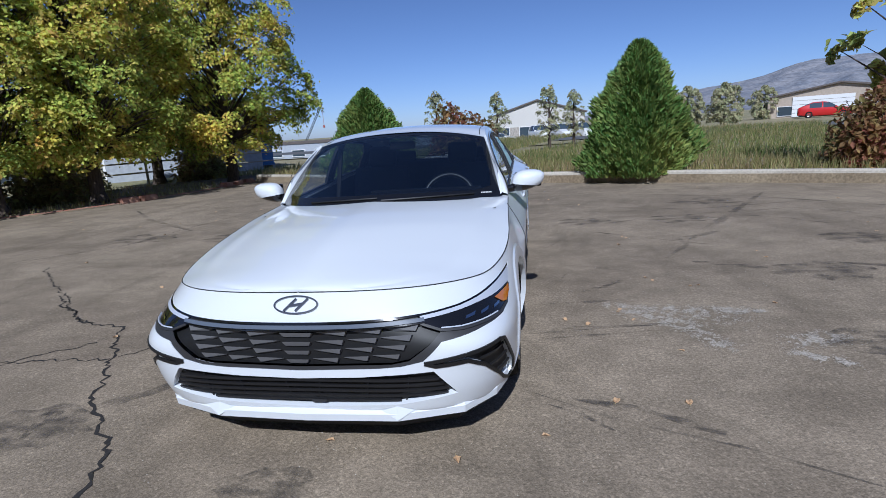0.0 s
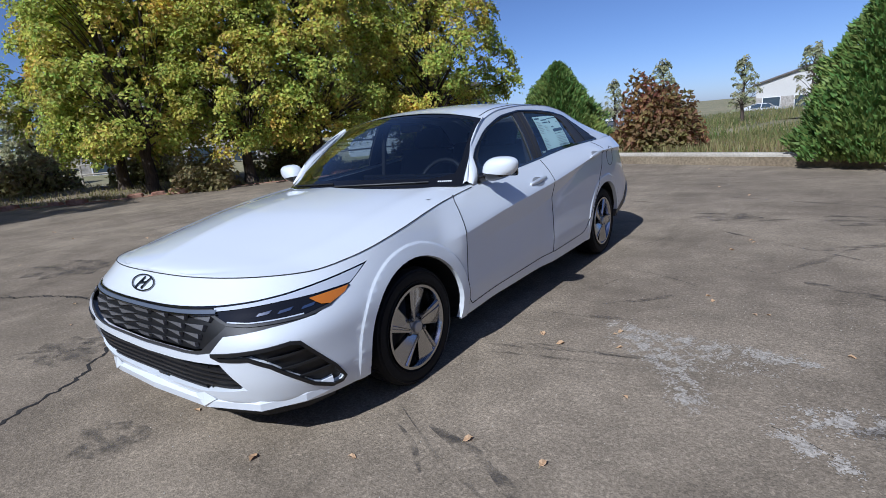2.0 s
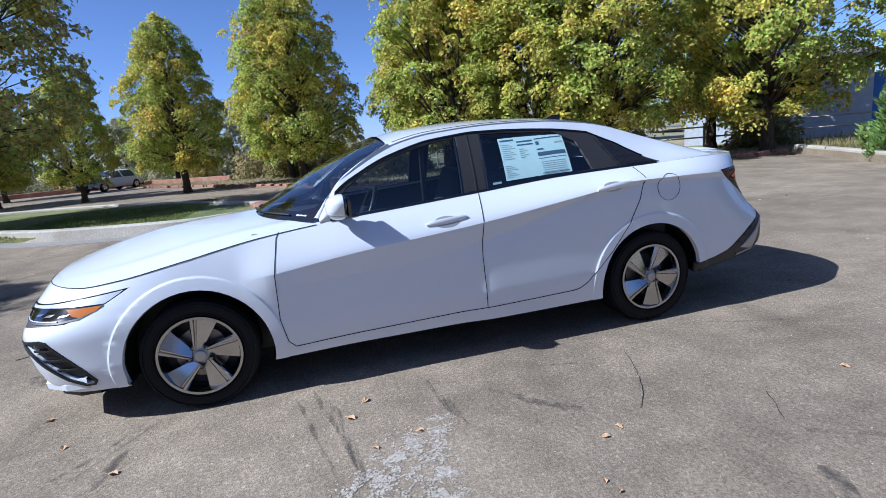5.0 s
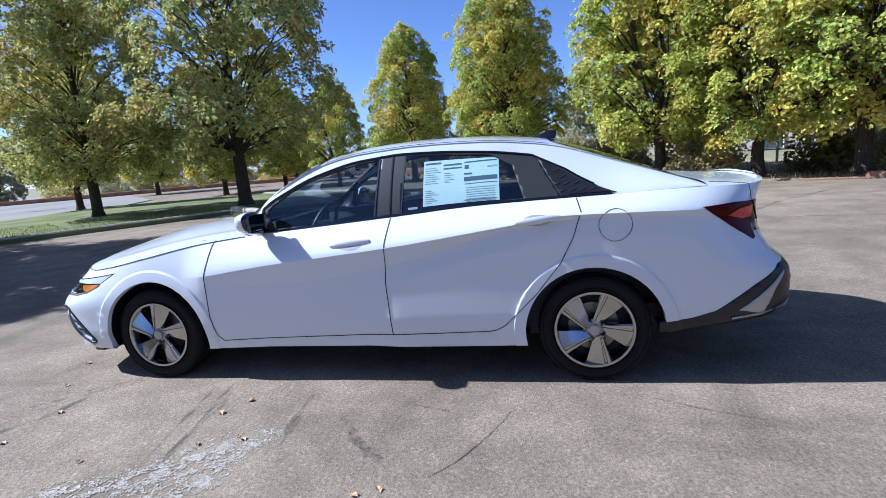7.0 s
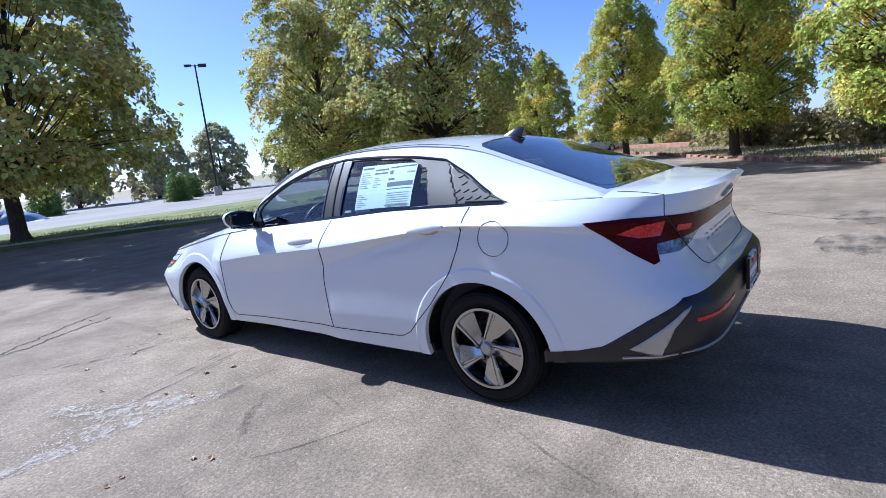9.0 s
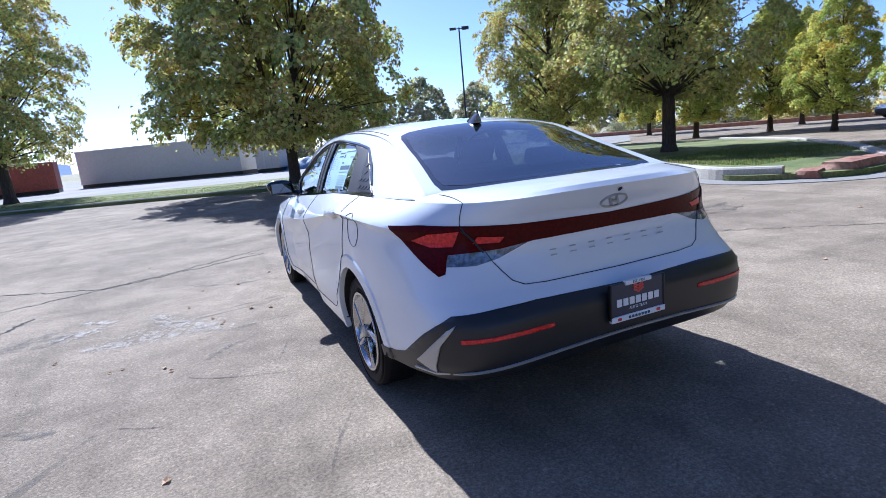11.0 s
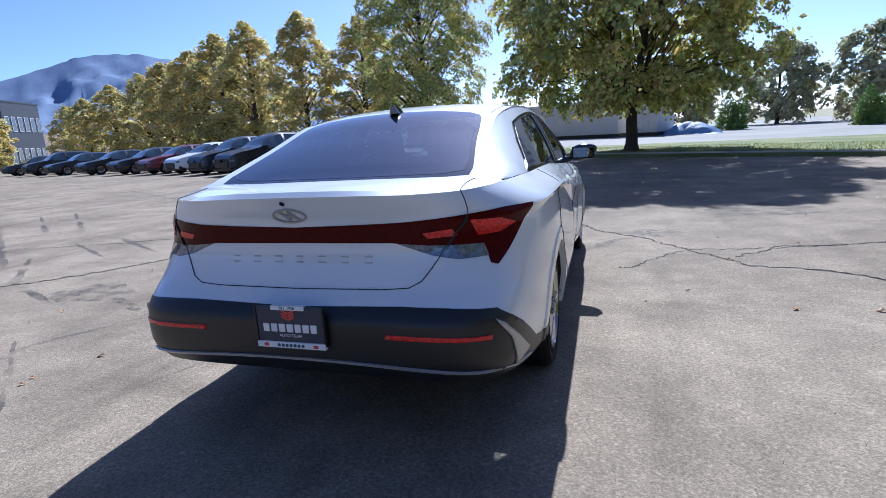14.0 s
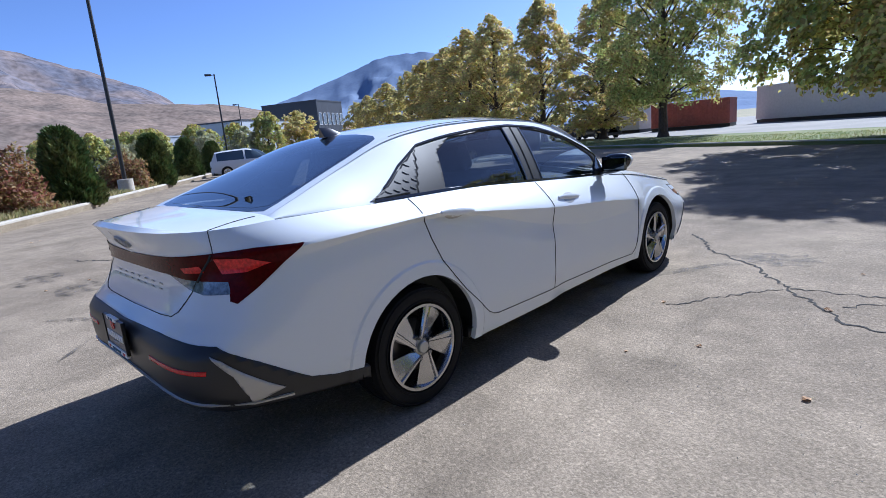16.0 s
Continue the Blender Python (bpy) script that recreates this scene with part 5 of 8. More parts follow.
def make_car(name, m, colour, label, tall=1.45, long=4.6, group="", wagon=False):
    """A parked car: lofted body with cut windows, four wheels, lamps and bumpers. It points along local -y."""
    root = thing(name, m, label, "car", group)
    paint = material(name + "_paint", colour, 0.4, coat=0.45, spec=0.3)
    h = long / 2
    belt = tall * 0.62
    top = curve((-h, 0.42 * tall), (-h * 0.93, 0.52 * tall), (-h * 0.42, 0.66 * tall), (-h * 0.12, 0.93 * tall), (0.1 * h, tall), (0.45 * h, tall * 0.985), ((0.86 if wagon else 0.62) * h, tall * (0.93 if wagon else 0.9)), (h * 0.95, tall * (0.66 if wagon else 0.68)), (h, 0.6 * tall))
    width = curve((-h, 0.62), (-h * 0.9, 0.80), (-h * 0.6, 0.90), (0, 0.92), (h * 0.6, 0.90), (h * 0.92, 0.82), (h, 0.68))
    n = 46
    ring, ys = [], [-h + 2 * h * i / (n - 1) for i in range(n)]
    bm, gl = bmesh.new(), bmesh.new()
    for y in ys:
        w, t = width(y), top(y)
        b = min(belt, t - 0.02)
        low = 0.24 if abs(y) < h * 0.85 else 0.30
        roof_w = w * (0.98 - 0.36 * max(0, (t - b)) / (tall - belt + 0.01))
        sec = [(w * 0.9, low), (w, 0.36), (w * 1.0, b * 0.8), (w * 0.97, b), (roof_w, b + (t - b) * 0.86), (roof_w * 0.7, t - 0.005), (0, t)]
        ring.append([Vector((x, y, z)) for x, z in sec])
    for sg in (1, -1):
        vs = [[bm.verts.new((p.x * sg, p.y, p.z)) for p in r] for r in ring]
        for i in range(n - 1):
            for k in range(6):
                y = (ys[i] + ys[i + 1]) / 2
                cabin = top(y) - belt > 0.16
                pane = (k == 3 and cabin and -0.34 * h < y < (0.84 if wagon else 0.62) * h and abs(y - 0.12 * h) > 0.05) or (k in (4, 5) and top(y) > belt + 0.08 and (y < -0.08 * h or y > (0.87 if wagon else 0.6) * h) and -0.40 * h < y < 0.93 * h)
                quad = (vs[i][k], vs[i][k + 1], vs[i + 1][k + 1], vs[i + 1][k])
                if pane:
                    g = [gl.verts.new(v.co) for v in quad]
                    gl.faces.new(g)
                else:
                    bm.faces.new(quad)
        bm.faces.new(vs[0])
        bm.faces.new(vs[-1])
    for b_ in (bm, gl):
        bmesh.ops.remove_doubles(b_, verts=b_.verts, dist=0.001)
        bmesh.ops.recalc_face_normals(b_, faces=b_.faces)
    part("body", bm, paint, root, smooth=True, auto=40)
    part("glazing", gl, M["far_glass"], root, "dark tinted glass", smooth=True)
    bm = bmesh.new()
    add_box(bm, -0.80, 0.80, -h * 0.95, h * 0.95, 0.2, 0.42, 0.03)
    part("sill", bm, M["black"], root)
    bm = bmesh.new()
    add_box(bm, -0.52, 0.52, -h - 0.045, -h + 0.12, 0.36, 0.60, 0.03)
    part("grille", bm, M["black"], root)
    for sg in (1, -1):
        bm = bmesh.new()
        add_box(bm, sg * 0.46, sg * 0.76, -h * 0.99, -h * 0.90, 0.60, 0.68, 0.02)
        part("headlamp", bm, M["clear_lens"], root)
        bm = bmesh.new()
        add_box(bm, sg * 0.48, sg * 0.74, h * 0.93, h * 0.985, 0.62, 0.72, 0.015)
        part("tail_lamp", bm, M["red_lens"], root)
        bm = bmesh.new()
        add_box(bm, sg * 0.88, sg * 1.02, -0.36 * h, -0.30 * h, belt, belt + 0.13, 0.03)
        part("mirror", bm, paint, root)
        for y in (-h * 0.60, h * 0.60):
            r = 0.33 if tall < 1.55 else 0.365
            w = part("wheel", bmesh.new(), M["black"], root)
            w.location = (sg * 0.82, y, r - 0.005)
            bm = bmesh.new()
            lathe(bm, [(r * 0.62, 0.10), (r * 0.9, 0.105), (r, 0.07), (r, -0.10), (r * 0.62, -0.10)], pose(0, 0, 0, 0, 0, 0 if sg > 0 else 180), 28)
            part("tyre", bm, M["tyre"], w, smooth=True, auto=40)
            bm = bmesh.new()
            for k in range(5):
                add_box(bm, 0.085, 0.10, -0.035, 0.035, 0.02, r * 0.62, m=pose(0, 0, 0, 0, 0, 0 if sg > 0 else 180) @ Matrix.Rotation(2 * math.pi * k / 5, 4, "X"))
            lathe(bm, [(r * 0.64, 0.10), (r * 0.57, 0.09), (r * 0.55, 0.02), (0.001, 0.015)], pose(0, 0, 0, 0, 0, 0 if sg > 0 else 180), 24)
            part("rim", bm, M["alloy"], w)
    return root


LINE = "cars parked in a row"
DARK = (0.012, 0.013, 0.018)
make_car("parked_suv", pose(13.6, -17.0, 0, 0, 0, 158), DARK, "black sport utility vehicle with bright alloy wheels", 1.72, 4.8, LINE, wagon=True)
make_car("parked_suv", pose(16.4, -18.4, 0, 0, 0, 158), (0.014, 0.018, 0.028), "dark blue-black sport utility vehicle", 1.68, 4.6, LINE, wagon=True)
make_car("parked_car", pose(19.2, -19.6, 0, 0, 0, 158), (0.66, 0.67, 0.68), "white hatchback between dark cars", 1.5, 4.3, LINE, wagon=True)
make_car("parked_car", pose(22.0, -20.7, 0, 0, 0, 158), (0.12, 0.012, 0.016), "dark red sedan with black windows", 1.48, 4.6, LINE)
make_car("parked_car", pose(25.4, -21.9, 0, 0, 0, 158), DARK, "black sedan with bright wheels", 1.45, 4.7, LINE)
make_car("parked_car", pose(29.6, -23.2, 0, 0, 0, 158), (0.016, 0.017, 0.02), "black sedan with bright wheels", 1.45, 4.7, LINE)
make_car("parked_car", pose(34.5, -24.8, 0, 0, 0, 158), (0.02, 0.022, 0.03), "dark sedan far down the row", 1.45, 4.7, LINE)
make_car("parked_suv", pose(39.0, -26.4, 0, 0, 0, 158), DARK, "dark sport utility vehicle far down the row", 1.65, 4.6, LINE, wagon=True)
make_car("parked_car", pose(44.0, -28.2, 0, 0, 0, 158), (0.02, 0.022, 0.03), "dark car far down the row", 1.45, 4.6, LINE)
OPPOSITE = "cars parked by the back kerb"
make_car("parked_suv", pose(29.2, -12.6, 0, 0, 0, -25), (0.55, 0.56, 0.57), "silver-white sport utility vehicle", 1.68, 4.6, OPPOSITE, wagon=True)
make_car("parked_suv", pose(32.2, -14.4, 0, 0, 0, -25), (0.02, 0.02, 0.025), "black sport utility vehicle", 1.68, 4.6, OPPOSITE, wagon=True)
make_car("parked_suv", pose(35.5, -15.9, 0, 0, 0, -25), (0.50, 0.51, 0.52), "silver sport utility vehicle", 1.66, 4.5, OPPOSITE, wagon=True)
make_car("parked_car", pose(39.0, -18.0, 0, 0, 0, -25), (0.03, 0.03, 0.035), "black car behind silver cars", 1.46, 4.6, OPPOSITE)
make_car("parked_car", pose(-39.5, -14.0, 0, 0, 0, 60), (0.55, 0.56, 0.58), "silver car beyond the low red wall", 1.45, 4.6)
BEHIND = "cars beyond the grass strip"
make_car("parked_car", pose(18.5, -36.5, 0, 0, 0, 60), (0.02, 0.02, 0.024), "dark car in the next car park", 1.46, 4.6, BEHIND)
make_car("parked_car", pose(22.5, -39.0, 0, 0, 0, 60), (0.03, 0.03, 0.034), "dark car in the next car park", 1.46, 4.6, BEHIND)


def make_lamp(x, y, height, label, turn=0.0, arms=2, lean=0.0):
    root = thing("street_lamp", pose(x, y, 0, 0, lean, turn), label, "street lamp", "car park lamps")
    bm = bmesh.new()
    lathe(bm, [(0.001, 0.75), (0.29, 0.74), (0.30, 0.70), (0.30, -0.02)], pose(0, 0, 0, 0, -90, 0), 20)
    part("base", bm, M["concrete"], root, "round concrete base", smooth=True, auto=40)
    bm = bmesh.new()
    add_tube(bm, (0, 0, 0.7), (0, 0, height), 0.085, 0.06, 10)
    part("pole", bm, M["pole"], root, "dark bronze pole", smooth=True, auto=50)
    for k in range(arms):
        s = 1 if k == 0 else -1
        bm = bmesh.new()
        add_box(bm, s * 0.05, s * 0.28, -0.03, 0.03, height - 0.12, height - 0.06)
        part("arm", bm, M["pole"], root)
        bm = bmesh.new()
        add_box(bm, s * 0.26, s * 0.82, -0.2, 0.2, height - 0.16, height, 0.03)
        part("lamp_head", bm, M["pole"], root, "flat dark lamp head")
    return root


make_lamp(-21.2, -39.4, 10.6, "dark twin-headed car park lamp on a concrete base", -28)
make_lamp(22.5, -3.7, 10.5, "tall dark lamp post behind the junipers", 20, lean=-0.6)
make_lamp(47.5, -19.4, 8.8, "single dark car park lamp", 60, 1)
make_lamp(76.0, -35.0, 8.8, "single dark car park lamp", 60, 1)


def make_building(name, m, w, d, h, wall, roofm, label, gable=0.0, storeys=1, cols=4, group="", band=None, garage=False, eave=0.35):
    """A building with walls, roof and set-in windows on its long fronts."""
    root = thing(name, m, label, "building", group)
    bm = bmesh.new()
    add_box(bm, -w / 2, w / 2, -d / 2, d / 2, -1.2, h)
    if gable:
        a = [bm.verts.new((sx * w / 2, sy * d / 2, h)) for sx, sy in ((-1, -1), (1, -1), (1, 1), (-1, 1))]
        r0, r1 = bm.verts.new((0, -d / 2, h + gable)), bm.verts.new((0, d / 2, h + gable))
        bm.faces.new((a[0], a[1], r0))
        bm.faces.new((a[2], a[3], r1))
    part("wall", bm, wall, root)
    if band:
        bm = bmesh.new()
        add_box(bm, -w / 2 - 0.04, w / 2 + 0.04, -d / 2 - 0.04, d / 2 + 0.04, -1.2, h * 0.55)
        part("lower_wall", bm, band, root)
    bm = bmesh.new()
    if gable:
        for sg in (-1, 1):
            p = [Vector((sg * (w / 2 + eave), -d / 2 - eave, h - eave * gable / (w / 2))), Vector((0, -d / 2 - eave, h + gable)), Vector((0, d / 2 + eave, h + gable)), Vector((sg * (w / 2 + eave), d / 2 + eave, h - eave * gable / (w / 2)))]
            lo, hi = [bm.verts.new(q + Vector((0, 0, 0.01))) for q in p], [bm.verts.new(q + Vector((0, 0, 0.2))) for q in p]
            bm.faces.new(lo)
            bm.faces.new(hi)
            for i in range(4):
                bm.faces.new((lo[i], lo[(i + 1) % 4], hi[(i + 1) % 4], hi[i]))
    else:
        add_box(bm, -w / 2 - 0.1, w / 2 + 0.1, -d / 2 - 0.1, d / 2 + 0.1, h, h + 0.3)
    bmesh.ops.recalc_face_normals(bm, faces=bm.faces)
    part("roof", bm, roofm, root)
    for s in range(storeys):
        for c in range(cols):
            for sg in (-1, 1):
                x = -w / 2 + w * (c + 0.5) / cols
                z = h * (s + 0.32) / storeys
                win = part("window", bmesh.new(), M["plate_white"], root)
                win.location = (x, sg * (d / 2 + 0.06), z)
                wide, high = w / cols * 0.27, h / storeys * 0.22
                bm = bmesh.new()
                for a, b, c_, e in ((-wide - 0.07, wide + 0.07, high, high + 0.07), (-wide - 0.07, wide + 0.07, -high - 0.07, -high), (-wide - 0.07, -wide, -high, high), (wide, wide + 0.07, -high, high)):
                    add_box(bm, a, b, -0.05, 0.05, c_, e)
                part("frame", bm, M["plate_white"], win)
                bm = bmesh.new()
                add_box(bm, -wide, wide, -0.02, 0.02, -high, high)
                part("pane", bm, M["far_glass"], win)
    if garage:
        bm = bmesh.new()
        for k in range(5):
            add_box(bm, -w * 0.32, w * 0.1, -d / 2 - 0.16, -d / 2 - 0.1, 0.02 + k * 0.5, 0.48 + k * 0.5)
        part("garage_door", bm, M["plate_white"], root, "white panelled garage door")
    return root


make_building("office_building", pose(1.5, 86, -1.0, 0, 0, 0), 13.5, 18, 3.6, M["white_wall"], M["roof"], "low white-gabled building with brick base and dark roof", 2.0, 1, 4, band=M["stone_wall"])
make_building("house", pose(40, 74, 0, 0, 0, -28), 15, 10, 2.5, M["tan_wall"], M["roof"], "tan house with brown shingle roof", 1.3, 1, 3, garage=True)
make_building("shed", pose(45.5, 66, 0, 0, 0, -28), 7, 9, 3.2, M["tan_wall"], M["tan_wall"], "pale tan block-shaped shed", 0, 1, 1)
make_building("lodge", pose(-36, 19, -0.3, 0, 0, 62), 14, 9, 5.2, M["stone_wall"], M["roof"], "grey stone two-storey building behind the trees", 2.4, 2, 5)
make_building("warehouse", pose(-21, 25.5, -0.2, 0, 0, -48), 16, 7, 3.2, M["grey_steel"], M["roof"], "pale blue-grey metal warehouse", 0.9, 1, 3)
make_building("long_shed", pose(-27, 62, -0.8, 0, 0, -20), 30, 10, 1.6, M["grey_steel"], M["roof"], "long low grey shed in the distance", 0, 1, 8)
make_building("dealership", pose(126, -77, 0, 0, 0, -62), 14, 16, 13.0, M["dark_wall"], M["dark_wall"], "dark modern building with glazed front", 0, 2, 6)
make_building("dealership", pose(112, -54, 0, 0, 0, -62), 22, 12, 8.0, M["grey_steel"], M["dark_wall"], "low blue-grey wing with glazed front", 0, 1, 8)
make_building("office_building", pose(120, -42, 0, 0, 0, -62), 40, 12, 6.0, M["grey_steel"], M["grey_steel"], "pale office block on the hillside", 0, 2, 10)


def make_container(m, w, d, h, mat, label, name="shipping_container", ribs=0):
    root = thing(name, m, label, "container")
    bm = bmesh.new()
    add_box(bm, -w / 2, w / 2, -d / 2, d / 2, 0.28, h, 0.02)
    part("box", bm, mat, root)
    for k in range(ribs):
        x = -w / 2 + w * (k + 0.5) / ribs
        for sg in (-1, 1):
            bm = bmesh.new()
            add_box(bm, x - 0.08, x + 0.08, sg * d / 2 - 0.03, sg * d / 2 + 0.03, 0.4, h - 0.12, 0.01)
            part("rib", bm, mat, root)
    bm = bmesh.new()
    add_box(bm, -w / 2, w / 2, -d / 2 + 0.1, d / 2 - 0.1, -0.02, 0.26)
    part("skid", bm, M["pole"], root, "dark skids under it")
    for sg in (-1, 1):
        for z in (0.34, h - 0.08):
            bm = bmesh.new()
            add_box(bm, -w / 2, w / 2, sg * d / 2 - 0.035, sg * d / 2 + 0.035, z - 0.06, z + 0.06)
            part("rail", bm, mat, root)
    return root


make_container(pose(3.6, -46.0, 0, 0, 0, -34), 14.6, 2.6, 3.0, M["white_wall"], "long dirty-white storage trailer on the far car park", "storage_trailer")
make_container(pose(-4.3, -40.6, 0, 0, 0, -34), 2.0, 2.4, 2.6, M["white_wall"], "pale site office box with doors", ribs=4)
bm = bmesh.new()
bmesh.ops.create_grid(bm, x_segments=22, y_segments=16, size=1)
for v in bm.verts:
    r = min(1.0, math.hypot(v.co.x, v.co.y))
    fold = noise.noise(Vector((v.co.x * 3.2, v.co.y * 3.2, 4.0))) + 0.5 * noise.noise(Vector((v.co.x * 8, v.co.y * 8, 1.0)))
    v.co = Vector((v.co.x * 2.1, v.co.y * 1.2, max(-0.02, 0.85 * (1 - r ** 2) + 0.22 * fold * (1 - 0.6 * r))))
tarp = tagged(link_mesh("tarpaulin", bm, M["tarp"], smooth=True, auto=30), "crumpled blue tarpaulin heaped beside the trailer", "tarpaulin")
tarp.matrix_world = pose(-6.8, -39.4, 0, 0, 0, -25)
make_container(pose(14.3, -45.5, 0, 0, 0, 4), 6.2, 2.5, 2.3, M["rust_red"], "rust-red corrugated shipping container", ribs=16)
make_container(pose(21.5, -47.5, 0, 0, 0, -10), 5.0, 2.4, 2.8, M["white_wall"], "white box trailer on dark skids", "box_trailer")
make_container(pose(-14.9, 23.4, -0.2, 0, 0, -40), 2.6, 2.2, 2.6, M["blue_steel"], "bright blue steel skip", "skip", ribs=6)
for x, y in ((1.7, 67.9), (4.4, 66.4), (6.9, 65.0)):
    make_car("delivery_van", pose(x, y, -1.0, 0, 0, 20), (0.72, 0.72, 0.72), "white delivery van parked in the street", 2.2, 4.8, "delivery vans", wagon=True)
make_car("pickup", pose(33.5, 64.0, -0.06, 0, 0, 70), (0.50, 0.02, 0.02), "bright red pickup before the tan house", 1.75, 5.2)
make_car("parked_car", pose(-3.4, 68.5, -1.0, 0, 0, 80), (0.6, 0.6, 0.6), "white car in the street", 1.45, 4.5)

# crane
crane = thing("crane", pose(-46.4, 107, -1) @ Matrix.Diagonal((0.6, 0.6, 0.6, 1)), "distant crane with a lattice jib", "crane")
bm = bmesh.new()
for k in range(14):
    a, b = Vector((-4 + 0.62 * k, 0, 1 + 1.05 * k)), Vector((-4 + 0.62 * (k + 1), 0, 1 + 1.05 * (k + 1)))
    for off in (-0.35, 0.35):
        add_tube(bm, a + Vector((off, 0, 0)), b + Vector((off, 0, 0)), 0.1, 0.1, 5)
    add_tube(bm, a + Vector((-0.35, 0, 0)), b + Vector((0.35, 0, 0)), 0.07, 0.07, 4)
part("jib", bm, M["dark_wall"], crane)
bm = bmesh.new()
add_tube(bm, (4.7, 0, 15.7), (4.7, 0, 8.2), 0.06, 0.06, 4)
add_box(bm, 4.4, 5.0, -0.3, 0.3, 7.4, 8.3, 0.05)
part("hook", bm, M["rust_red"], crane)
bm = bmesh.new()
add_box(bm, -6, -3, -1.5, 1.5, 0, 2.6, 0.2)
part("cab", bm, M["grey_steel"], crane)

# rocks at the end of the strip
def make_rock(x, y, z, sx, sy, sz, turn, seed):
    """A broken slab of stone with a flat top and uneven sides."""
    bm = bmesh.new()
    bmesh.ops.create_cube(bm, size=2)
    bmesh.ops.subdivide_edges(bm, edges=bm.edges[:], cuts=5, use_grid_fill=True)
    for v in bm.verts:
        q = v.co.normalized() * 1.25
        v.co = v.co.lerp(q, 0.28)
        n = noise.noise(v.co * 1.3 + Vector((seed * 7, 0, 0))) + 0.5 * noise.noise(v.co * 3.1 + Vector((0, seed, 0)))
        v.co = Vector((v.co.x * sx, v.co.y * sy * (1 - 0.15 * v.co.z), v.co.z * sz)) * (1 + 0.16 * n)
    ob = tagged(link_mesh("boulder", bm, M["rock"], smooth=True, auto=28), "long flat-topped red sandstone slab at the lawn's end", "boulder", "boulders at the lawn's end")
    ob.matrix_world = pose(x, y, z, 0, 0, turn)


make_rock(-9.2, -1.62, 0.11, 0.66, 0.27, 0.135, 4, 1)
make_rock(-8.2, -1.80, 0.05, 0.30, 0.20, 0.10, 20, 2)
make_rock(-10.25, -1.75, 0.08, 0.24, 0.22, 0.13, 60, 3)

# low red wall beyond the next car park, and the edge of the west bed
ribbon([(-34, -47), (-41, -30), (-43, -12), (-34, -5)][::-1], 0.35, 0.4, M["rock"], "low_wall", "low red stone edging beyond the car park", "wall", -0.05)
bed_edge = ribbon(rounded(WEST), 0.12, 0.05, M["rock"], "bed_edge", "low edging of rough red stones round the tree bed", "kerb")
blocks = []
for k in range(4):                                        # rough red stones, each a little different
    bm = bmesh.new()
    bmesh.ops.create_cube(bm, size=1)
    bmesh.ops.bevel(bm, geom=bm.edges[:], offset=0.12, segments=1, affect="EDGES")
    for v in bm.verts:
        v.co = Vector((v.co.x * 0.44, v.co.y * 0.22, v.co.z * 0.17)) * (1 + 0.3 * noise.noise(v.co * 2.2 + Vector((k * 5, 0, 0))))
    me = bpy.data.meshes.new("stone")
    bm.to_mesh(me)
    bm.free()
    me.materials.append(M["rock"])
    blocks.append(me)
rng = random.Random(23)
run = rounded(WEST)
for (ax, ay), (bx, by) in zip(run, run[1:]):
    a, b = Vector((ax, ay)), Vector((bx, by))
    if a.x < -30:
        a = a.lerp(b, max(0.0, (-30 - a.x) / (b.x - a.x)))
    n = int((b - a).length / 0.5)
    for i in range(n):
        q, d = a.lerp(b, (i + 0.5) / n), (b - a).normalized()
        if rng.random() < 0.18:
            continue
        ob = new("stone", blocks[rng.randrange(4)])
        ob.parent = bed_edge
        sc = rng.uniform(0.7, 1.15)
        ob.matrix_local = pose(q.x - d.y * 0.1, q.y + d.x * 0.1, 0.06, rng.uniform(-6, 6), rng.uniform(-6, 6), math.degrees(math.atan2(d.y, d.x)) + rng.uniform(-9, 9)) @ Matrix.Diagonal((sc, sc, sc, 1))

# wooden fence behind the west bed
fence = thing("fence", pose(0, 0, 0), "weathered rail fence behind the trees", "fence")
pts = [Vector((-36, 1.0, 0)), Vector((-25.5, 4.6, 0)), Vector((-18.5, 9.4, 0)), Vector((-14.4, 15, 0)), Vector((-11.5, 20, 0))]
for a, b in zip(pts, pts[1:]):
    n = int((b - a).length / 2.2)
    for i in range(n):
        p, q = a.lerp(b, i / n), a.lerp(b, (i + 1) / n)
        bm = bmesh.new()
        add_tube(bm, p + Vector((0, 0, -0.05)), p + Vector((0, 0, 1.0)), 0.05, 0.045, 8)
        part("post", bm, M["concrete"], fence)
        for z in (0.45, 0.85):
            bm = bmesh.new()
            add_tube(bm, p + Vector((0, 0, z)), q + Vector((0, 0, z)), 0.035, 0.035, 6)
            part("rail", bm, M["concrete"], fence)


# grass and weeds
def grass_patch(name, poly_fn, count, height, mat, seed, label, z=0.0):
    rng = np.random.default_rng(seed)
    p = poly_fn(rng, count)
    ang = rng.uniform(0, 2 * math.pi, count)
    h = height * rng.uniform(0.35, 1.3, count)
    w = 0.012 + 0.02 * h
    dx, dy = np.cos(ang) * w, np.sin(ang) * w
    tx, ty = rng.normal(0, 0.28, count) * h, rng.normal(0, 0.28, count) * h
    zz = np.full(count, z)
    v = np.stack([np.stack([p[:, 0] - dx, p[:, 1] - dy, zz], 1), np.stack([p[:, 0] + dx, p[:, 1] + dy, zz], 1), np.stack([p[:, 0] + tx, p[:, 1] + ty, zz + h], 1)], 1).reshape(-1, 3)
    return tagged(link_data(name, mesh_of(name, v, np.arange(count * 3).reshape(-1, 3)), mat), label, "grass", kind="stuff")


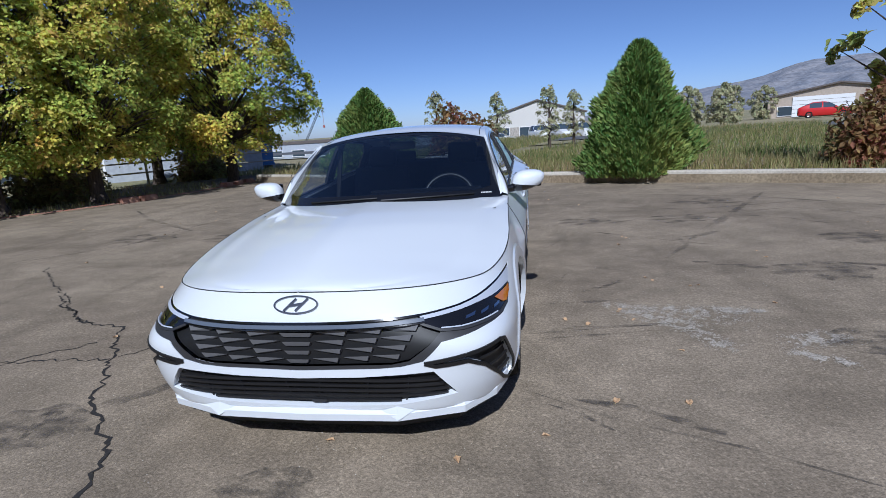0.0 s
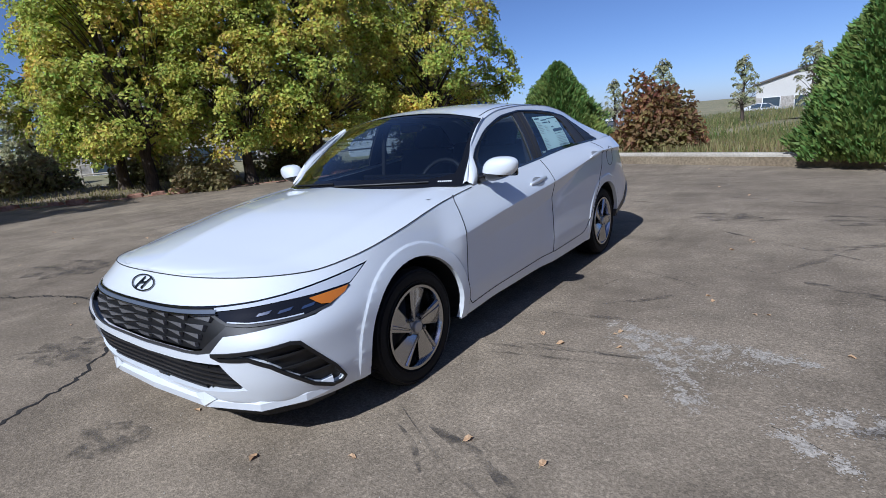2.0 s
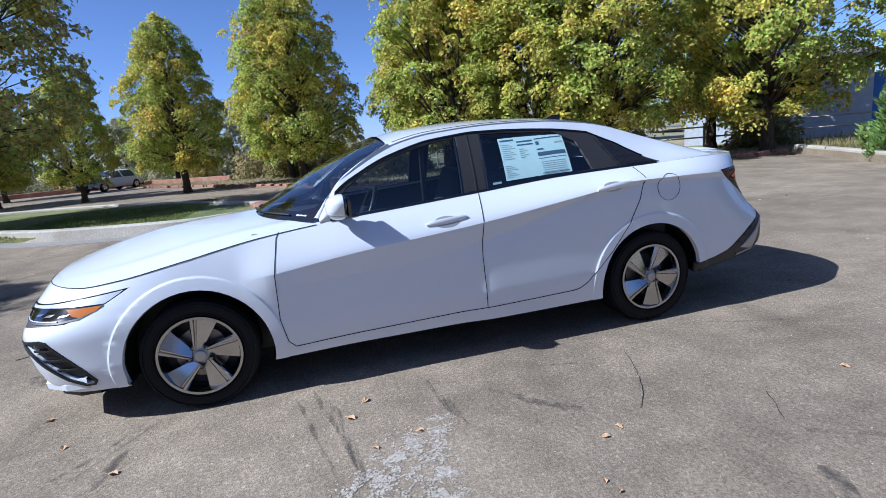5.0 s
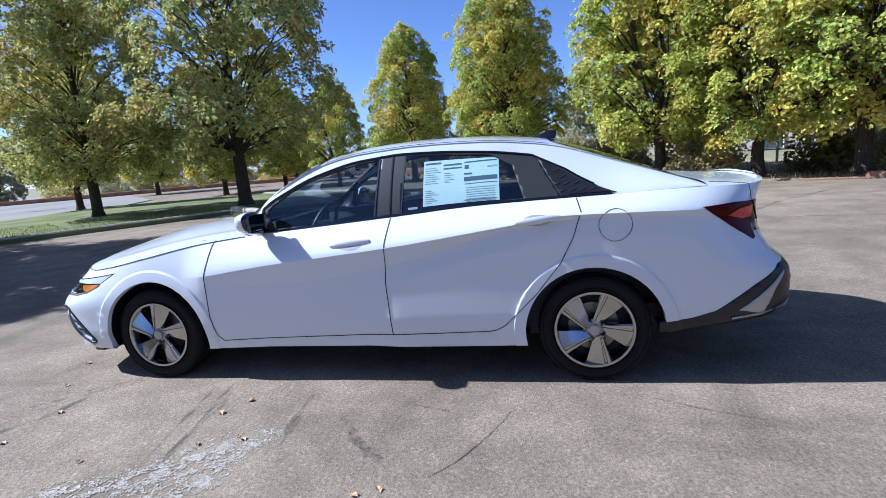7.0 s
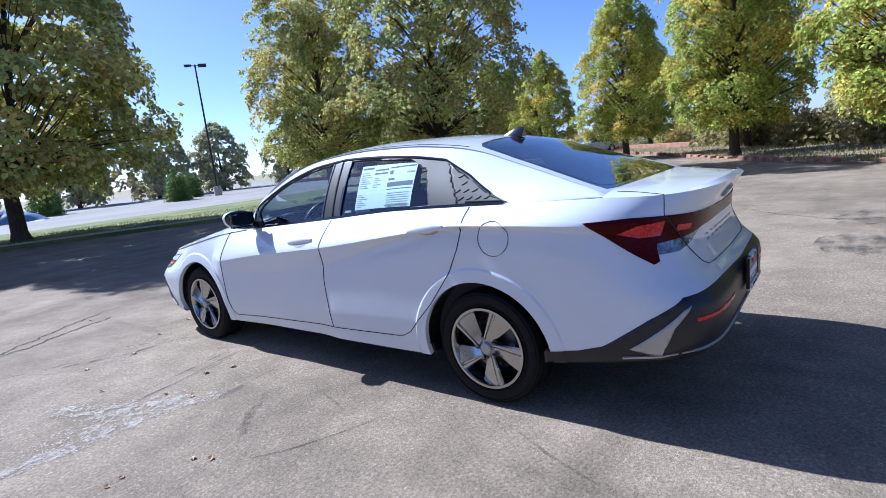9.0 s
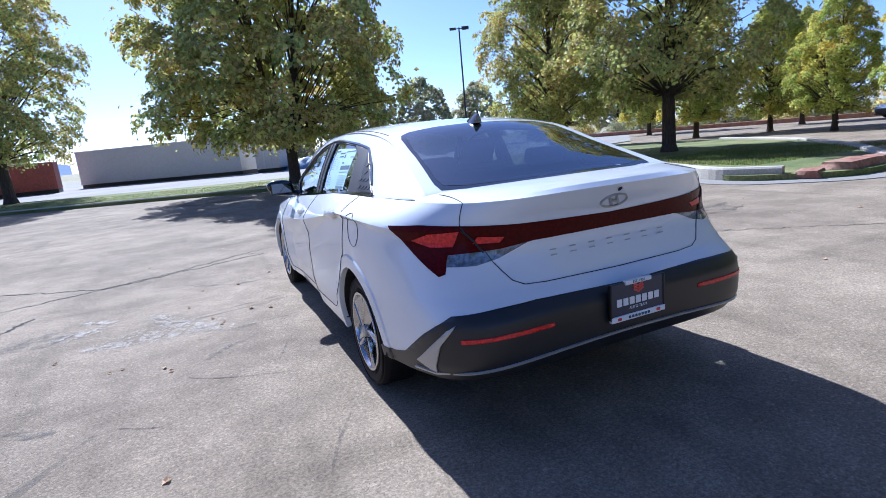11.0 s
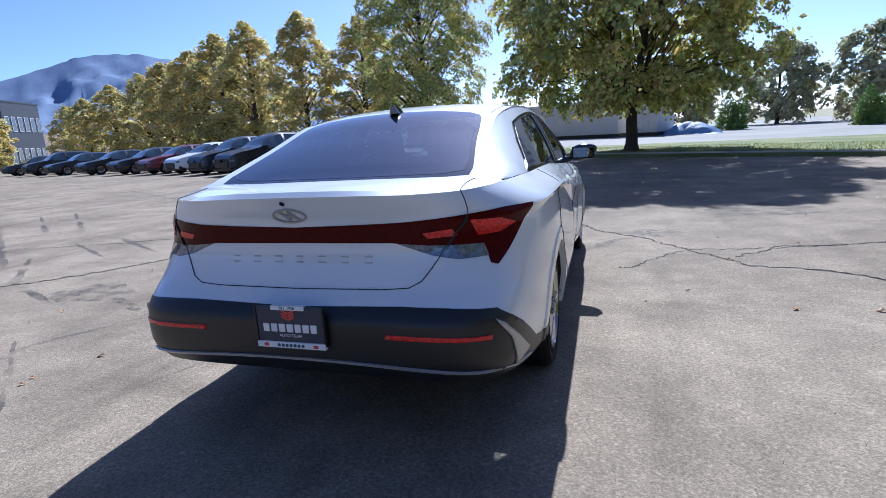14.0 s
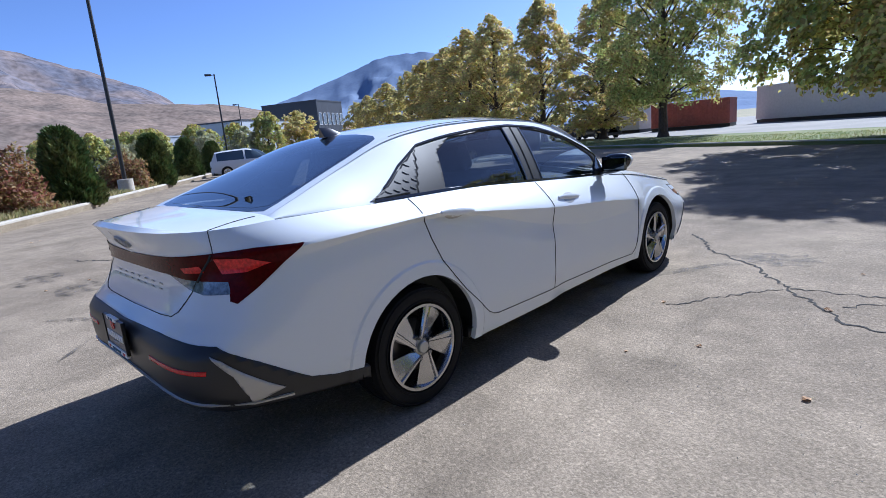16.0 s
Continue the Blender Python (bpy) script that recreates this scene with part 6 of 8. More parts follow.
def along(path, depth, near=0.25):
    """Random places beside a path, on its left."""
    def f(rng, n):
        a = np.array(path)
        seg = np.linalg.norm(np.diff(a, axis=0), axis=1)
        k = rng.choice(len(seg), n, p=seg / seg.sum())
        t = rng.random((n, 1))
        d = (a[k + 1] - a[k]) / seg[k][:, None]
        nrm = np.stack([-d[:, 1], d[:, 0]], 1)
        return a[k] + (a[k + 1] - a[k]) * t + nrm * (near + depth * rng.random((n, 1)) ** 1.3)
    return f


grass_patch("weeds", along(BACK[:8], 3.0), 26000, 0.22, M["straw"], 5, "dry straw-coloured weeds behind the kerb", 0.16)
grass_patch("green_weeds", along(BACK[:8], 7.0), 16000, 0.2, M["grass_blade"], 6, "green weeds at the edge of the field", 0.12)
grass_patch("field_grass", along([(-12, 16), (-3, 14), (9.5, 9.0), (19.5, 2.5), (33, -6)], 42.0, 0.2), 42000, 0.30, M["straw"], 7, "tall dry field grass", -0.05)
grass_patch("field_green", along([(-12, 16), (-3, 14), (9.5, 9.0), (19.5, 2.5)], 36.0, 0.2), 26000, 0.34, M["grass_blade"], 8, "green field grass", -0.05)
grass_patch("lawn_grass", along(FRONT[::-1], 4.5, 0.2), 42000, 0.05, M["grass_blade"], 9, "short mown lawn grass", 0.11)
grass_patch("nose_grass", lambda rng, n: np.stack([rng.uniform(-14.5, -9.2, n), rng.uniform(-7.5, -3.4, n)], 1), 14000, 0.06, M["grass_blade"], 10, "short mown grass at the end of the strip", 0.11)
grass_patch("bed_litter", along(WEST, 7.0, 0.2), 18000, 0.12, M["straw"], 12, "dry litter and weeds under the trees", 0.03)


# mountains
def make_range(name, crest, near, far, mat, seed, label):
    """A mountain range as ground that rises from near to far; crest gives its height over the eye by bearing (degrees)."""
    f = curve(*crest)
    a0, a1 = crest[0][0], crest[-1][0]
    na, nr = 160, 26
    bm = bmesh.new()
    grid = []
    for i in range(na + 1):
        az = a0 + (a1 - a0) * i / na
        top = far * math.tan(radians(f(az)))
        col = []
        for j in range(nr + 1):
            t = j / nr
            r = near + (far - near) * t
            p = Vector((r * math.sin(radians(az)), r * math.cos(radians(az)), 0))
            n1 = noise.fractal(p / 420 + Vector((seed, 0, 0)), 1.0, 2.1, 6)
            ridge = abs(noise.noise(p / 190 + Vector((0, seed, 0))))
            fade = math.sin(math.pi * t) ** 0.8
            z = top * t ** 1.55 + fade * top * (0.16 * n1 - 0.22 * ridge) + (0.02 * top * noise.noise(p / 60) if t > 0.8 else 0)
            col.append(bm.verts.new((p.x, p.y, max(-3, z) - 2 * (j == 0))))
        grid.append(col)
    for a, b in zip(grid, grid[1:]):
        for j in range(nr):
            bm.faces.new((a[j], b[j], b[j + 1], a[j + 1]))
    bmesh.ops.recalc_face_normals(bm, faces=bm.faces)
    tagged(link_mesh(name, bm, mat, smooth=True), label, "mountain", kind="structure")


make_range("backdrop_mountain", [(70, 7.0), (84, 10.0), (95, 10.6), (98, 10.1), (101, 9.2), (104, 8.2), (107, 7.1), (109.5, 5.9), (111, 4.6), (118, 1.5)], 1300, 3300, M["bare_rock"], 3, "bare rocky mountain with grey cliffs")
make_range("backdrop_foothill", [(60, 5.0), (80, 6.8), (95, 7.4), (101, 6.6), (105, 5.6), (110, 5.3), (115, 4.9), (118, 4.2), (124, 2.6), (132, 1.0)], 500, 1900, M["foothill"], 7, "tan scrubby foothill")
# the peak's blue is air haze put into its colour
make_range("backdrop_peak", [(112, 2.5), (119, 4.6), (124, 6.2), (128, 7.6), (131, 8.5), (134, 8.6), (138, 8.0), (142, 7.6), (146, 6.4), (152, 4.6), (160, 2.5), (170, 0.8)], 2200, 4300, M["mountain"], 11, "high mountain with distance haze in its blue-grey colour")
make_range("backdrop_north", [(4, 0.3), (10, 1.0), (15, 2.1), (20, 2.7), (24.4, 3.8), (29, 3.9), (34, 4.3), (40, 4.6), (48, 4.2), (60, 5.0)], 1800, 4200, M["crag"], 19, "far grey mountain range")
# ---- details of the sedan ----


def patch(fn, poly, off, nu=14, nv=10, other=False, both=False, rim=0.0):
    """A small panel with the given outline in parameters, laid on the surface fn."""
    u0, u1 = min(p[0] for p in poly) - 1e-4, max(p[0] for p in poly) + 1e-4
    v0, v1 = min(p[1] for p in poly) - 1e-4, max(p[1] for p in poly) + 1e-4
    us_ = list(np.linspace(u0, u1, nu))
    n = sheet(us_, [list(np.linspace(v0, v1, nv))] * nu, [list(poly)])
    bm = piece(n, 1, fn, off, mirror=both, other=other, rim=rim)
    n.free()
    return bm


def circle(u, v, ru, rv, n=28):
    return [(u + ru * math.cos(2 * math.pi * i / n), v + rv * math.sin(2 * math.pi * i / n)) for i in range(n + 1)]


def along_top(u0, u1, n=60, drop=0.0):
    return [(u, top_edge(u) - drop) for u in np.linspace(u0, u1, n)]


# panel gaps
part("hood_gap", strip_line(along_top(0.002, S_COWL - 0.02, 120, 0.002), 0.0045, 0.0012, hull, both=True), M["gap"], sedan, "dark gap round the hood")
LINES = {
    "front_door_gap": dense(side((-0.875, 0.882), (-0.892, 0.853), (-0.923, 0.678), (-0.93, 0.43), (-0.905, 0.30), (-0.87, 0.262), (0.237, 0.290))),
    "pillar_gap": dense(side((0.262, 0.957), (0.244, 0.833), (0.226, 0.606), (0.237, 0.290))),
    "rear_door_gap": dense(side((0.237, 0.290), (0.80, 0.305), (0.842, 0.313), (0.89, 0.339), (1.068, 0.517), (1.20, 0.68), (1.27, 0.814), (1.312, 0.944), (1.295, 1.006))),
}
for flip in (False, True):
    for nm, pts in LINES.items():
        part(nm, strip_line(pts, 0.0042, 0.0010, hull, other=flip), M["gap"], sedan)
    lid = dense(rear((0.655, 0.905), (0.575, 0.815), (0.555, 0.775), (0.50, 0.70), (0.455, 0.678), (0.36, 0.672), (0.001, 0.668)), 0.03)
    part("boot_gap", strip_line(lid, 0.0032, 0.0012, hull, other=flip), M["gap"], sedan)
    u_lid = s_of(0.66, 2.20, 1.0)
    top = [(S_DECK + 0.02 + (u_lid - S_DECK - 0.02) * i / 16, 0.13 - 0.13 * (i / 16) ** 2) for i in range(17)]
    part("boot_gap", strip_line(top, 0.0028, 0.0008, deck_at, other=flip), M["gap"], sedan)
    drop = [(u_lid + (s_of(0.70, 2.24, 0.925) - u_lid) * i / 8, top_edge(u_lid) + (0.925 - top_edge(u_lid)) * i / 8) for i in range(9)]
    part("boot_gap", strip_line(drop, 0.0028, 0.0006, hull, other=flip), M["gap"], sedan)
    part("roof_joint", strip_line([(y, 0.07) for y in np.linspace(-0.18, 1.16, 40)], 0.006, 0.0006, roof_at, other=flip), M["gap"], sedan)
    part("belt_moulding", strip_line([(y, cabin_q(y, ZTOP(y) + 0.006)) for y in np.linspace(-0.58, 1.48, 60)], 0.014, 0.006, cabin_side, other=flip), M["gloss_black"], sedan)
    part("drip_moulding", strip_line([p for p in dense(LIGHT[:11], 0.03)], 0.012, 0.006, cabin_side, other=flip), M["gloss_black"], sedan)
    for y0, z0, y1, z1 in ((0.185, 1.288, 0.165, 0.965), (0.325, 0.975, 0.345, 1.296), (0.255, 0.968, 0.265, 1.298)):
        part("window_channel", strip_line([(y0 + (y1 - y0) * k / 8, cabin_q(y0 + (y1 - y0) * k / 8, z0 + (z1 - z0) * k / 8)) for k in range(9)], 0.009, 0.005, cabin_side, other=flip), M["dark_chrome"] if y0 != 0.255 else M["gap"], sedan)
    # the raised marks on the quarter panel
    for r in range(4):
        for c in range(5):
            y, z = 1.16 + 0.052 * c + 0.022 * (r % 2), 1.04 + 0.036 * r
            q = cabin_q(y, z)
            if inside((y, q), QUARTER) and inside((y + 0.03, cabin_q(y + 0.03, z + 0.012)), QUARTER):
                part("quarter_mark", strip_line([(y, q), (y + 0.015, cabin_q(y + 0.015, z + 0.004)), (y + 0.030, cabin_q(y + 0.03, z + 0.014))], 0.005, 0.0075, cabin_side, other=flip), M["grey_trim"], sedan)
part("fuel_door_gap", strip_line(circle(s_of(0.85, 1.476, 0.865), 0.866, 0.083 / 1.42, 0.082, 40), 0.0025, 0.0008, hull), M["grey_trim"], sedan, "round fuel flap")

# nose: light strip, grille blades, bars, intakes
part("light_strip", strip_line(front(*[(x, 0.604 + 0.045 * x * x) for x in np.linspace(0.0, 0.53, 30)]), 0.018, 0.004, hull, both=True), M["drl"], sedan, "silvery light strip over the grille")
part("strip_edge", strip_line(front(*[(x, 0.619 + 0.05 * x * x) for x in np.linspace(0.0, 0.52, 30)]), 0.010, 0.005, hull, both=True), M["gloss_black"], sedan)
part("strip_edge", strip_line(front(*[(x, 0.592 + 0.05 * x * x) for x in np.linspace(0.0, 0.54, 30)]), 0.005, 0.006, hull, both=True), M["gloss_black"], sedan)
blade_mat = material("grille_blade", (0.13, 0.13, 0.138), 0.4, spec=0.5)
GRILLE_XZ = [(-1.0, 0.590), (0.36, 0.598), (0.545, 0.612), (0.60, 0.576), (0.555, 0.528), (0.47, 0.464), (0.40, 0.450), (-1.0, 0.436)]
for r in range(4):
    z1 = 0.584 - 0.0375 * r
    half, wide = 0.074 - 0.007 * r, 0.146 - 0.006 * r
    for c in range(5):
        x0 = -half if c == 0 else half + wide * (c - 1)
        x1 = half if c == 0 else x0 + wide
        rise = 0.030 * max(0, c - 0.5) / 4
        quad = [(x0 + 0.010, z1 + rise - 0.004, -0.012), (x1 - 0.002, z1 + rise + 0.004, -0.002), (x1 - 0.012, z1 - 0.020 + rise, -0.010), (x0 + 0.046, z1 - 0.017 + rise, -0.022)]
        if c == 0:
            quad = [(x0 + 0.004, z1 - 0.002, -0.004), (x1 - 0.004, z1 - 0.002, -0.004), (x1 - 0.016, z1 - 0.022, -0.014), (x0 + 0.016, z1 - 0.022, -0.014)]
        if c and not (inside((quad[1][0] - 0.03, quad[1][1] - 0.006), GRILLE_XZ) and inside((quad[2][0] - 0.01, quad[2][1]), GRILLE_XZ)):
            continue
        for sg in (1, -1) if c else (1,):
            bm = bmesh.new()
            face = []
            for x, z, off in quad:
                p = proud(hull, *front((abs(x), z))[0], off)
                face.append(Vector((sg * math.copysign(p.x, x), p.y, p.z)))
            fr = [bm.verts.new(p) for p in face]
            bk = [bm.verts.new(p + Vector((0, 0.016, -0.008))) for p in face]
            bm.faces.new(fr)
            for i in range(4):
                bm.faces.new((fr[i], fr[(i + 1) % 4], bk[(i + 1) % 4], bk[i]))
            bmesh.ops.recalc_face_normals(bm, faces=bm.faces)
            part("grille_blade", bm, blade_mat, sedan)
for k, z in enumerate((0.278, 0.300, 0.324, 0.348, 0.372)):
    part("intake_bar", strip_line(front(*[(x, z) for x in np.linspace(0.0, float(np.interp(z, (0.270, 0.302, 0.416), (0.36, 0.645, 0.565))) - 0.012, 24)]), 0.011, -0.016, hull, both=True, thick=0.004), M["satin_black"], sedan)
for x in (0.06, 0.27, 0.44):
    for flip in (False, True):
        part("intake_upright", strip_line(front(*[(x + 0.02 * k / 5, 0.270 + 0.118 * k / 5) for k in range(6)]), 0.006, -0.022, hull, other=flip), M["satin_black"], sedan)
CHIN = [tuple(hull(*front((x, 0.215))[0])[:2]) for x in (0.0, 0.40, 0.66, 0.78, 0.825)]
RISE = [0.0, 0.0, 0.004, 0.016, 0.03]
bm = bmesh.new()
rings = []
for sg, seq in ((-1, range(4, 0, -1)), (1, range(0, 5))):
    for i in seq:
        x, y = CHIN[i]
        a, b = Vector(CHIN[max(i - 1, 0)]), Vector(CHIN[min(i + 1, 4)])
        d = (b - a).normalized() if i else Vector((1, 0))
        nx, ny = d.y * -1, d.x
        lift = RISE[i]
        sec = [(0.03, 0.258), (-0.012, 0.246), (-0.034 + 0.005 * i, 0.224), (-0.030 + 0.005 * i, 0.192), (0.020, 0.174), (0.10, 0.174)]
        rings.append([bm.verts.new((sg * (x + nx * o), y + ny * o, z + lift)) for o, z in sec])
for p, q in zip(rings, rings[1:]):
    for i in range(5):
        bm.faces.new((p[i], p[i + 1], q[i + 1], q[i]))
bmesh.ops.recalc_face_normals(bm, faces=bm.faces)
part("splitter", bm, M["paint"], sedan, "flat white faceted lip under the intake")
bm = bmesh.new()
rings = []
for sg, seq in ((-1, range(4, 0, -1)), (1, range(0, 5))):
    for i in seq:
        x, y = CHIN[i]
        rings.append([bm.verts.new((sg * x * (1 - o), y + o * 0.9, z + RISE[i])) for o, z in ((0.03, 0.168), (0.035, 0.140), (0.10, 0.135), (0.10, 0.17))])
for p, q in zip(rings, rings[1:]):
    for i in range(3):
        bm.faces.new((p[i], p[i + 1], q[i + 1], q[i]))
bmesh.ops.recalc_face_normals(bm, faces=bm.faces)
part("lip_edge", bm, M["black"], sedan, "black edge under the lip")
part("tow_cover", patch(hull, front((0.035, 0.268), (0.10, 0.268), (0.10, 0.282), (0.035, 0.282)), -0.008, 6, 4), M["grey_trim"], sedan)
for sg in (1, -1):
    bm = bmesh.new()
    p = [proud(hull, *front((x, z))[0], o) for x, z, o in ((0.335, 0.240, 0.004), (0.470, 0.240, 0.004), (0.40, 0.258, 0.0), (0.40, 0.172, 0.012), (0.40, 0.222, 0.036))]
    vs = [bm.verts.new((sg * q.x, q.y, q.z)) for q in p]
    for t in ((0, 4, 2), (4, 1, 2), (0, 3, 4), (3, 1, 4)):
        bm.faces.new([vs[i] for i in t])
    bmesh.ops.recalc_face_normals(bm, faces=bm.faces)
    part("chin_wedge", bm, M["paint"], sedan)
for flip in (False, True):
    edge = FOG + FOG[:1]
    part("fog_trim", strip_line(dense(edge, 0.02), 0.016, 0.001, hull, other=flip, thick=0.004), M["black"], sedan)
    for k in range(3):
        a, b = (0.745 + 0.026 * k, -2.14 + 0.04 * k, 0.425 - 0.052 * k), (0.842 + 0.006 * k, -2.0 + 0.045 * k, 0.442 - 0.058 * k)
        pts = on_hull(*[tuple(a[i] + (b[i] - a[i]) * j / 6 for i in range(3)) for j in range(7)])
        part("fog_fin", strip_line(pts, 0.011, -0.018, hull, other=flip, thick=0.004), M["satin_black"], sedan)
    drl = on_hull((0.515, -2.185, 0.629), (0.66, -2.08, 0.641), (0.73, -2.0, 0.651), (0.80, -1.835, 0.672), (0.838, -1.650, 0.698), (0.842, -1.70, 0.668), (0.843, -1.745, 0.645), (0.80, -1.90, 0.637), (0.73, -2.02, 0.634), (0.66, -2.09, 0.628), (0.52, -2.185, 0.617))
    part("running_light", patch(hull, drl, 0.002, 34, 22, other=flip), M["guide"], sedan, "pale running light", smooth=True)
    amb = on_hull((0.79, -1.93, 0.626), (0.842, -1.757, 0.637), (0.848, -1.785, 0.615), (0.84, -1.865, 0.590), (0.825, -1.90, 0.596))
    part("side_marker", patch(hull, amb, 0.003, 16, 12, other=flip), M["amber"], sedan, "orange marker lens", smooth=True)
    for x, y in ((0.70, -2.09), (0.755, -2.03), (0.80, -1.95)):
        s0, z0 = s_of(x, y, 0.598), 0.598
        part("projector", patch(hull, [(s0 - 0.016, z0 - 0.004), (s0 - 0.010, z0 + 0.006), (s0 + 0.022, z0 + 0.012), (s0 + 0.014, z0 + 0.001)], 0.001, 8, 8, other=flip), M["chrome"], sedan, smooth=True)
    low = on_hull((0.60, -2.19, 0.582), (0.68, -2.15, 0.576), (0.75, -2.08, 0.577), (0.81, -1.98, 0.579))
    part("lower_guide", strip_line(dense(low, 0.01), 0.006, 0.0015, hull, other=flip), M["guide"], sedan, "thin pale light guide")
    part("lamp_lip", strip_line(dense(HEAD[5:11], 0.02), 0.012, 0.001, hull, other=flip), M["grey_trim"], sedan)


def make_badge(fn, u, v, ru, rv, off, mat, parent):
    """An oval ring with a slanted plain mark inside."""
    bm = strip_line(circle(u, v, ru, rv, 44), 0.007, off, fn, thick=0.004)
    part("badge_ring", bm, mat, parent, "oval metal badge")
    for k in (-1, 1):
        pts = [(u + ru * (k * 0.27 + 0.26 * (j / 4 - 0.5) * 2), v + rv * (-0.72 + 1.44 * j / 4)) for j in range(5)]
        part("badge_mark", strip_line(pts, 0.011, off, fn, thick=0.003), mat, parent)
    part("badge_mark", strip_line([(u - ru * 0.28, v - rv * 0.12), (u, v), (u + ru * 0.28, v + rv * 0.12)], 0.012, off, fn, thick=0.003), mat, parent)


def nose_flat(x, z):
    p = hull(front((abs(x), z))[0][0] if abs(x) > 1e-4 else 0.0, z)
    return Vector((x, p.y, z))


def tail_flat(x, z):
    p = hull(rear((abs(x), z))[0][0] if abs(x) > 1e-4 else 3.0, z)
    return Vector((x, p.y, z))


make_badge(nose_flat, 0.0, 0.686, 0.094, 0.030, 0.004, M["dark_chrome"], sedan)
make_badge(tail_flat, 0.0, 0.950, 0.068, 0.027, 0.004, M["silver"], sedan)
part("rear_camera", patch(tail_flat, circle(0.0, 1.000, 0.010, 0.009, 14)[:-1], 0.004, 8, 8), M["gloss_black"], sedan)
for k in range(7):                                        # the seven chrome letters stand as plain marks
    x = 0.29 - 0.097 * k
    for z in (0.762, 0.784):
        part("lettering", strip_line([(x - 0.016, z), (x + 0.016, z)], 0.005, 0.003, tail_flat, thick=0.002), M["silver"], sedan)

# tail: lamps, reflectors, accents, plate
for flip in (False, True):
    lamp = on_hull((0.70, 2.235, 0.905), (0.775, 2.12, 0.898), (0.80, 2.03, 0.870), (0.765, 2.12, 0.845), (0.71, 2.20, 0.845))
    part("stop_lamp", patch(hull, lamp, 0.006, 14, 12, other=flip), M["bright_red"], sedan, "brighter red lamp field", smooth=True)
    part("stop_lamp", patch(hull, rear((0.50, 0.868), (0.60, 0.878), (0.62, 0.852), (0.52, 0.848)), 0.006, 10, 8, other=flip), M["bright_red"], sedan, "brighter red lamp field", smooth=True)
    part("lamp_divider", strip_line(dense(rear((0.652, 0.92), (0.585, 0.815)), 0.02), 0.008, 0.006, hull, other=flip), M["gap"], sedan)
    refl = rear((0.385, 0.514), (0.755, 0.508), (0.757, 0.524), (0.39, 0.532))
    part("reflector", patch(hull, refl, 0.005, 16, 6, other=flip, rim=0.004), M["bright_red"], sedan, "red reflector strip", smooth=True)
    acc = on_hull((0.748, 2.287, 0.576), (0.775, 2.262, 0.555), (0.846, 2.078, 0.388), (0.802, 2.19, 0.362), (0.806, 2.20, 0.40), (0.795, 2.237, 0.49))
    part("bumper_accent", patch(hull, acc, 0.008, 18, 18, other=flip, rim=0.006), M["silver"], sedan, "silver bumper accent", smooth=True)
part("bumper_line", strip_line(rear(*[(x, 0.418 - 0.03 * (x / 0.74) ** 2) for x in np.linspace(0.001, 0.74, 40)]) + on_hull((0.80, 2.18, 0.362), (0.835, 2.04, 0.345)), 0.010, 0.007, hull, both=True, thick=0.004), M["silver"], sedan, "thin silver line along the bumper")
plate = part("plate_holder", bmesh.new(), M["navy"], sedan, "navy dealer plate with white frame")


def plate_box(name, x0, x1, z0, z1, depth, mat):
    bm = bmesh.new()
    add_box(bm, x0, x1, 2.412, 2.424 + depth, z0, z1, 0.003)
    return part(name, bm, mat, plate)


plate_box("plate", -0.155, 0.125, 0.478, 0.628, 0.0, M["navy"])
plate_box("frame_bar", -0.160, 0.130, 0.468, 0.492, 0.006, M["plate_white"])
plate_box("frame_bar", -0.085, 0.055, 0.616, 0.634, 0.006, M["plate_white"])
plate_box("frame_side", -0.162, -0.153, 0.478, 0.628, 0.004, M["black"])
plate_box("frame_side", 0.123, 0.132, 0.478, 0.628, 0.004, M["black"])
for z in (0.585, 0.597, 0.609):
    bm = bmesh.new()
    for sg in (1, -1):
        add_box(bm, 0, 0.030, 2.425, 2.428, -0.004, 0.004, m=pose(-0.015, 0, z - 0.006, 0, -28 * sg, 0) @ Matrix.Diagonal((sg, 1, 1, 1)))
    bmesh.ops.recalc_face_normals(bm, faces=bm.faces)
    part("plate_mark", bm, M["plate_red"], plate, "red chevron mark")
for k in range(7):
    plate_box("plate_letter", 0.098 - 0.0335 * k - 0.026, 0.098 - 0.0335 * k, 0.530, 0.562, 0.003, M["plate_white"])


def plate_text(words, x, z, size, depth, mat):
    """Raised printed words on the plate, readable from behind the car."""
    cu = bpy.data.curves.new("words", "FONT")
    cu.body, cu.size, cu.align_x, cu.align_y, cu.extrude = words, size, "CENTER", "CENTER", 0.0006
    ob = bpy.data.objects.new("words", cu)
    me = bpy.data.meshes.new_from_object(ob)
    bpy.data.objects.remove(ob)
    me.transform(pose(x, 2.4245 + depth, z, 90, 0, 180))
    link_data("plate_words", me, mat, plate)


plate_text("AUTO TEAM", -0.015, 0.516, 0.017, 0.0, M["plate_white"])
plate_text("EST. 1926", -0.015, 0.625, 0.016, 0.0062, M["ink"])
for k in range(7):
    plate_box("frame_letter", 0.042 - 0.017 * k - 0.012, 0.042 - 0.017 * k, 0.474, 0.486, 0.009, M["ink"])
for x in (0.09, -0.12):
    plate_box("frame_mark", x - 0.010, x + 0.010, 0.474, 0.486, 0.009, M["plate_red"])
bm = bmesh.new()
add_box(bm, -0.56, 0.56, 1.95, 2.22, 0.30, 0.37, 0.02)
part("diffuser", bm, M["black"], sedan, "black under-bumper panel")

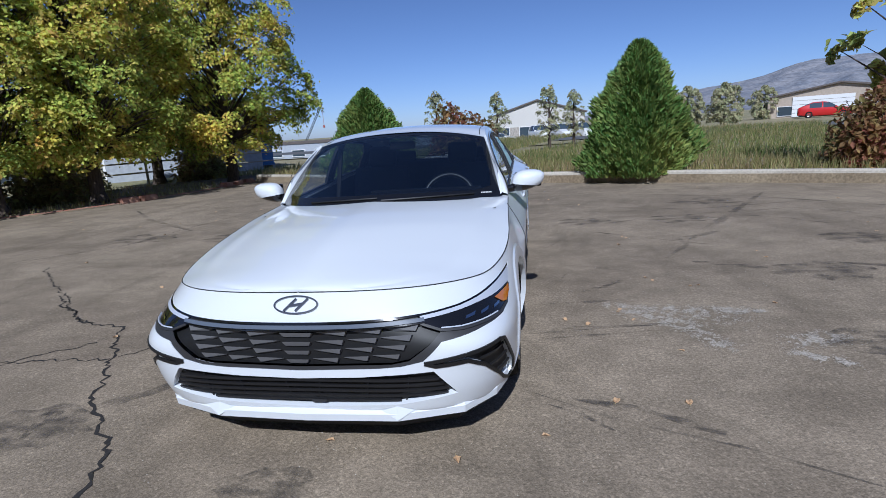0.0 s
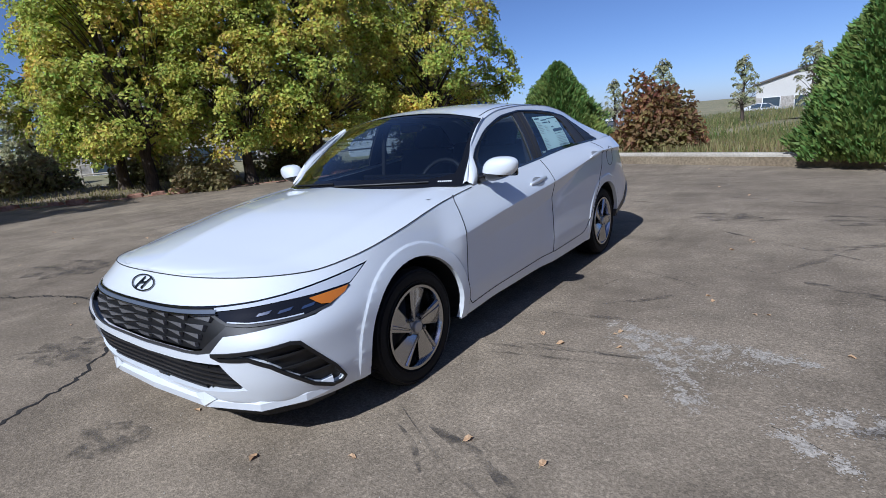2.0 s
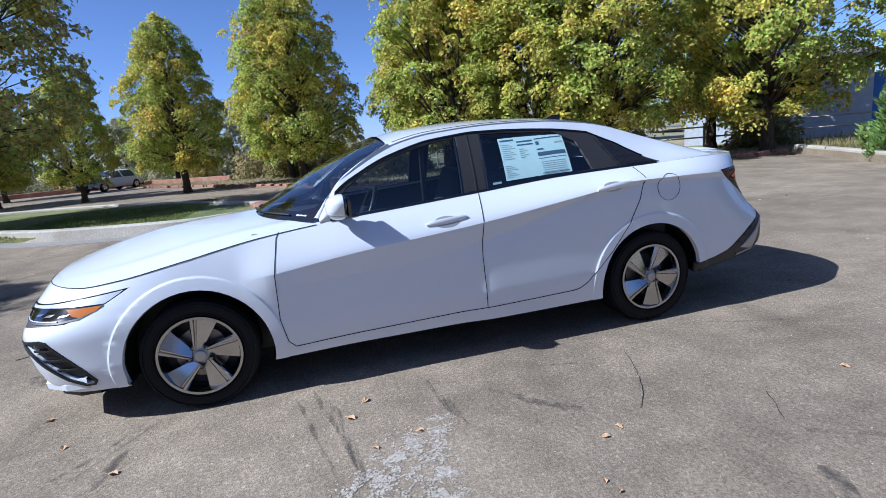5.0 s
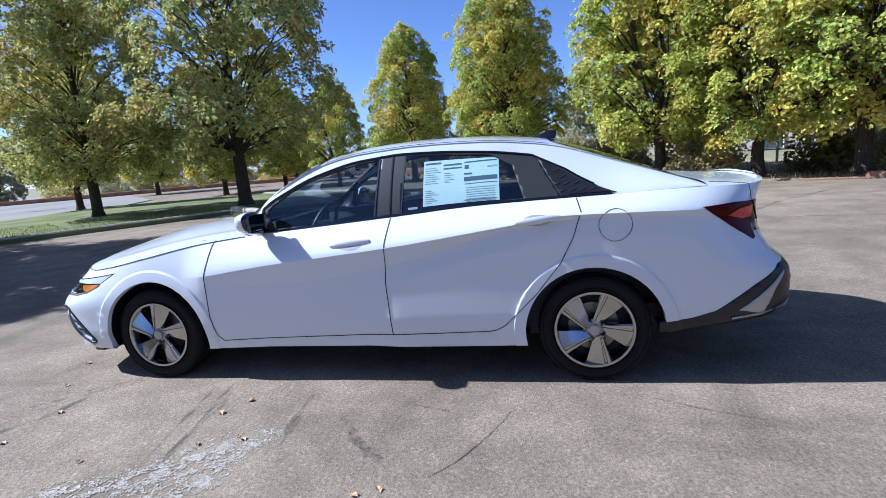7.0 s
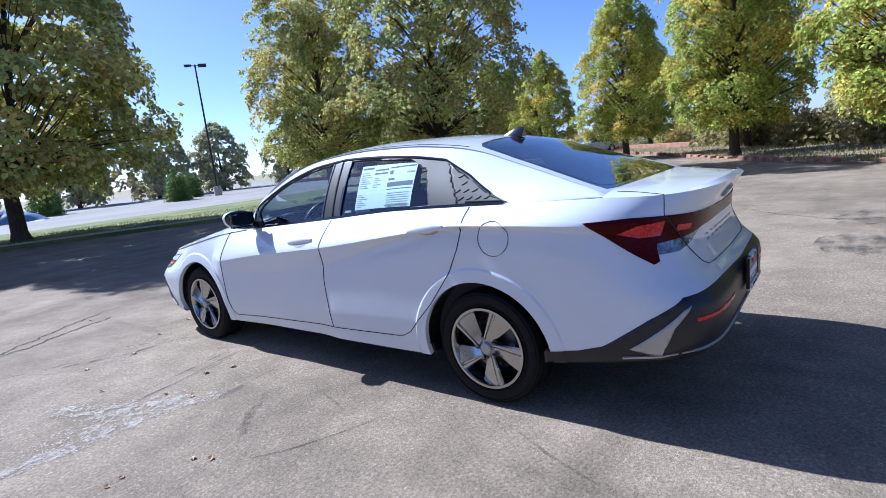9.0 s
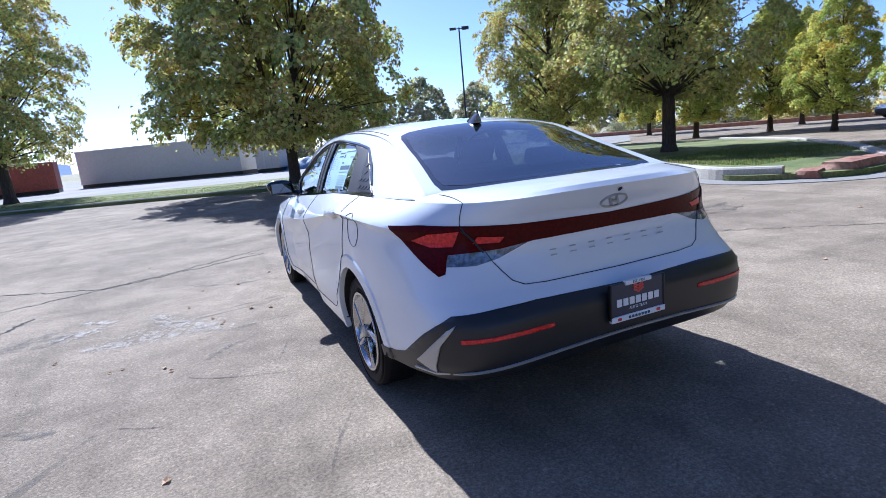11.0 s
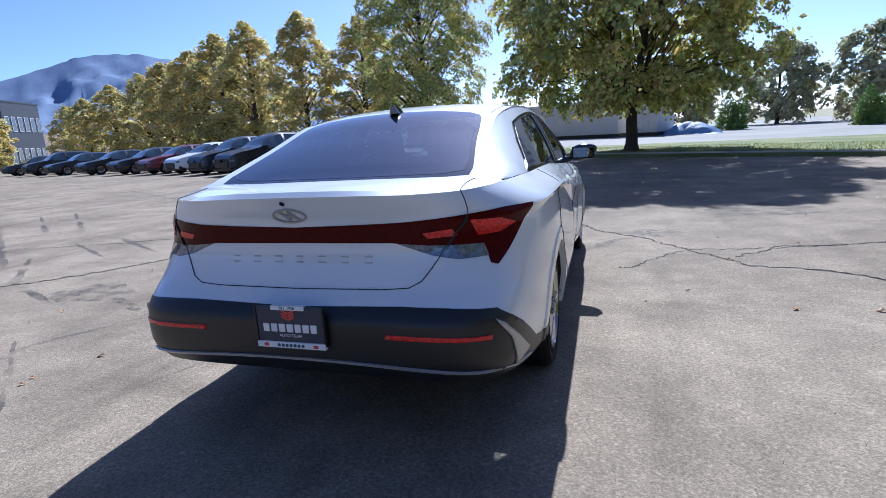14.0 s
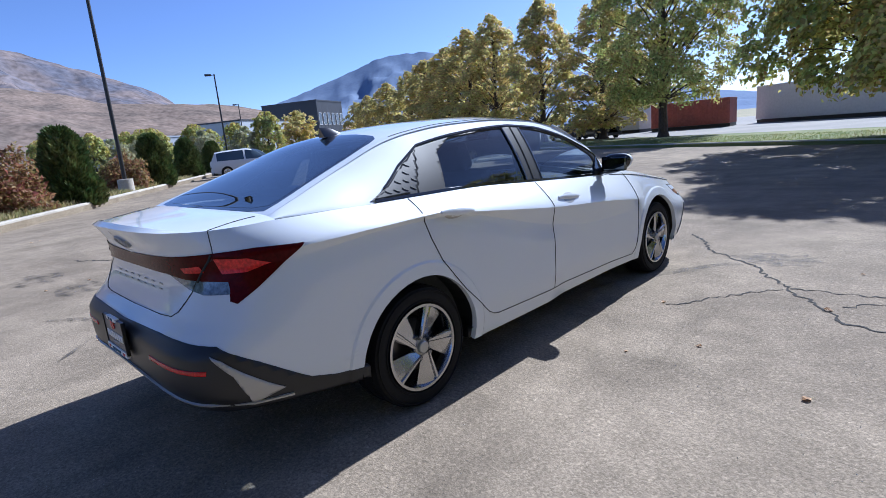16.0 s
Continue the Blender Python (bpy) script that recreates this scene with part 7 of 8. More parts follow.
# aerial fin
bm = bmesh.new()
rows_ = []
for k in range(9):
    t = k / 8
    z, half, y0, y1 = 0.052 * t, 0.032 * (1 - t) ** 0.8 + 0.002, 1.03 + 0.125 * t, 1.205 + 0.012 * t
    base_z = MIDZ(1.13) - 0.004
    rows_.append([bm.verts.new((x * half, y, base_z + z - 0.06 * max(0, (y - 1.13)) * (1 - t))) for x, y in ((0, y0), (1, y0 + (y1 - y0) * 0.6), (0.8, y1), (-0.8, y1), (-1, y0 + (y1 - y0) * 0.6))])
for a, b in zip(rows_, rows_[1:]):
    for i in range(5):
        bm.faces.new((a[i], a[(i + 1) % 5], b[(i + 1) % 5], b[i]))
bm.faces.new(rows_[-1])
bmesh.ops.recalc_face_normals(bm, faces=bm.faces)
part("aerial_fin", bm, M["gloss_black"], sedan, "black shark-fin aerial", smooth=True, auto=50)

# door handles
for sg in (1, -1):
    for y0, y1, z0, z1 in ((-0.085, 0.150, 0.828, 0.848), (0.975, 1.205, 0.905, 0.928)):
        h = part("door_handle", bmesh.new(), M["paint"], sedan)
        bm = bmesh.new()
        rings = []
        for k in range(17):
            t = k / 16
            y, z = y0 + (y1 - y0) * t, z0 + (z1 - z0) * t
            x = flank(y, z) + 0.002 + 0.009 * math.sin(math.pi * min(1, max(0, t * 0.94 + 0.03))) ** 0.45
            hh = 0.008 + 0.010 * math.sin(math.pi * t) ** 0.5
            rings.append([bm.verts.new((sg * (x + dx), y, z + dz)) for dx, dz in ((0, hh), (0.006, hh * 0.5), (0.006, -hh * 0.5), (0, -hh), (-0.010, -hh * 0.4), (-0.010, hh * 0.6))])
        for a, b in zip(rings, rings[1:]):
            for i in range(6):
                bm.faces.new((a[i], a[(i + 1) % 6], b[(i + 1) % 6], b[i]))
        bm.faces.new(rings[0])
        bm.faces.new(rings[-1])
        bmesh.ops.recalc_face_normals(bm, faces=bm.faces)
        part("grip", bm, M["paint"], h, smooth=True, auto=50)
        # no hollow is cut: a flat grey patch paints its shade behind the grip
        cup = [(s_of(0.9, y0 + (y1 - y0) * 0.5 + 0.075 * math.cos(a), 0), (z0 + z1) / 2 - 0.006 + 0.030 * math.sin(a)) for a in [2 * math.pi * i / 24 for i in range(24)]]
        part("cup", patch(hull, cup, 0.0012, 12, 10, other=sg < 0), M["silver"], h, "flat grey patch painted as the shade of the finger hollow", smooth=True)

# door mirrors
for sg in (1, -1):
    mir = part("door_mirror", bmesh.new(), M["paint"], sedan)
    for cap_ in (True, False):
        bm = bmesh.new()
        bmesh.ops.create_uvsphere(bm, u_segments=28, v_segments=18, radius=1)
        for v in bm.verts:
            x, y, z = v.co
            sx, sz = 0.108, 0.068
            depth = 0.085 if y < 0 else 0.038
            q = (abs(x) ** 2.6 + abs(y) ** 2.6 + abs(z) ** 2.6) ** (1 / 2.6)
            x, y, z = x / q, y / q, z / q
            v.co = Vector((x * sx + 0.012 * z, y * depth * (1 - 0.18 * x), z * sz * (1 - 0.20 * x) + 0.012 * x))
        if cap_:
            bmesh.ops.bisect_plane(bm, geom=bm.verts[:] + bm.edges[:] + bm.faces[:], plane_co=(0, 0, -0.028), plane_no=(0.12, 0, 1), clear_inner=True)
        bmesh.ops.bisect_plane(bm, geom=bm.verts[:] + bm.edges[:] + bm.faces[:], plane_co=(0, 0.004 if cap_ else 0.030, 0), plane_no=(0, 1, 0), clear_outer=True)
        if not cap_:
            bmesh.ops.scale(bm, vec=(0.98, 0.98, 0.975), verts=bm.verts)
        bmesh.ops.holes_fill(bm, edges=bm.edges)
        for v in bm.verts:
            v.co = Vector((sg * (v.co.x + 0.932), v.co.y - 0.535, v.co.z + 0.988))
        bmesh.ops.recalc_face_normals(bm, faces=bm.faces)
        part("cap" if cap_ else "lower_shell", bm, M["paint"] if cap_ else M["gloss_black"], mir, smooth=True, auto=40)
    bm = bmesh.new()
    g = add_box(bm, -0.088, 0.088, -0.002, 0.006, -0.048, 0.050, 0.012)
    for v in g:
        v.co = Vector((sg * (v.co.x + 0.932 - 0.05 * v.co.y), v.co.y - 0.505, v.co.z + 0.988))
    bmesh.ops.recalc_face_normals(bm, faces=bm.faces)
    part("mirror_glass", bm, M["mirror"], mir, "mirror glass")
    bm = bmesh.new()
    add_tube(bm, (sg * 0.775, -0.56, 0.930), (sg * 0.90, -0.535, 0.950), 0.030, 0.022, 12)
    part("arm", bm, M["gloss_black"], mir, smooth=True, auto=50)
    bm = bmesh.new()
    tri = [(-0.60, 0.908), (-0.545, 1.045), (-0.46, 0.925)]
    vs = []
    for off in (0.012, -0.004):
        vs.append([bm.verts.new((sg * (cabin_side(y, max(0, cabin_q(y, z))).x + off), y, z)) for y, z in tri])
    bm.faces.new(vs[0])
    for i in range(3):
        bm.faces.new((vs[0][i], vs[0][(i + 1) % 3], vs[1][(i + 1) % 3], vs[1][i]))
    bmesh.ops.recalc_face_normals(bm, faces=bm.faces)
    part("sail_panel", bm, M["gloss_black"], mir)

# window sticker on the left rear glass
ST = [(0.452, cabin_q(0.452, 1.008)), (0.455, cabin_q(0.455, 1.257)), (0.885, cabin_q(0.885, 1.250)), (0.888, cabin_q(0.888, 1.022))]
sticker = part("window_sticker", patch(cabin_side, ST, -0.002, 18, 12), M["paper"], sedan, "pale blue-green price sheet with dark bars")


def ink(y0, y1, z0, z1, mat="ink"):
    z_ = lambda y, z: cabin_q(y, z + 0.02 * (y - 0.45))
    part("print_bar", patch(cabin_side, [(y0, z_(y0, z0)), (y0, z_(y0, z1)), (y1, z_(y1, z1)), (y1, z_(y1, z0))], -0.0008, 4, 3), M[mat], sticker)


light_ink = material("faint_ink", (0.28, 0.38, 0.40), 0.7)
M["faint"] = light_ink
ink(0.465, 0.555, 1.236, 1.245)
ink(0.570, 0.675, 1.222, 1.230)
ink(0.570, 0.675, 1.203, 1.210)
for k in range(8):
    ink(0.463, 0.462 + 0.06 + 0.03 * ((k * 7) % 3) / 2, 1.214 - 0.012 * k, 1.217 - 0.012 * k, "faint")
for k in range(7):
    ink(0.463, 0.50 + 0.02 * (k % 3), 1.09 - 0.011 * k, 1.093 - 0.011 * k, "faint")
for k in range(5):
    ink(0.575, 0.61 + 0.02 * (k % 2), 1.180 - 0.012 * k, 1.183 - 0.012 * k, "faint")
ink(0.690, 0.875, 1.228, 1.234)
ink(0.692, 0.715, 1.196, 1.215)
ink(0.690, 0.876, 1.128, 1.150)
ink(0.690, 0.735, 1.164, 1.172)
ink(0.82, 0.875, 1.196, 1.204, "faint")
for k in range(7):
    ink(0.70, 0.865, 1.09 - 0.012 * k, 1.093 - 0.012 * k, "faint")
ink(0.690, 0.876, 1.112, 1.1145)
ink(0.690, 0.876, 1.024, 1.0265)
part("glass_label", patch(cabin_side, [(0.365, cabin_q(0.365, 0.995)), (0.365, cabin_q(0.365, 1.008)), (0.42, cabin_q(0.42, 1.010)), (0.42, cabin_q(0.42, 0.998))], -0.002, 4, 3), M["faint"], sedan)

# wipers and cowl
for x0, x1 in ((0.05, 0.60), (-0.45, 0.02)):
    bm = bmesh.new()
    prev = None
    for k in range(9):
        t = k / 8
        p = screen_at(abs(x0 + (x1 - x0) * t) / 0.775, 0.005 + 0.025 * t)
        p = Vector((x0 + (x1 - x0) * t, p.y - 0.004, p.z + 0.006))
        if prev:
            add_tube(bm, prev, p, 0.005, 0.005, 6)
        prev = p
    part("wiper", bm, M["black"], sedan)
for k in range(7):
    u = 0.90 - 0.012 * k
    part("code_label", patch(screen_at, [(u, 0.03), (u, 0.045), (u + 0.008, 0.045), (u + 0.008, 0.03)], 0.004, 3, 3), M["plate_white"], sedan)

# ---- interior ----
cabin_top = list(np.linspace(0, 1, 12))
ly = list(np.linspace(-0.19, 1.14, 40))
net = sheet(ly, [cabin_top] * len(ly), [])
part("headlining", piece(net, 0, roof_at, -0.03), M["lining"], sedan, smooth=True)
net.free()
for sg in (1, -1):
    bm = bmesh.new()
    cols_ = []
    for y in np.linspace(-0.98, 1.55, 30):
        zt = ZTOP(max(y, -0.9)) - 0.012
        cols_.append([bm.verts.new((sg * (min(flank(y, max(z, 0.3)), 0.84) - 0.075), y, z)) for z in (0.28, 0.5, 0.72, zt - 0.05, zt)])
    for a, b in zip(cols_, cols_[1:]):
        for i in range(4):
            bm.faces.new((a[i], a[i + 1], b[i + 1], b[i]))
    part("door_card", bm, M["interior"], sedan, smooth=True)
bm = bmesh.new()
add_box(bm, -0.74, 0.74, -1.02, 1.55, 0.26, 0.34)
part("carpet", bm, M["interior"], sedan)
bm = bmesh.new()
prof = [(-1.02, 0.90), (-0.80, 0.905), (-0.62, 0.890), (-0.53, 0.85), (-0.52, 0.76), (-0.60, 0.62), (-0.70, 0.40), (-1.02, 0.40)]
ends = [[bm.verts.new((x, y, z - 0.02 * (x / 0.7) ** 2)) for y, z in prof] for x in np.linspace(-0.745, 0.745, 15)]
for a, b in zip(ends, ends[1:]):
    for i in range(len(prof) - 1):
        bm.faces.new((a[i], b[i], b[i + 1], a[i + 1]))
bmesh.ops.recalc_face_normals(bm, faces=bm.faces)
part("dashboard", bm, M["interior"], sedan, smooth=True, auto=40)
bm = bmesh.new()
add_box(bm, -0.16, 0.62, -0.565, -0.535, 0.865, 0.965, 0.012)
part("display", bm, M["screen"], sedan, "wide dark display")
wheel_m = pose(0.36, -0.36, 0.865, 64, 0, 0)
steer = part("steering_wheel", bmesh.new(), M["black"], sedan)
bm = bmesh.new()
for k in range(32):
    a, b = 2 * math.pi * k / 32, 2 * math.pi * (k + 1) / 32
    add_tube(bm, wheel_m @ Vector((0.18 * math.cos(a), 0.18 * math.sin(a), 0)), wheel_m @ Vector((0.18 * math.cos(b), 0.18 * math.sin(b), 0)), 0.016, 0.016, 8, False)
part("ring", bm, M["satin_black"], steer, smooth=True)
bm = bmesh.new()
add_box(bm, -0.17, 0.17, -0.03, 0.03, -0.012, 0.012, 0.006, wheel_m)
add_box(bm, -0.03, 0.03, -0.17, 0.0, -0.012, 0.012, 0.006, wheel_m)
add_box(bm, -0.07, 0.07, -0.055, 0.05, -0.02, 0.03, 0.015, wheel_m)
part("spokes", bm, M["satin_black"], steer)


def make_seat(x, y, w):
    seat = part("seat", bmesh.new(), M["seat_cloth"], sedan)
    bm = bmesh.new()
    add_box(bm, x - w / 2, x + w / 2, y - 0.28, y + 0.22, 0.40, 0.58, 0.06)
    part("cushion", bm, M["seat_cloth"], seat, smooth=True, auto=60)
    bm = bmesh.new()
    add_box(bm, -w / 2, w / 2, -0.06, 0.07, 0.0, 0.58, 0.06, pose(x, y + 0.20, 0.52, -20, 0, 0))
    part("backrest", bm, M["seat_cloth"], seat, smooth=True, auto=60)
    for dx in ((0,) if w < 0.8 else (-0.36, 0.36)):
        bm = bmesh.new()
        add_box(bm, -0.125, 0.125, -0.04, 0.05, 0.58, 0.76 if w < 0.8 else 0.68, 0.035, pose(x + dx, y + 0.20, 0.52, -20, 0, 0))
        for px in (-0.05, 0.05):
            add_tube(bm, pose(x + dx, y + 0.20, 0.52, -20, 0, 0) @ Vector((px, 0, 0.54)), pose(x + dx, y + 0.20, 0.52, -20, 0, 0) @ Vector((px, 0, 0.64)), 0.008, 0.008, 6)
        part("headrest", bm, M["seat_cloth"], seat, smooth=True, auto=60)


make_seat(0.36, 0.08, 0.50)
make_seat(-0.36, 0.08, 0.50)
make_seat(0.0, 0.92, 1.26)
bm = bmesh.new()
add_box(bm, -0.66, 0.66, 1.32, 1.90, 0.985, 1.01, 0.008)
part("parcel_shelf", bm, M["interior"], sedan)
bm = bmesh.new()
add_box(bm, -0.10, 0.10, -0.19, -0.15, 1.225, 1.285, 0.015)
part("inside_mirror", bm, M["gloss_black"], sedan)
for sg in (1, -1):
    bm = bmesh.new()
    add_tube(bm, (sg * 0.66, 0.27, 1.22), (sg * 0.74, 0.28, 0.72), 0.022, 0.02, 6)
    part("seat_belt", bm, M["pillar"], sedan)

# ---- marks on the asphalt ----


def ground_line(path, width, mat, name, label, z=0.004, seed=1, wob=0.02, step=0.06, taper=False):
    """An uneven flat line on the ground."""
    rng = random.Random(seed)
    pts = [Vector(p) for p in path]
    fine_pts = []
    for a, b in zip(pts, pts[1:]):
        n = max(2, int((b - a).length / step))
        fine_pts += [a.lerp(b, i / n) for i in range(n)]
    fine_pts.append(pts[-1])
    bm = bmesh.new()
    prev, drift = None, 0.0
    for i, p in enumerate(fine_pts):
        d = (fine_pts[min(i + 1, len(fine_pts) - 1)] - fine_pts[max(i - 1, 0)]).normalized()
        n = Vector((-d.y, d.x))
        drift = drift * 0.7 + rng.uniform(-wob, wob)
        t = i / len(fine_pts)
        w = width * rng.uniform(0.35, 1.3) * (math.sin(math.pi * min(1, t * 0.96 + 0.02)) ** 0.5 if taper else 1)
        c = p + n * drift
        row = [bm.verts.new((*(c - n * w / 2), z)), bm.verts.new((*(c + n * w / 2), z))]
        if prev:
            bm.faces.new((prev[0], row[0], row[1], prev[1]))
        prev = row
    bmesh.ops.recalc_face_normals(bm, faces=bm.faces)
    return part(name, bm, mat, lot, label)


CRACKS = [
    [(-0.6, -2.9), (-0.85, -2.55), (-0.95, -2.34), (-1.18, -2.08), (-1.49, -1.75), (-1.73, -1.44), (-1.85, -1.3), (-2.1, -0.92), (-2.25, -0.71), (-2.7, -0.6), (-3.67, 0.11)],
    [(-2.6, -0.62), (-2.94, -0.45), (-3.64, 0.2), (-4.31, 0.63), (-5.0, 1.27)],
    [(-5.97, 1.54), (-5.39, 1.98), (-4.96, 2.52), (-4.85, 3.8), (-4.67, 4.7), (-4.2, 6.6)],
    [(14.11, -9.6), (11.3, -7.9), (9.16, -6.6), (8.24, -6.07), (5.76, -4.59), (3.81, -3.35), (2.69, -2.65), (2.26, -2.83), (0.9, -3.6)],
    [(7.2, -0.9), (4.9, -1.69), (3.72, -2.25), (2.21, -2.81), (0.9, -3.25)],
    [(-1.85, -1.27), (-2.35, -1.32), (-3.33, -1.57), (-4.39, -2.04), (-5.37, -2.36), (-6.05, -2.56)],
    [(-1.27, -0.56), (-1.55, -0.93), (-1.81, -1.25)],
    [(6.5, 1.4), (5.0, 0.69), (4.41, 0.34), (4.02, -0.08), (3.64, -0.72), (3.32, -1.32), (3.1, -1.8)],
    [(-2.18, -1.02), (-2.61, -1.43), (-3.25, -1.55), (-3.95, -1.8)],
]
for k, c in enumerate(CRACKS):
    ground_line(c, 0.036 if k == 7 else 0.022 if k in (0, 3, 4) else 0.014, M["crack"], "crack", "dark jagged crack", 0.003, k, 0.026, 0.03)
SKIDS = [([(2.2, 1.1), (2.44, 1.5), (3.08, 2.64), (4.7, 5.38)], 0.12), ([(3.64, 3.34), (4.05, 3.0), (4.34, 2.59)], 0.06), ([(3.78, 3.54), (4.44, 3.78), (4.89, 3.28), (4.99, 2.72)], 0.05), ([(0.6, -0.89), (1.0, -0.8), (1.38, -0.72), (1.75, -0.66)], 0.03), ([(0.7, -0.98), (1.1, -0.88), (1.7, -0.76)], 0.025), ([(0.9, -1.58), (1.34, -1.85), (1.86, -2.06), (2.18, -2.25)], 0.02), ([(19.3, -8.7), (12, -4.2), (7.5, -1.35), (5.2, 0.1)], 0.18), ([(20.4, -7.7), (12.8, -3.1), (8.2, -0.4), (5.9, 1.0)], 0.18), ([(-1.9, -2.3), (-1.2, -1.7), (-0.9, -1.2)], 0.14), ([(1.2, 2.6), (2.6, 3.4), (4.2, 3.7)], 0.05), ([(-4.5, 3.5), (-6.5, 5.0), (-8.0, 6.5)], 0.10), ([(1.4, 4.6), (3.2, 3.9), (5.2, 4.4)], 0.07), ([(2.6, 5.8), (4.4, 4.9), (6.0, 3.2)], 0.08), ([(0.6, 5.6), (2.4, 6.4), (4.6, 6.0)], 0.06), ([(3.4, 0.9), (4.6, 0.4), (5.8, -0.6)], 0.10), ([(-0.4, 7.0), (1.6, 6.6), (3.2, 6.4)], 0.05),
    ([(10.1, -4.6), (7.0, -2.3), (5.7, -1.85), (4.1, -0.95)], 0.12), ([(10.6, -4.2), (7.4, -2.0), (6.0, -1.4), (4.5, -0.6)], 0.10), ([(2.77, 1.63), (2.14, 2.1), (1.67, 2.47)], 0.05), ([(0.92, 1.36), (1.16, 1.81), (1.26, 2.06)], 0.018), ([(1.11, 0.26), (1.18, 0.44), (1.24, 0.61)], 0.02), ([(1.46, 0.15), (1.57, 0.26), (1.68, 0.39)], 0.05), ([(1.03, -0.75), (1.5, -0.68), (1.85, -0.64)], 0.05), ([(0.92, -0.26), (1.27, -0.19), (1.6, -0.15)], 0.05), ([(1.14, -1.67), (1.43, -1.75), (1.76, -1.94)], 0.06), ([(1.0, -1.72), (1.17, -1.82), (1.3, -1.95)], 0.03), ([(0.3, 4.15), (0.66, 4.06), (1.09, 3.97)], 0.08), ([(1.3, 0.05), (1.43, 0.14), (1.67, 0.32)], 0.06), ([(2.40, 0.95), (2.52, 0.89), (2.71, 0.79), (2.95, 0.7)], 0.12), ([(2.45, 1.86), (2.6, 1.97), (3.06, 2.31)], 0.12), ([(-1.54, -2.19), (-1.57, -2.05), (-1.6, -1.94)], 0.16)]
HAIRLINES = [[(1.22, 0.92), (1.46, 0.84), (1.67, 0.73), (1.79, 0.62)], [(1.9, 1.22), (2.0, 1.17), (2.11, 1.1)], [(2.36, -1.04), (2.49, -1.11), (2.63, -1.22)]]
for k, c in enumerate(HAIRLINES):
    ground_line(c, 0.0035, M["crack"], "crack", "hair-thin dark crack", 0.003, 70 + k, 0.004, 0.03)
skid_soft = bpy.data.materials.new("skid_film")
skid_soft.use_nodes = True
sn, sl = skid_soft.node_tree.nodes, skid_soft.node_tree.links
tr_, nz_, rg_, mx_ = sn.new("ShaderNodeBsdfTransparent"), sn.new("ShaderNodeTexNoise"), sn.new("ShaderNodeMapRange"), sn.new("ShaderNodeMixShader")
sn["Principled BSDF"].inputs["Base Color"].default_value = (0.055, 0.05, 0.046, 1)
sn["Principled BSDF"].inputs["Roughness"].default_value = 0.8
nz_.inputs["Scale"].default_value, nz_.inputs["Detail"].default_value = 5.0, 8
rg_.inputs[1].default_value, rg_.inputs[2].default_value, rg_.inputs[3].default_value, rg_.inputs[4].default_value = 0.40, 0.74, 0.0, 0.6
sl.new(nz_.outputs[0], rg_.inputs[0])
sl.new(rg_.outputs[0], mx_.inputs[0])
sl.new(tr_.outputs[0], mx_.inputs[1])
sl.new(sn["Principled BSDF"].outputs[0], mx_.inputs[2])
sl.new(mx_.outputs[0], sn["Material Output"].inputs[0])
for k, (p, w) in enumerate(SKIDS):
    ground_line(p, w, skid_soft, "tyre_mark", "dark worn tyre mark", 0.002 + 0.0001 * k, 40 + k, 0.004, 0.08, True)
rng = random.Random(5)
for k, (x, y, r) in enumerate([(3.31, 0.6, 0.28), (2.9, -0.9, 0.2), (-1.6, -2.1, 0.22), (-0.1, -2.45, 0.14), (4.2, 1.8, 0.24), (-3.4, 2.8, 0.35), (2.9, 3.2, 0.3), (-3.0, -3.6, 0.5), (4.4, -2.2, 0.4), (-4.6, -1.0, 0.4), (1.6, 3.2, 0.25), (3.6, 4.6, 0.35), (5.4, 2.0, 0.3), (-5.0, 3.0, 0.4)]):
    bm = bmesh.new()
    bm.faces.new([bm.verts.new((x + r * rng.uniform(0.7, 1.2) * 1.5 * math.cos(a), y + r * rng.uniform(0.7, 1.2) * math.sin(a), 0.0045 + 0.0001 * k)) for a in [2 * math.pi * i / 18 for i in range(18)]])
    part("oil_stain", bm, skid_soft, lot, "dark oily stain")
# worn white paint
rng = np.random.default_rng(9)
verts, faces = [], []
STROKES = [((1.46, -0.24), (1.79, -0.33), 0.05, 500), ((1.79, -0.33), (2.42, -0.39), 0.06, 1500), ((1.60, -0.38), (1.95, -0.70), 0.09, 1500), ((1.95, -0.70), (2.06, -1.05), 0.07, 700), ((1.75, -0.45), (2.30, -0.52), 0.13, 900), ((2.38, -1.08), (2.61, -1.23), 0.05, 500), ((2.45, -0.95), (2.75, -0.85), 0.08, 1000), ((2.30, -0.42), (2.55, -0.40), 0.03, 200)]
for a, b, w, n in STROKES:
    for _ in range(int(n * 3.4)):
        c = np.array(a) + (np.array(b) - np.array(a)) * rng.random() + rng.normal(0, w, 2) * 0.6
        if noise.noise(Vector((c[0] * 16, c[1] * 16, 0))) + 0.6 * noise.noise(Vector((c[0] * 45, c[1] * 45, 3))) < rng.uniform(-0.25, 0.35):
            continue
        r = 0.0018 + 0.0042 * rng.random() ** 2
        k0, ph = len(verts), rng.uniform(0, 6)
        for i in range(5):
            rr = r * rng.uniform(0.5, 1.5)
            verts.append((c[0] + rr * math.cos(ph + 2 * math.pi * i / 5), c[1] + rr * math.sin(ph + 2 * math.pi * i / 5), 0.0022 + 0.00000004 * len(verts)))
        faces.append(list(range(k0, k0 + 5)))
me = bpy.data.meshes.new("paint_flakes")
me.from_pydata(verts, [], faces)
flakes = link_data("paint_flakes", me, M["chalk"], lot, "flaked remains of white ground paint")
flakes["kind"] = "stuff"
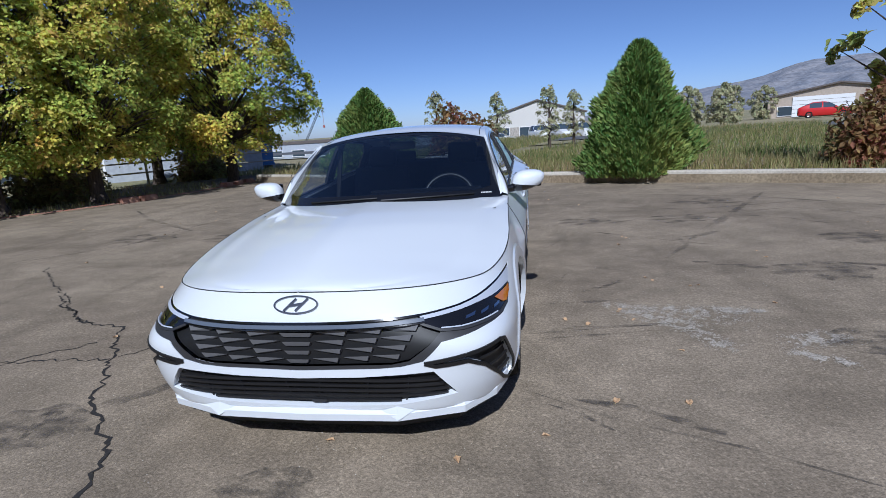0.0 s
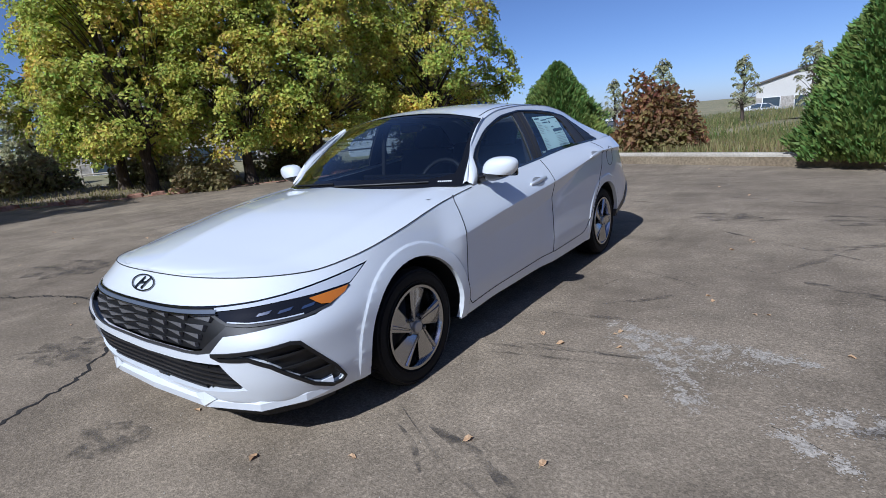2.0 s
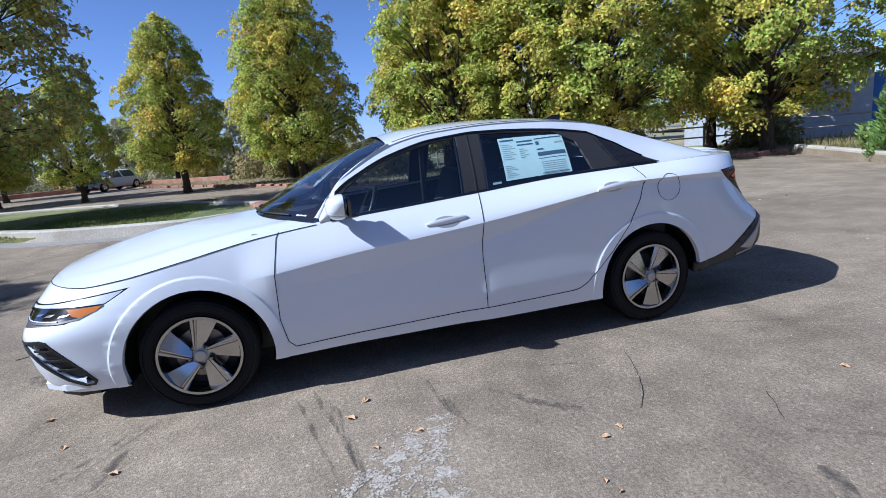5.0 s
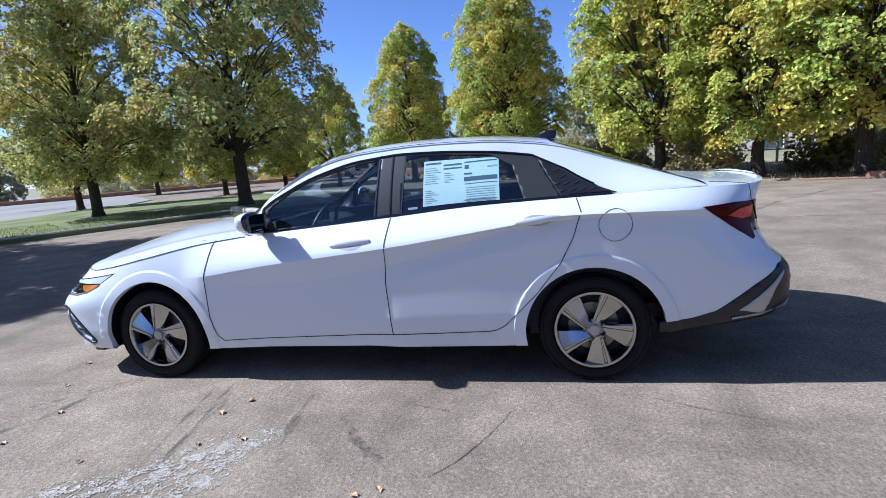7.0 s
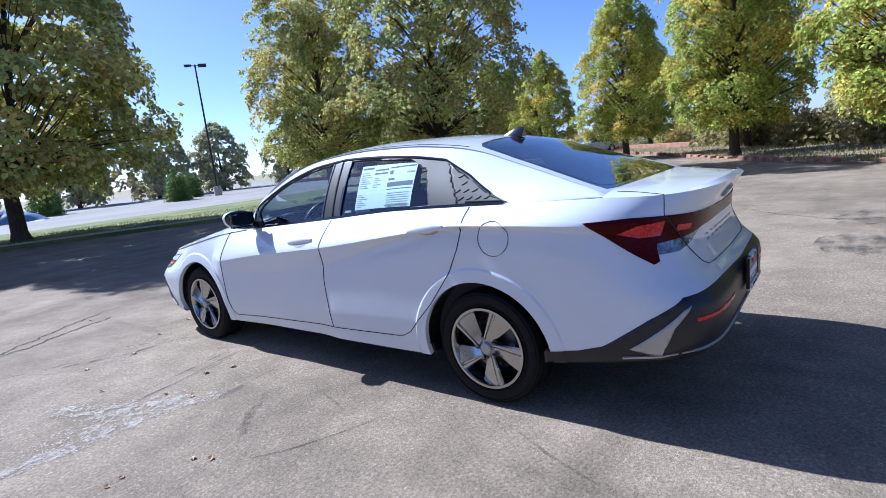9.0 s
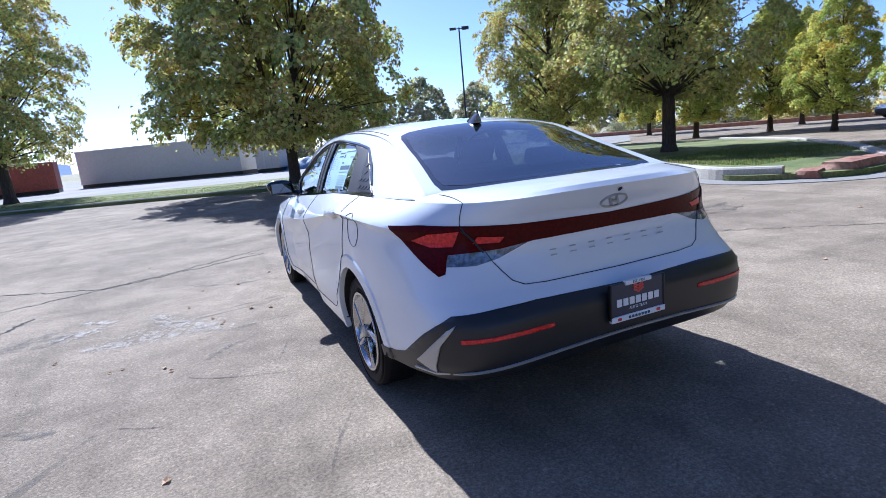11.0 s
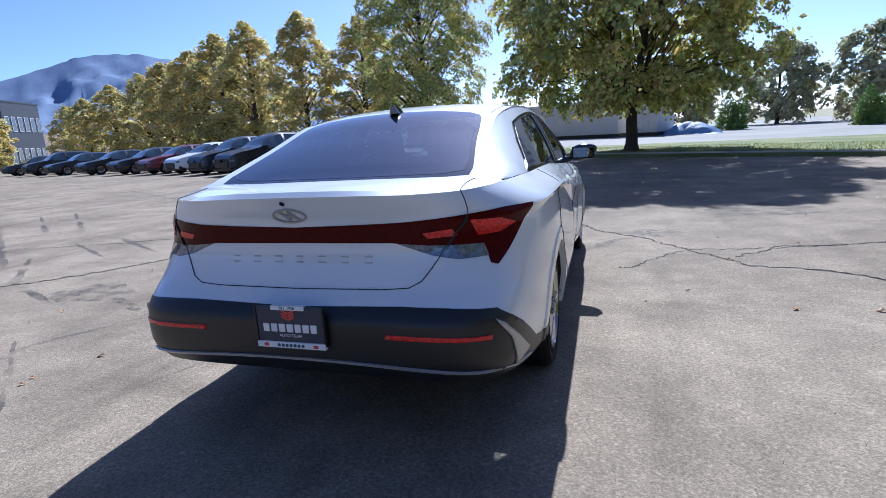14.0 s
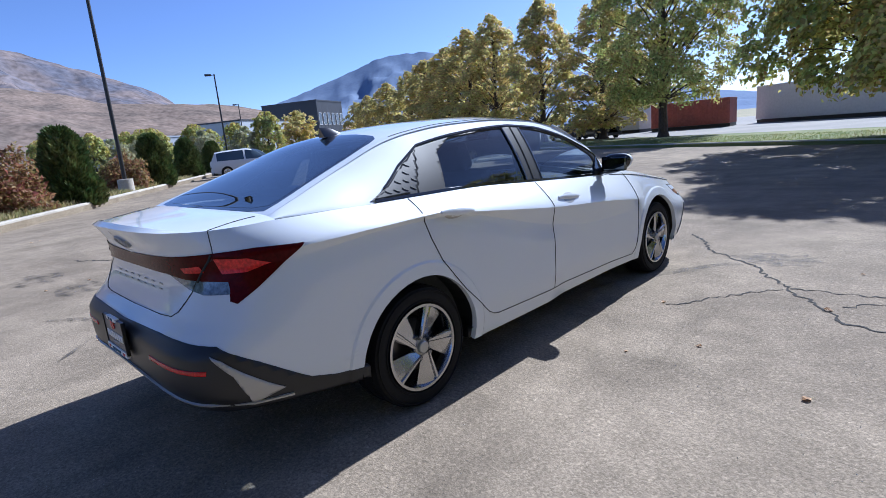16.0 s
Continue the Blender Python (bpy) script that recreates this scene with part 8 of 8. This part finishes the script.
# gravel grains
n = 12000
pts = rng.uniform(-1, 1, (n, 2)) * np.array([6.5, 6.5])
verts, faces = [], []
for i, (x, y) in enumerate(pts):
    r = 0.0015 + 0.0025 * rng.random() ** 2
    k0 = len(verts)
    for q in range(4):
        a = 1.57 * q + rng.uniform(0, 1)
        verts.append((x + r * math.cos(a), y + r * math.sin(a), 0.0005))
    verts.append((x, y, r * 1.1))
    faces += [(k0 + q, k0 + (q + 1) % 4, k0 + 4) for q in range(4)]
me = bpy.data.meshes.new("grit")
me.from_pydata(verts, [], faces)
grit = link_data("grit", me, M["concrete"], lot, "pale loose grit on the asphalt")
grit["kind"] = "stuff"

# fallen leaves
bm = bmesh.new()
outline = [(0, -0.032), (0.013, -0.02), (0.024, -0.004), (0.018, 0.014), (0.0, 0.036), (-0.018, 0.014), (-0.024, -0.004), (-0.013, -0.02)]
mid = [bm.verts.new((0, y, 0.004 + 0.18 * y * y * 4)) for y in (-0.032, -0.005, 0.036)]
for sg in (1, -1):
    rim_ = [bm.verts.new((sg * x, y, 0.010 + 0.012 * math.sin(40 * y) + 0.25 * x)) for x, y in ((0.014, -0.02), (0.024, -0.003), (0.016, 0.016))]
    bm.faces.new((mid[0], rim_[0], rim_[1], mid[1]))
    bm.faces.new((mid[1], rim_[1], rim_[2], mid[2]))
stem = [bm.verts.new(p) for p in ((-0.001, -0.032, 0.004), (0.001, -0.032, 0.004), (0.002, -0.055, 0.003))]
bm.faces.new(stem)
leaf_me = bpy.data.meshes.new("fallen_leaf")
bm.to_mesh(leaf_me)
bm.free()
leaf_me.materials.append(M["fallen"])
rng = random.Random(17)
SPOTS = [(1.0, -2.0), (1.16, -0.56), (1.54, -0.4), (1.93, 0.36), (1.99, 2.06), (0.63, -2.2), (1.31, -0.65), (1.56, -0.36), (1.96, 2.14), (1.86, 1.74), (-1.38, 0.3), (-1.68, 0.03), (1.89, 0.45), (2.25, 0.22), (3.07, 1.06), (-2.25, 0.38), (0.03, -2.1), (1.8, -1.07), (1.68, -1.68)]
for k in range(170):
    if k < len(SPOTS):
        x, y = SPOTS[k]
    else:
        x, y = rng.uniform(-9, 12), rng.uniform(-9, 8)
        if abs(x) < 1.0 and abs(y) < 2.4:
            continue
    s = rng.uniform(0.35, 0.8)
    ob = new("fallen_leaf", leaf_me)
    ob.matrix_world = pose(x, y, 0.001, rng.uniform(-8, 8), rng.uniform(-8, 8), rng.uniform(0, 360)) @ Matrix.Diagonal((s, s, s, 1))
    tagged(ob, "small curled dry autumn leaf on the asphalt", "leaf", "fallen leaves")
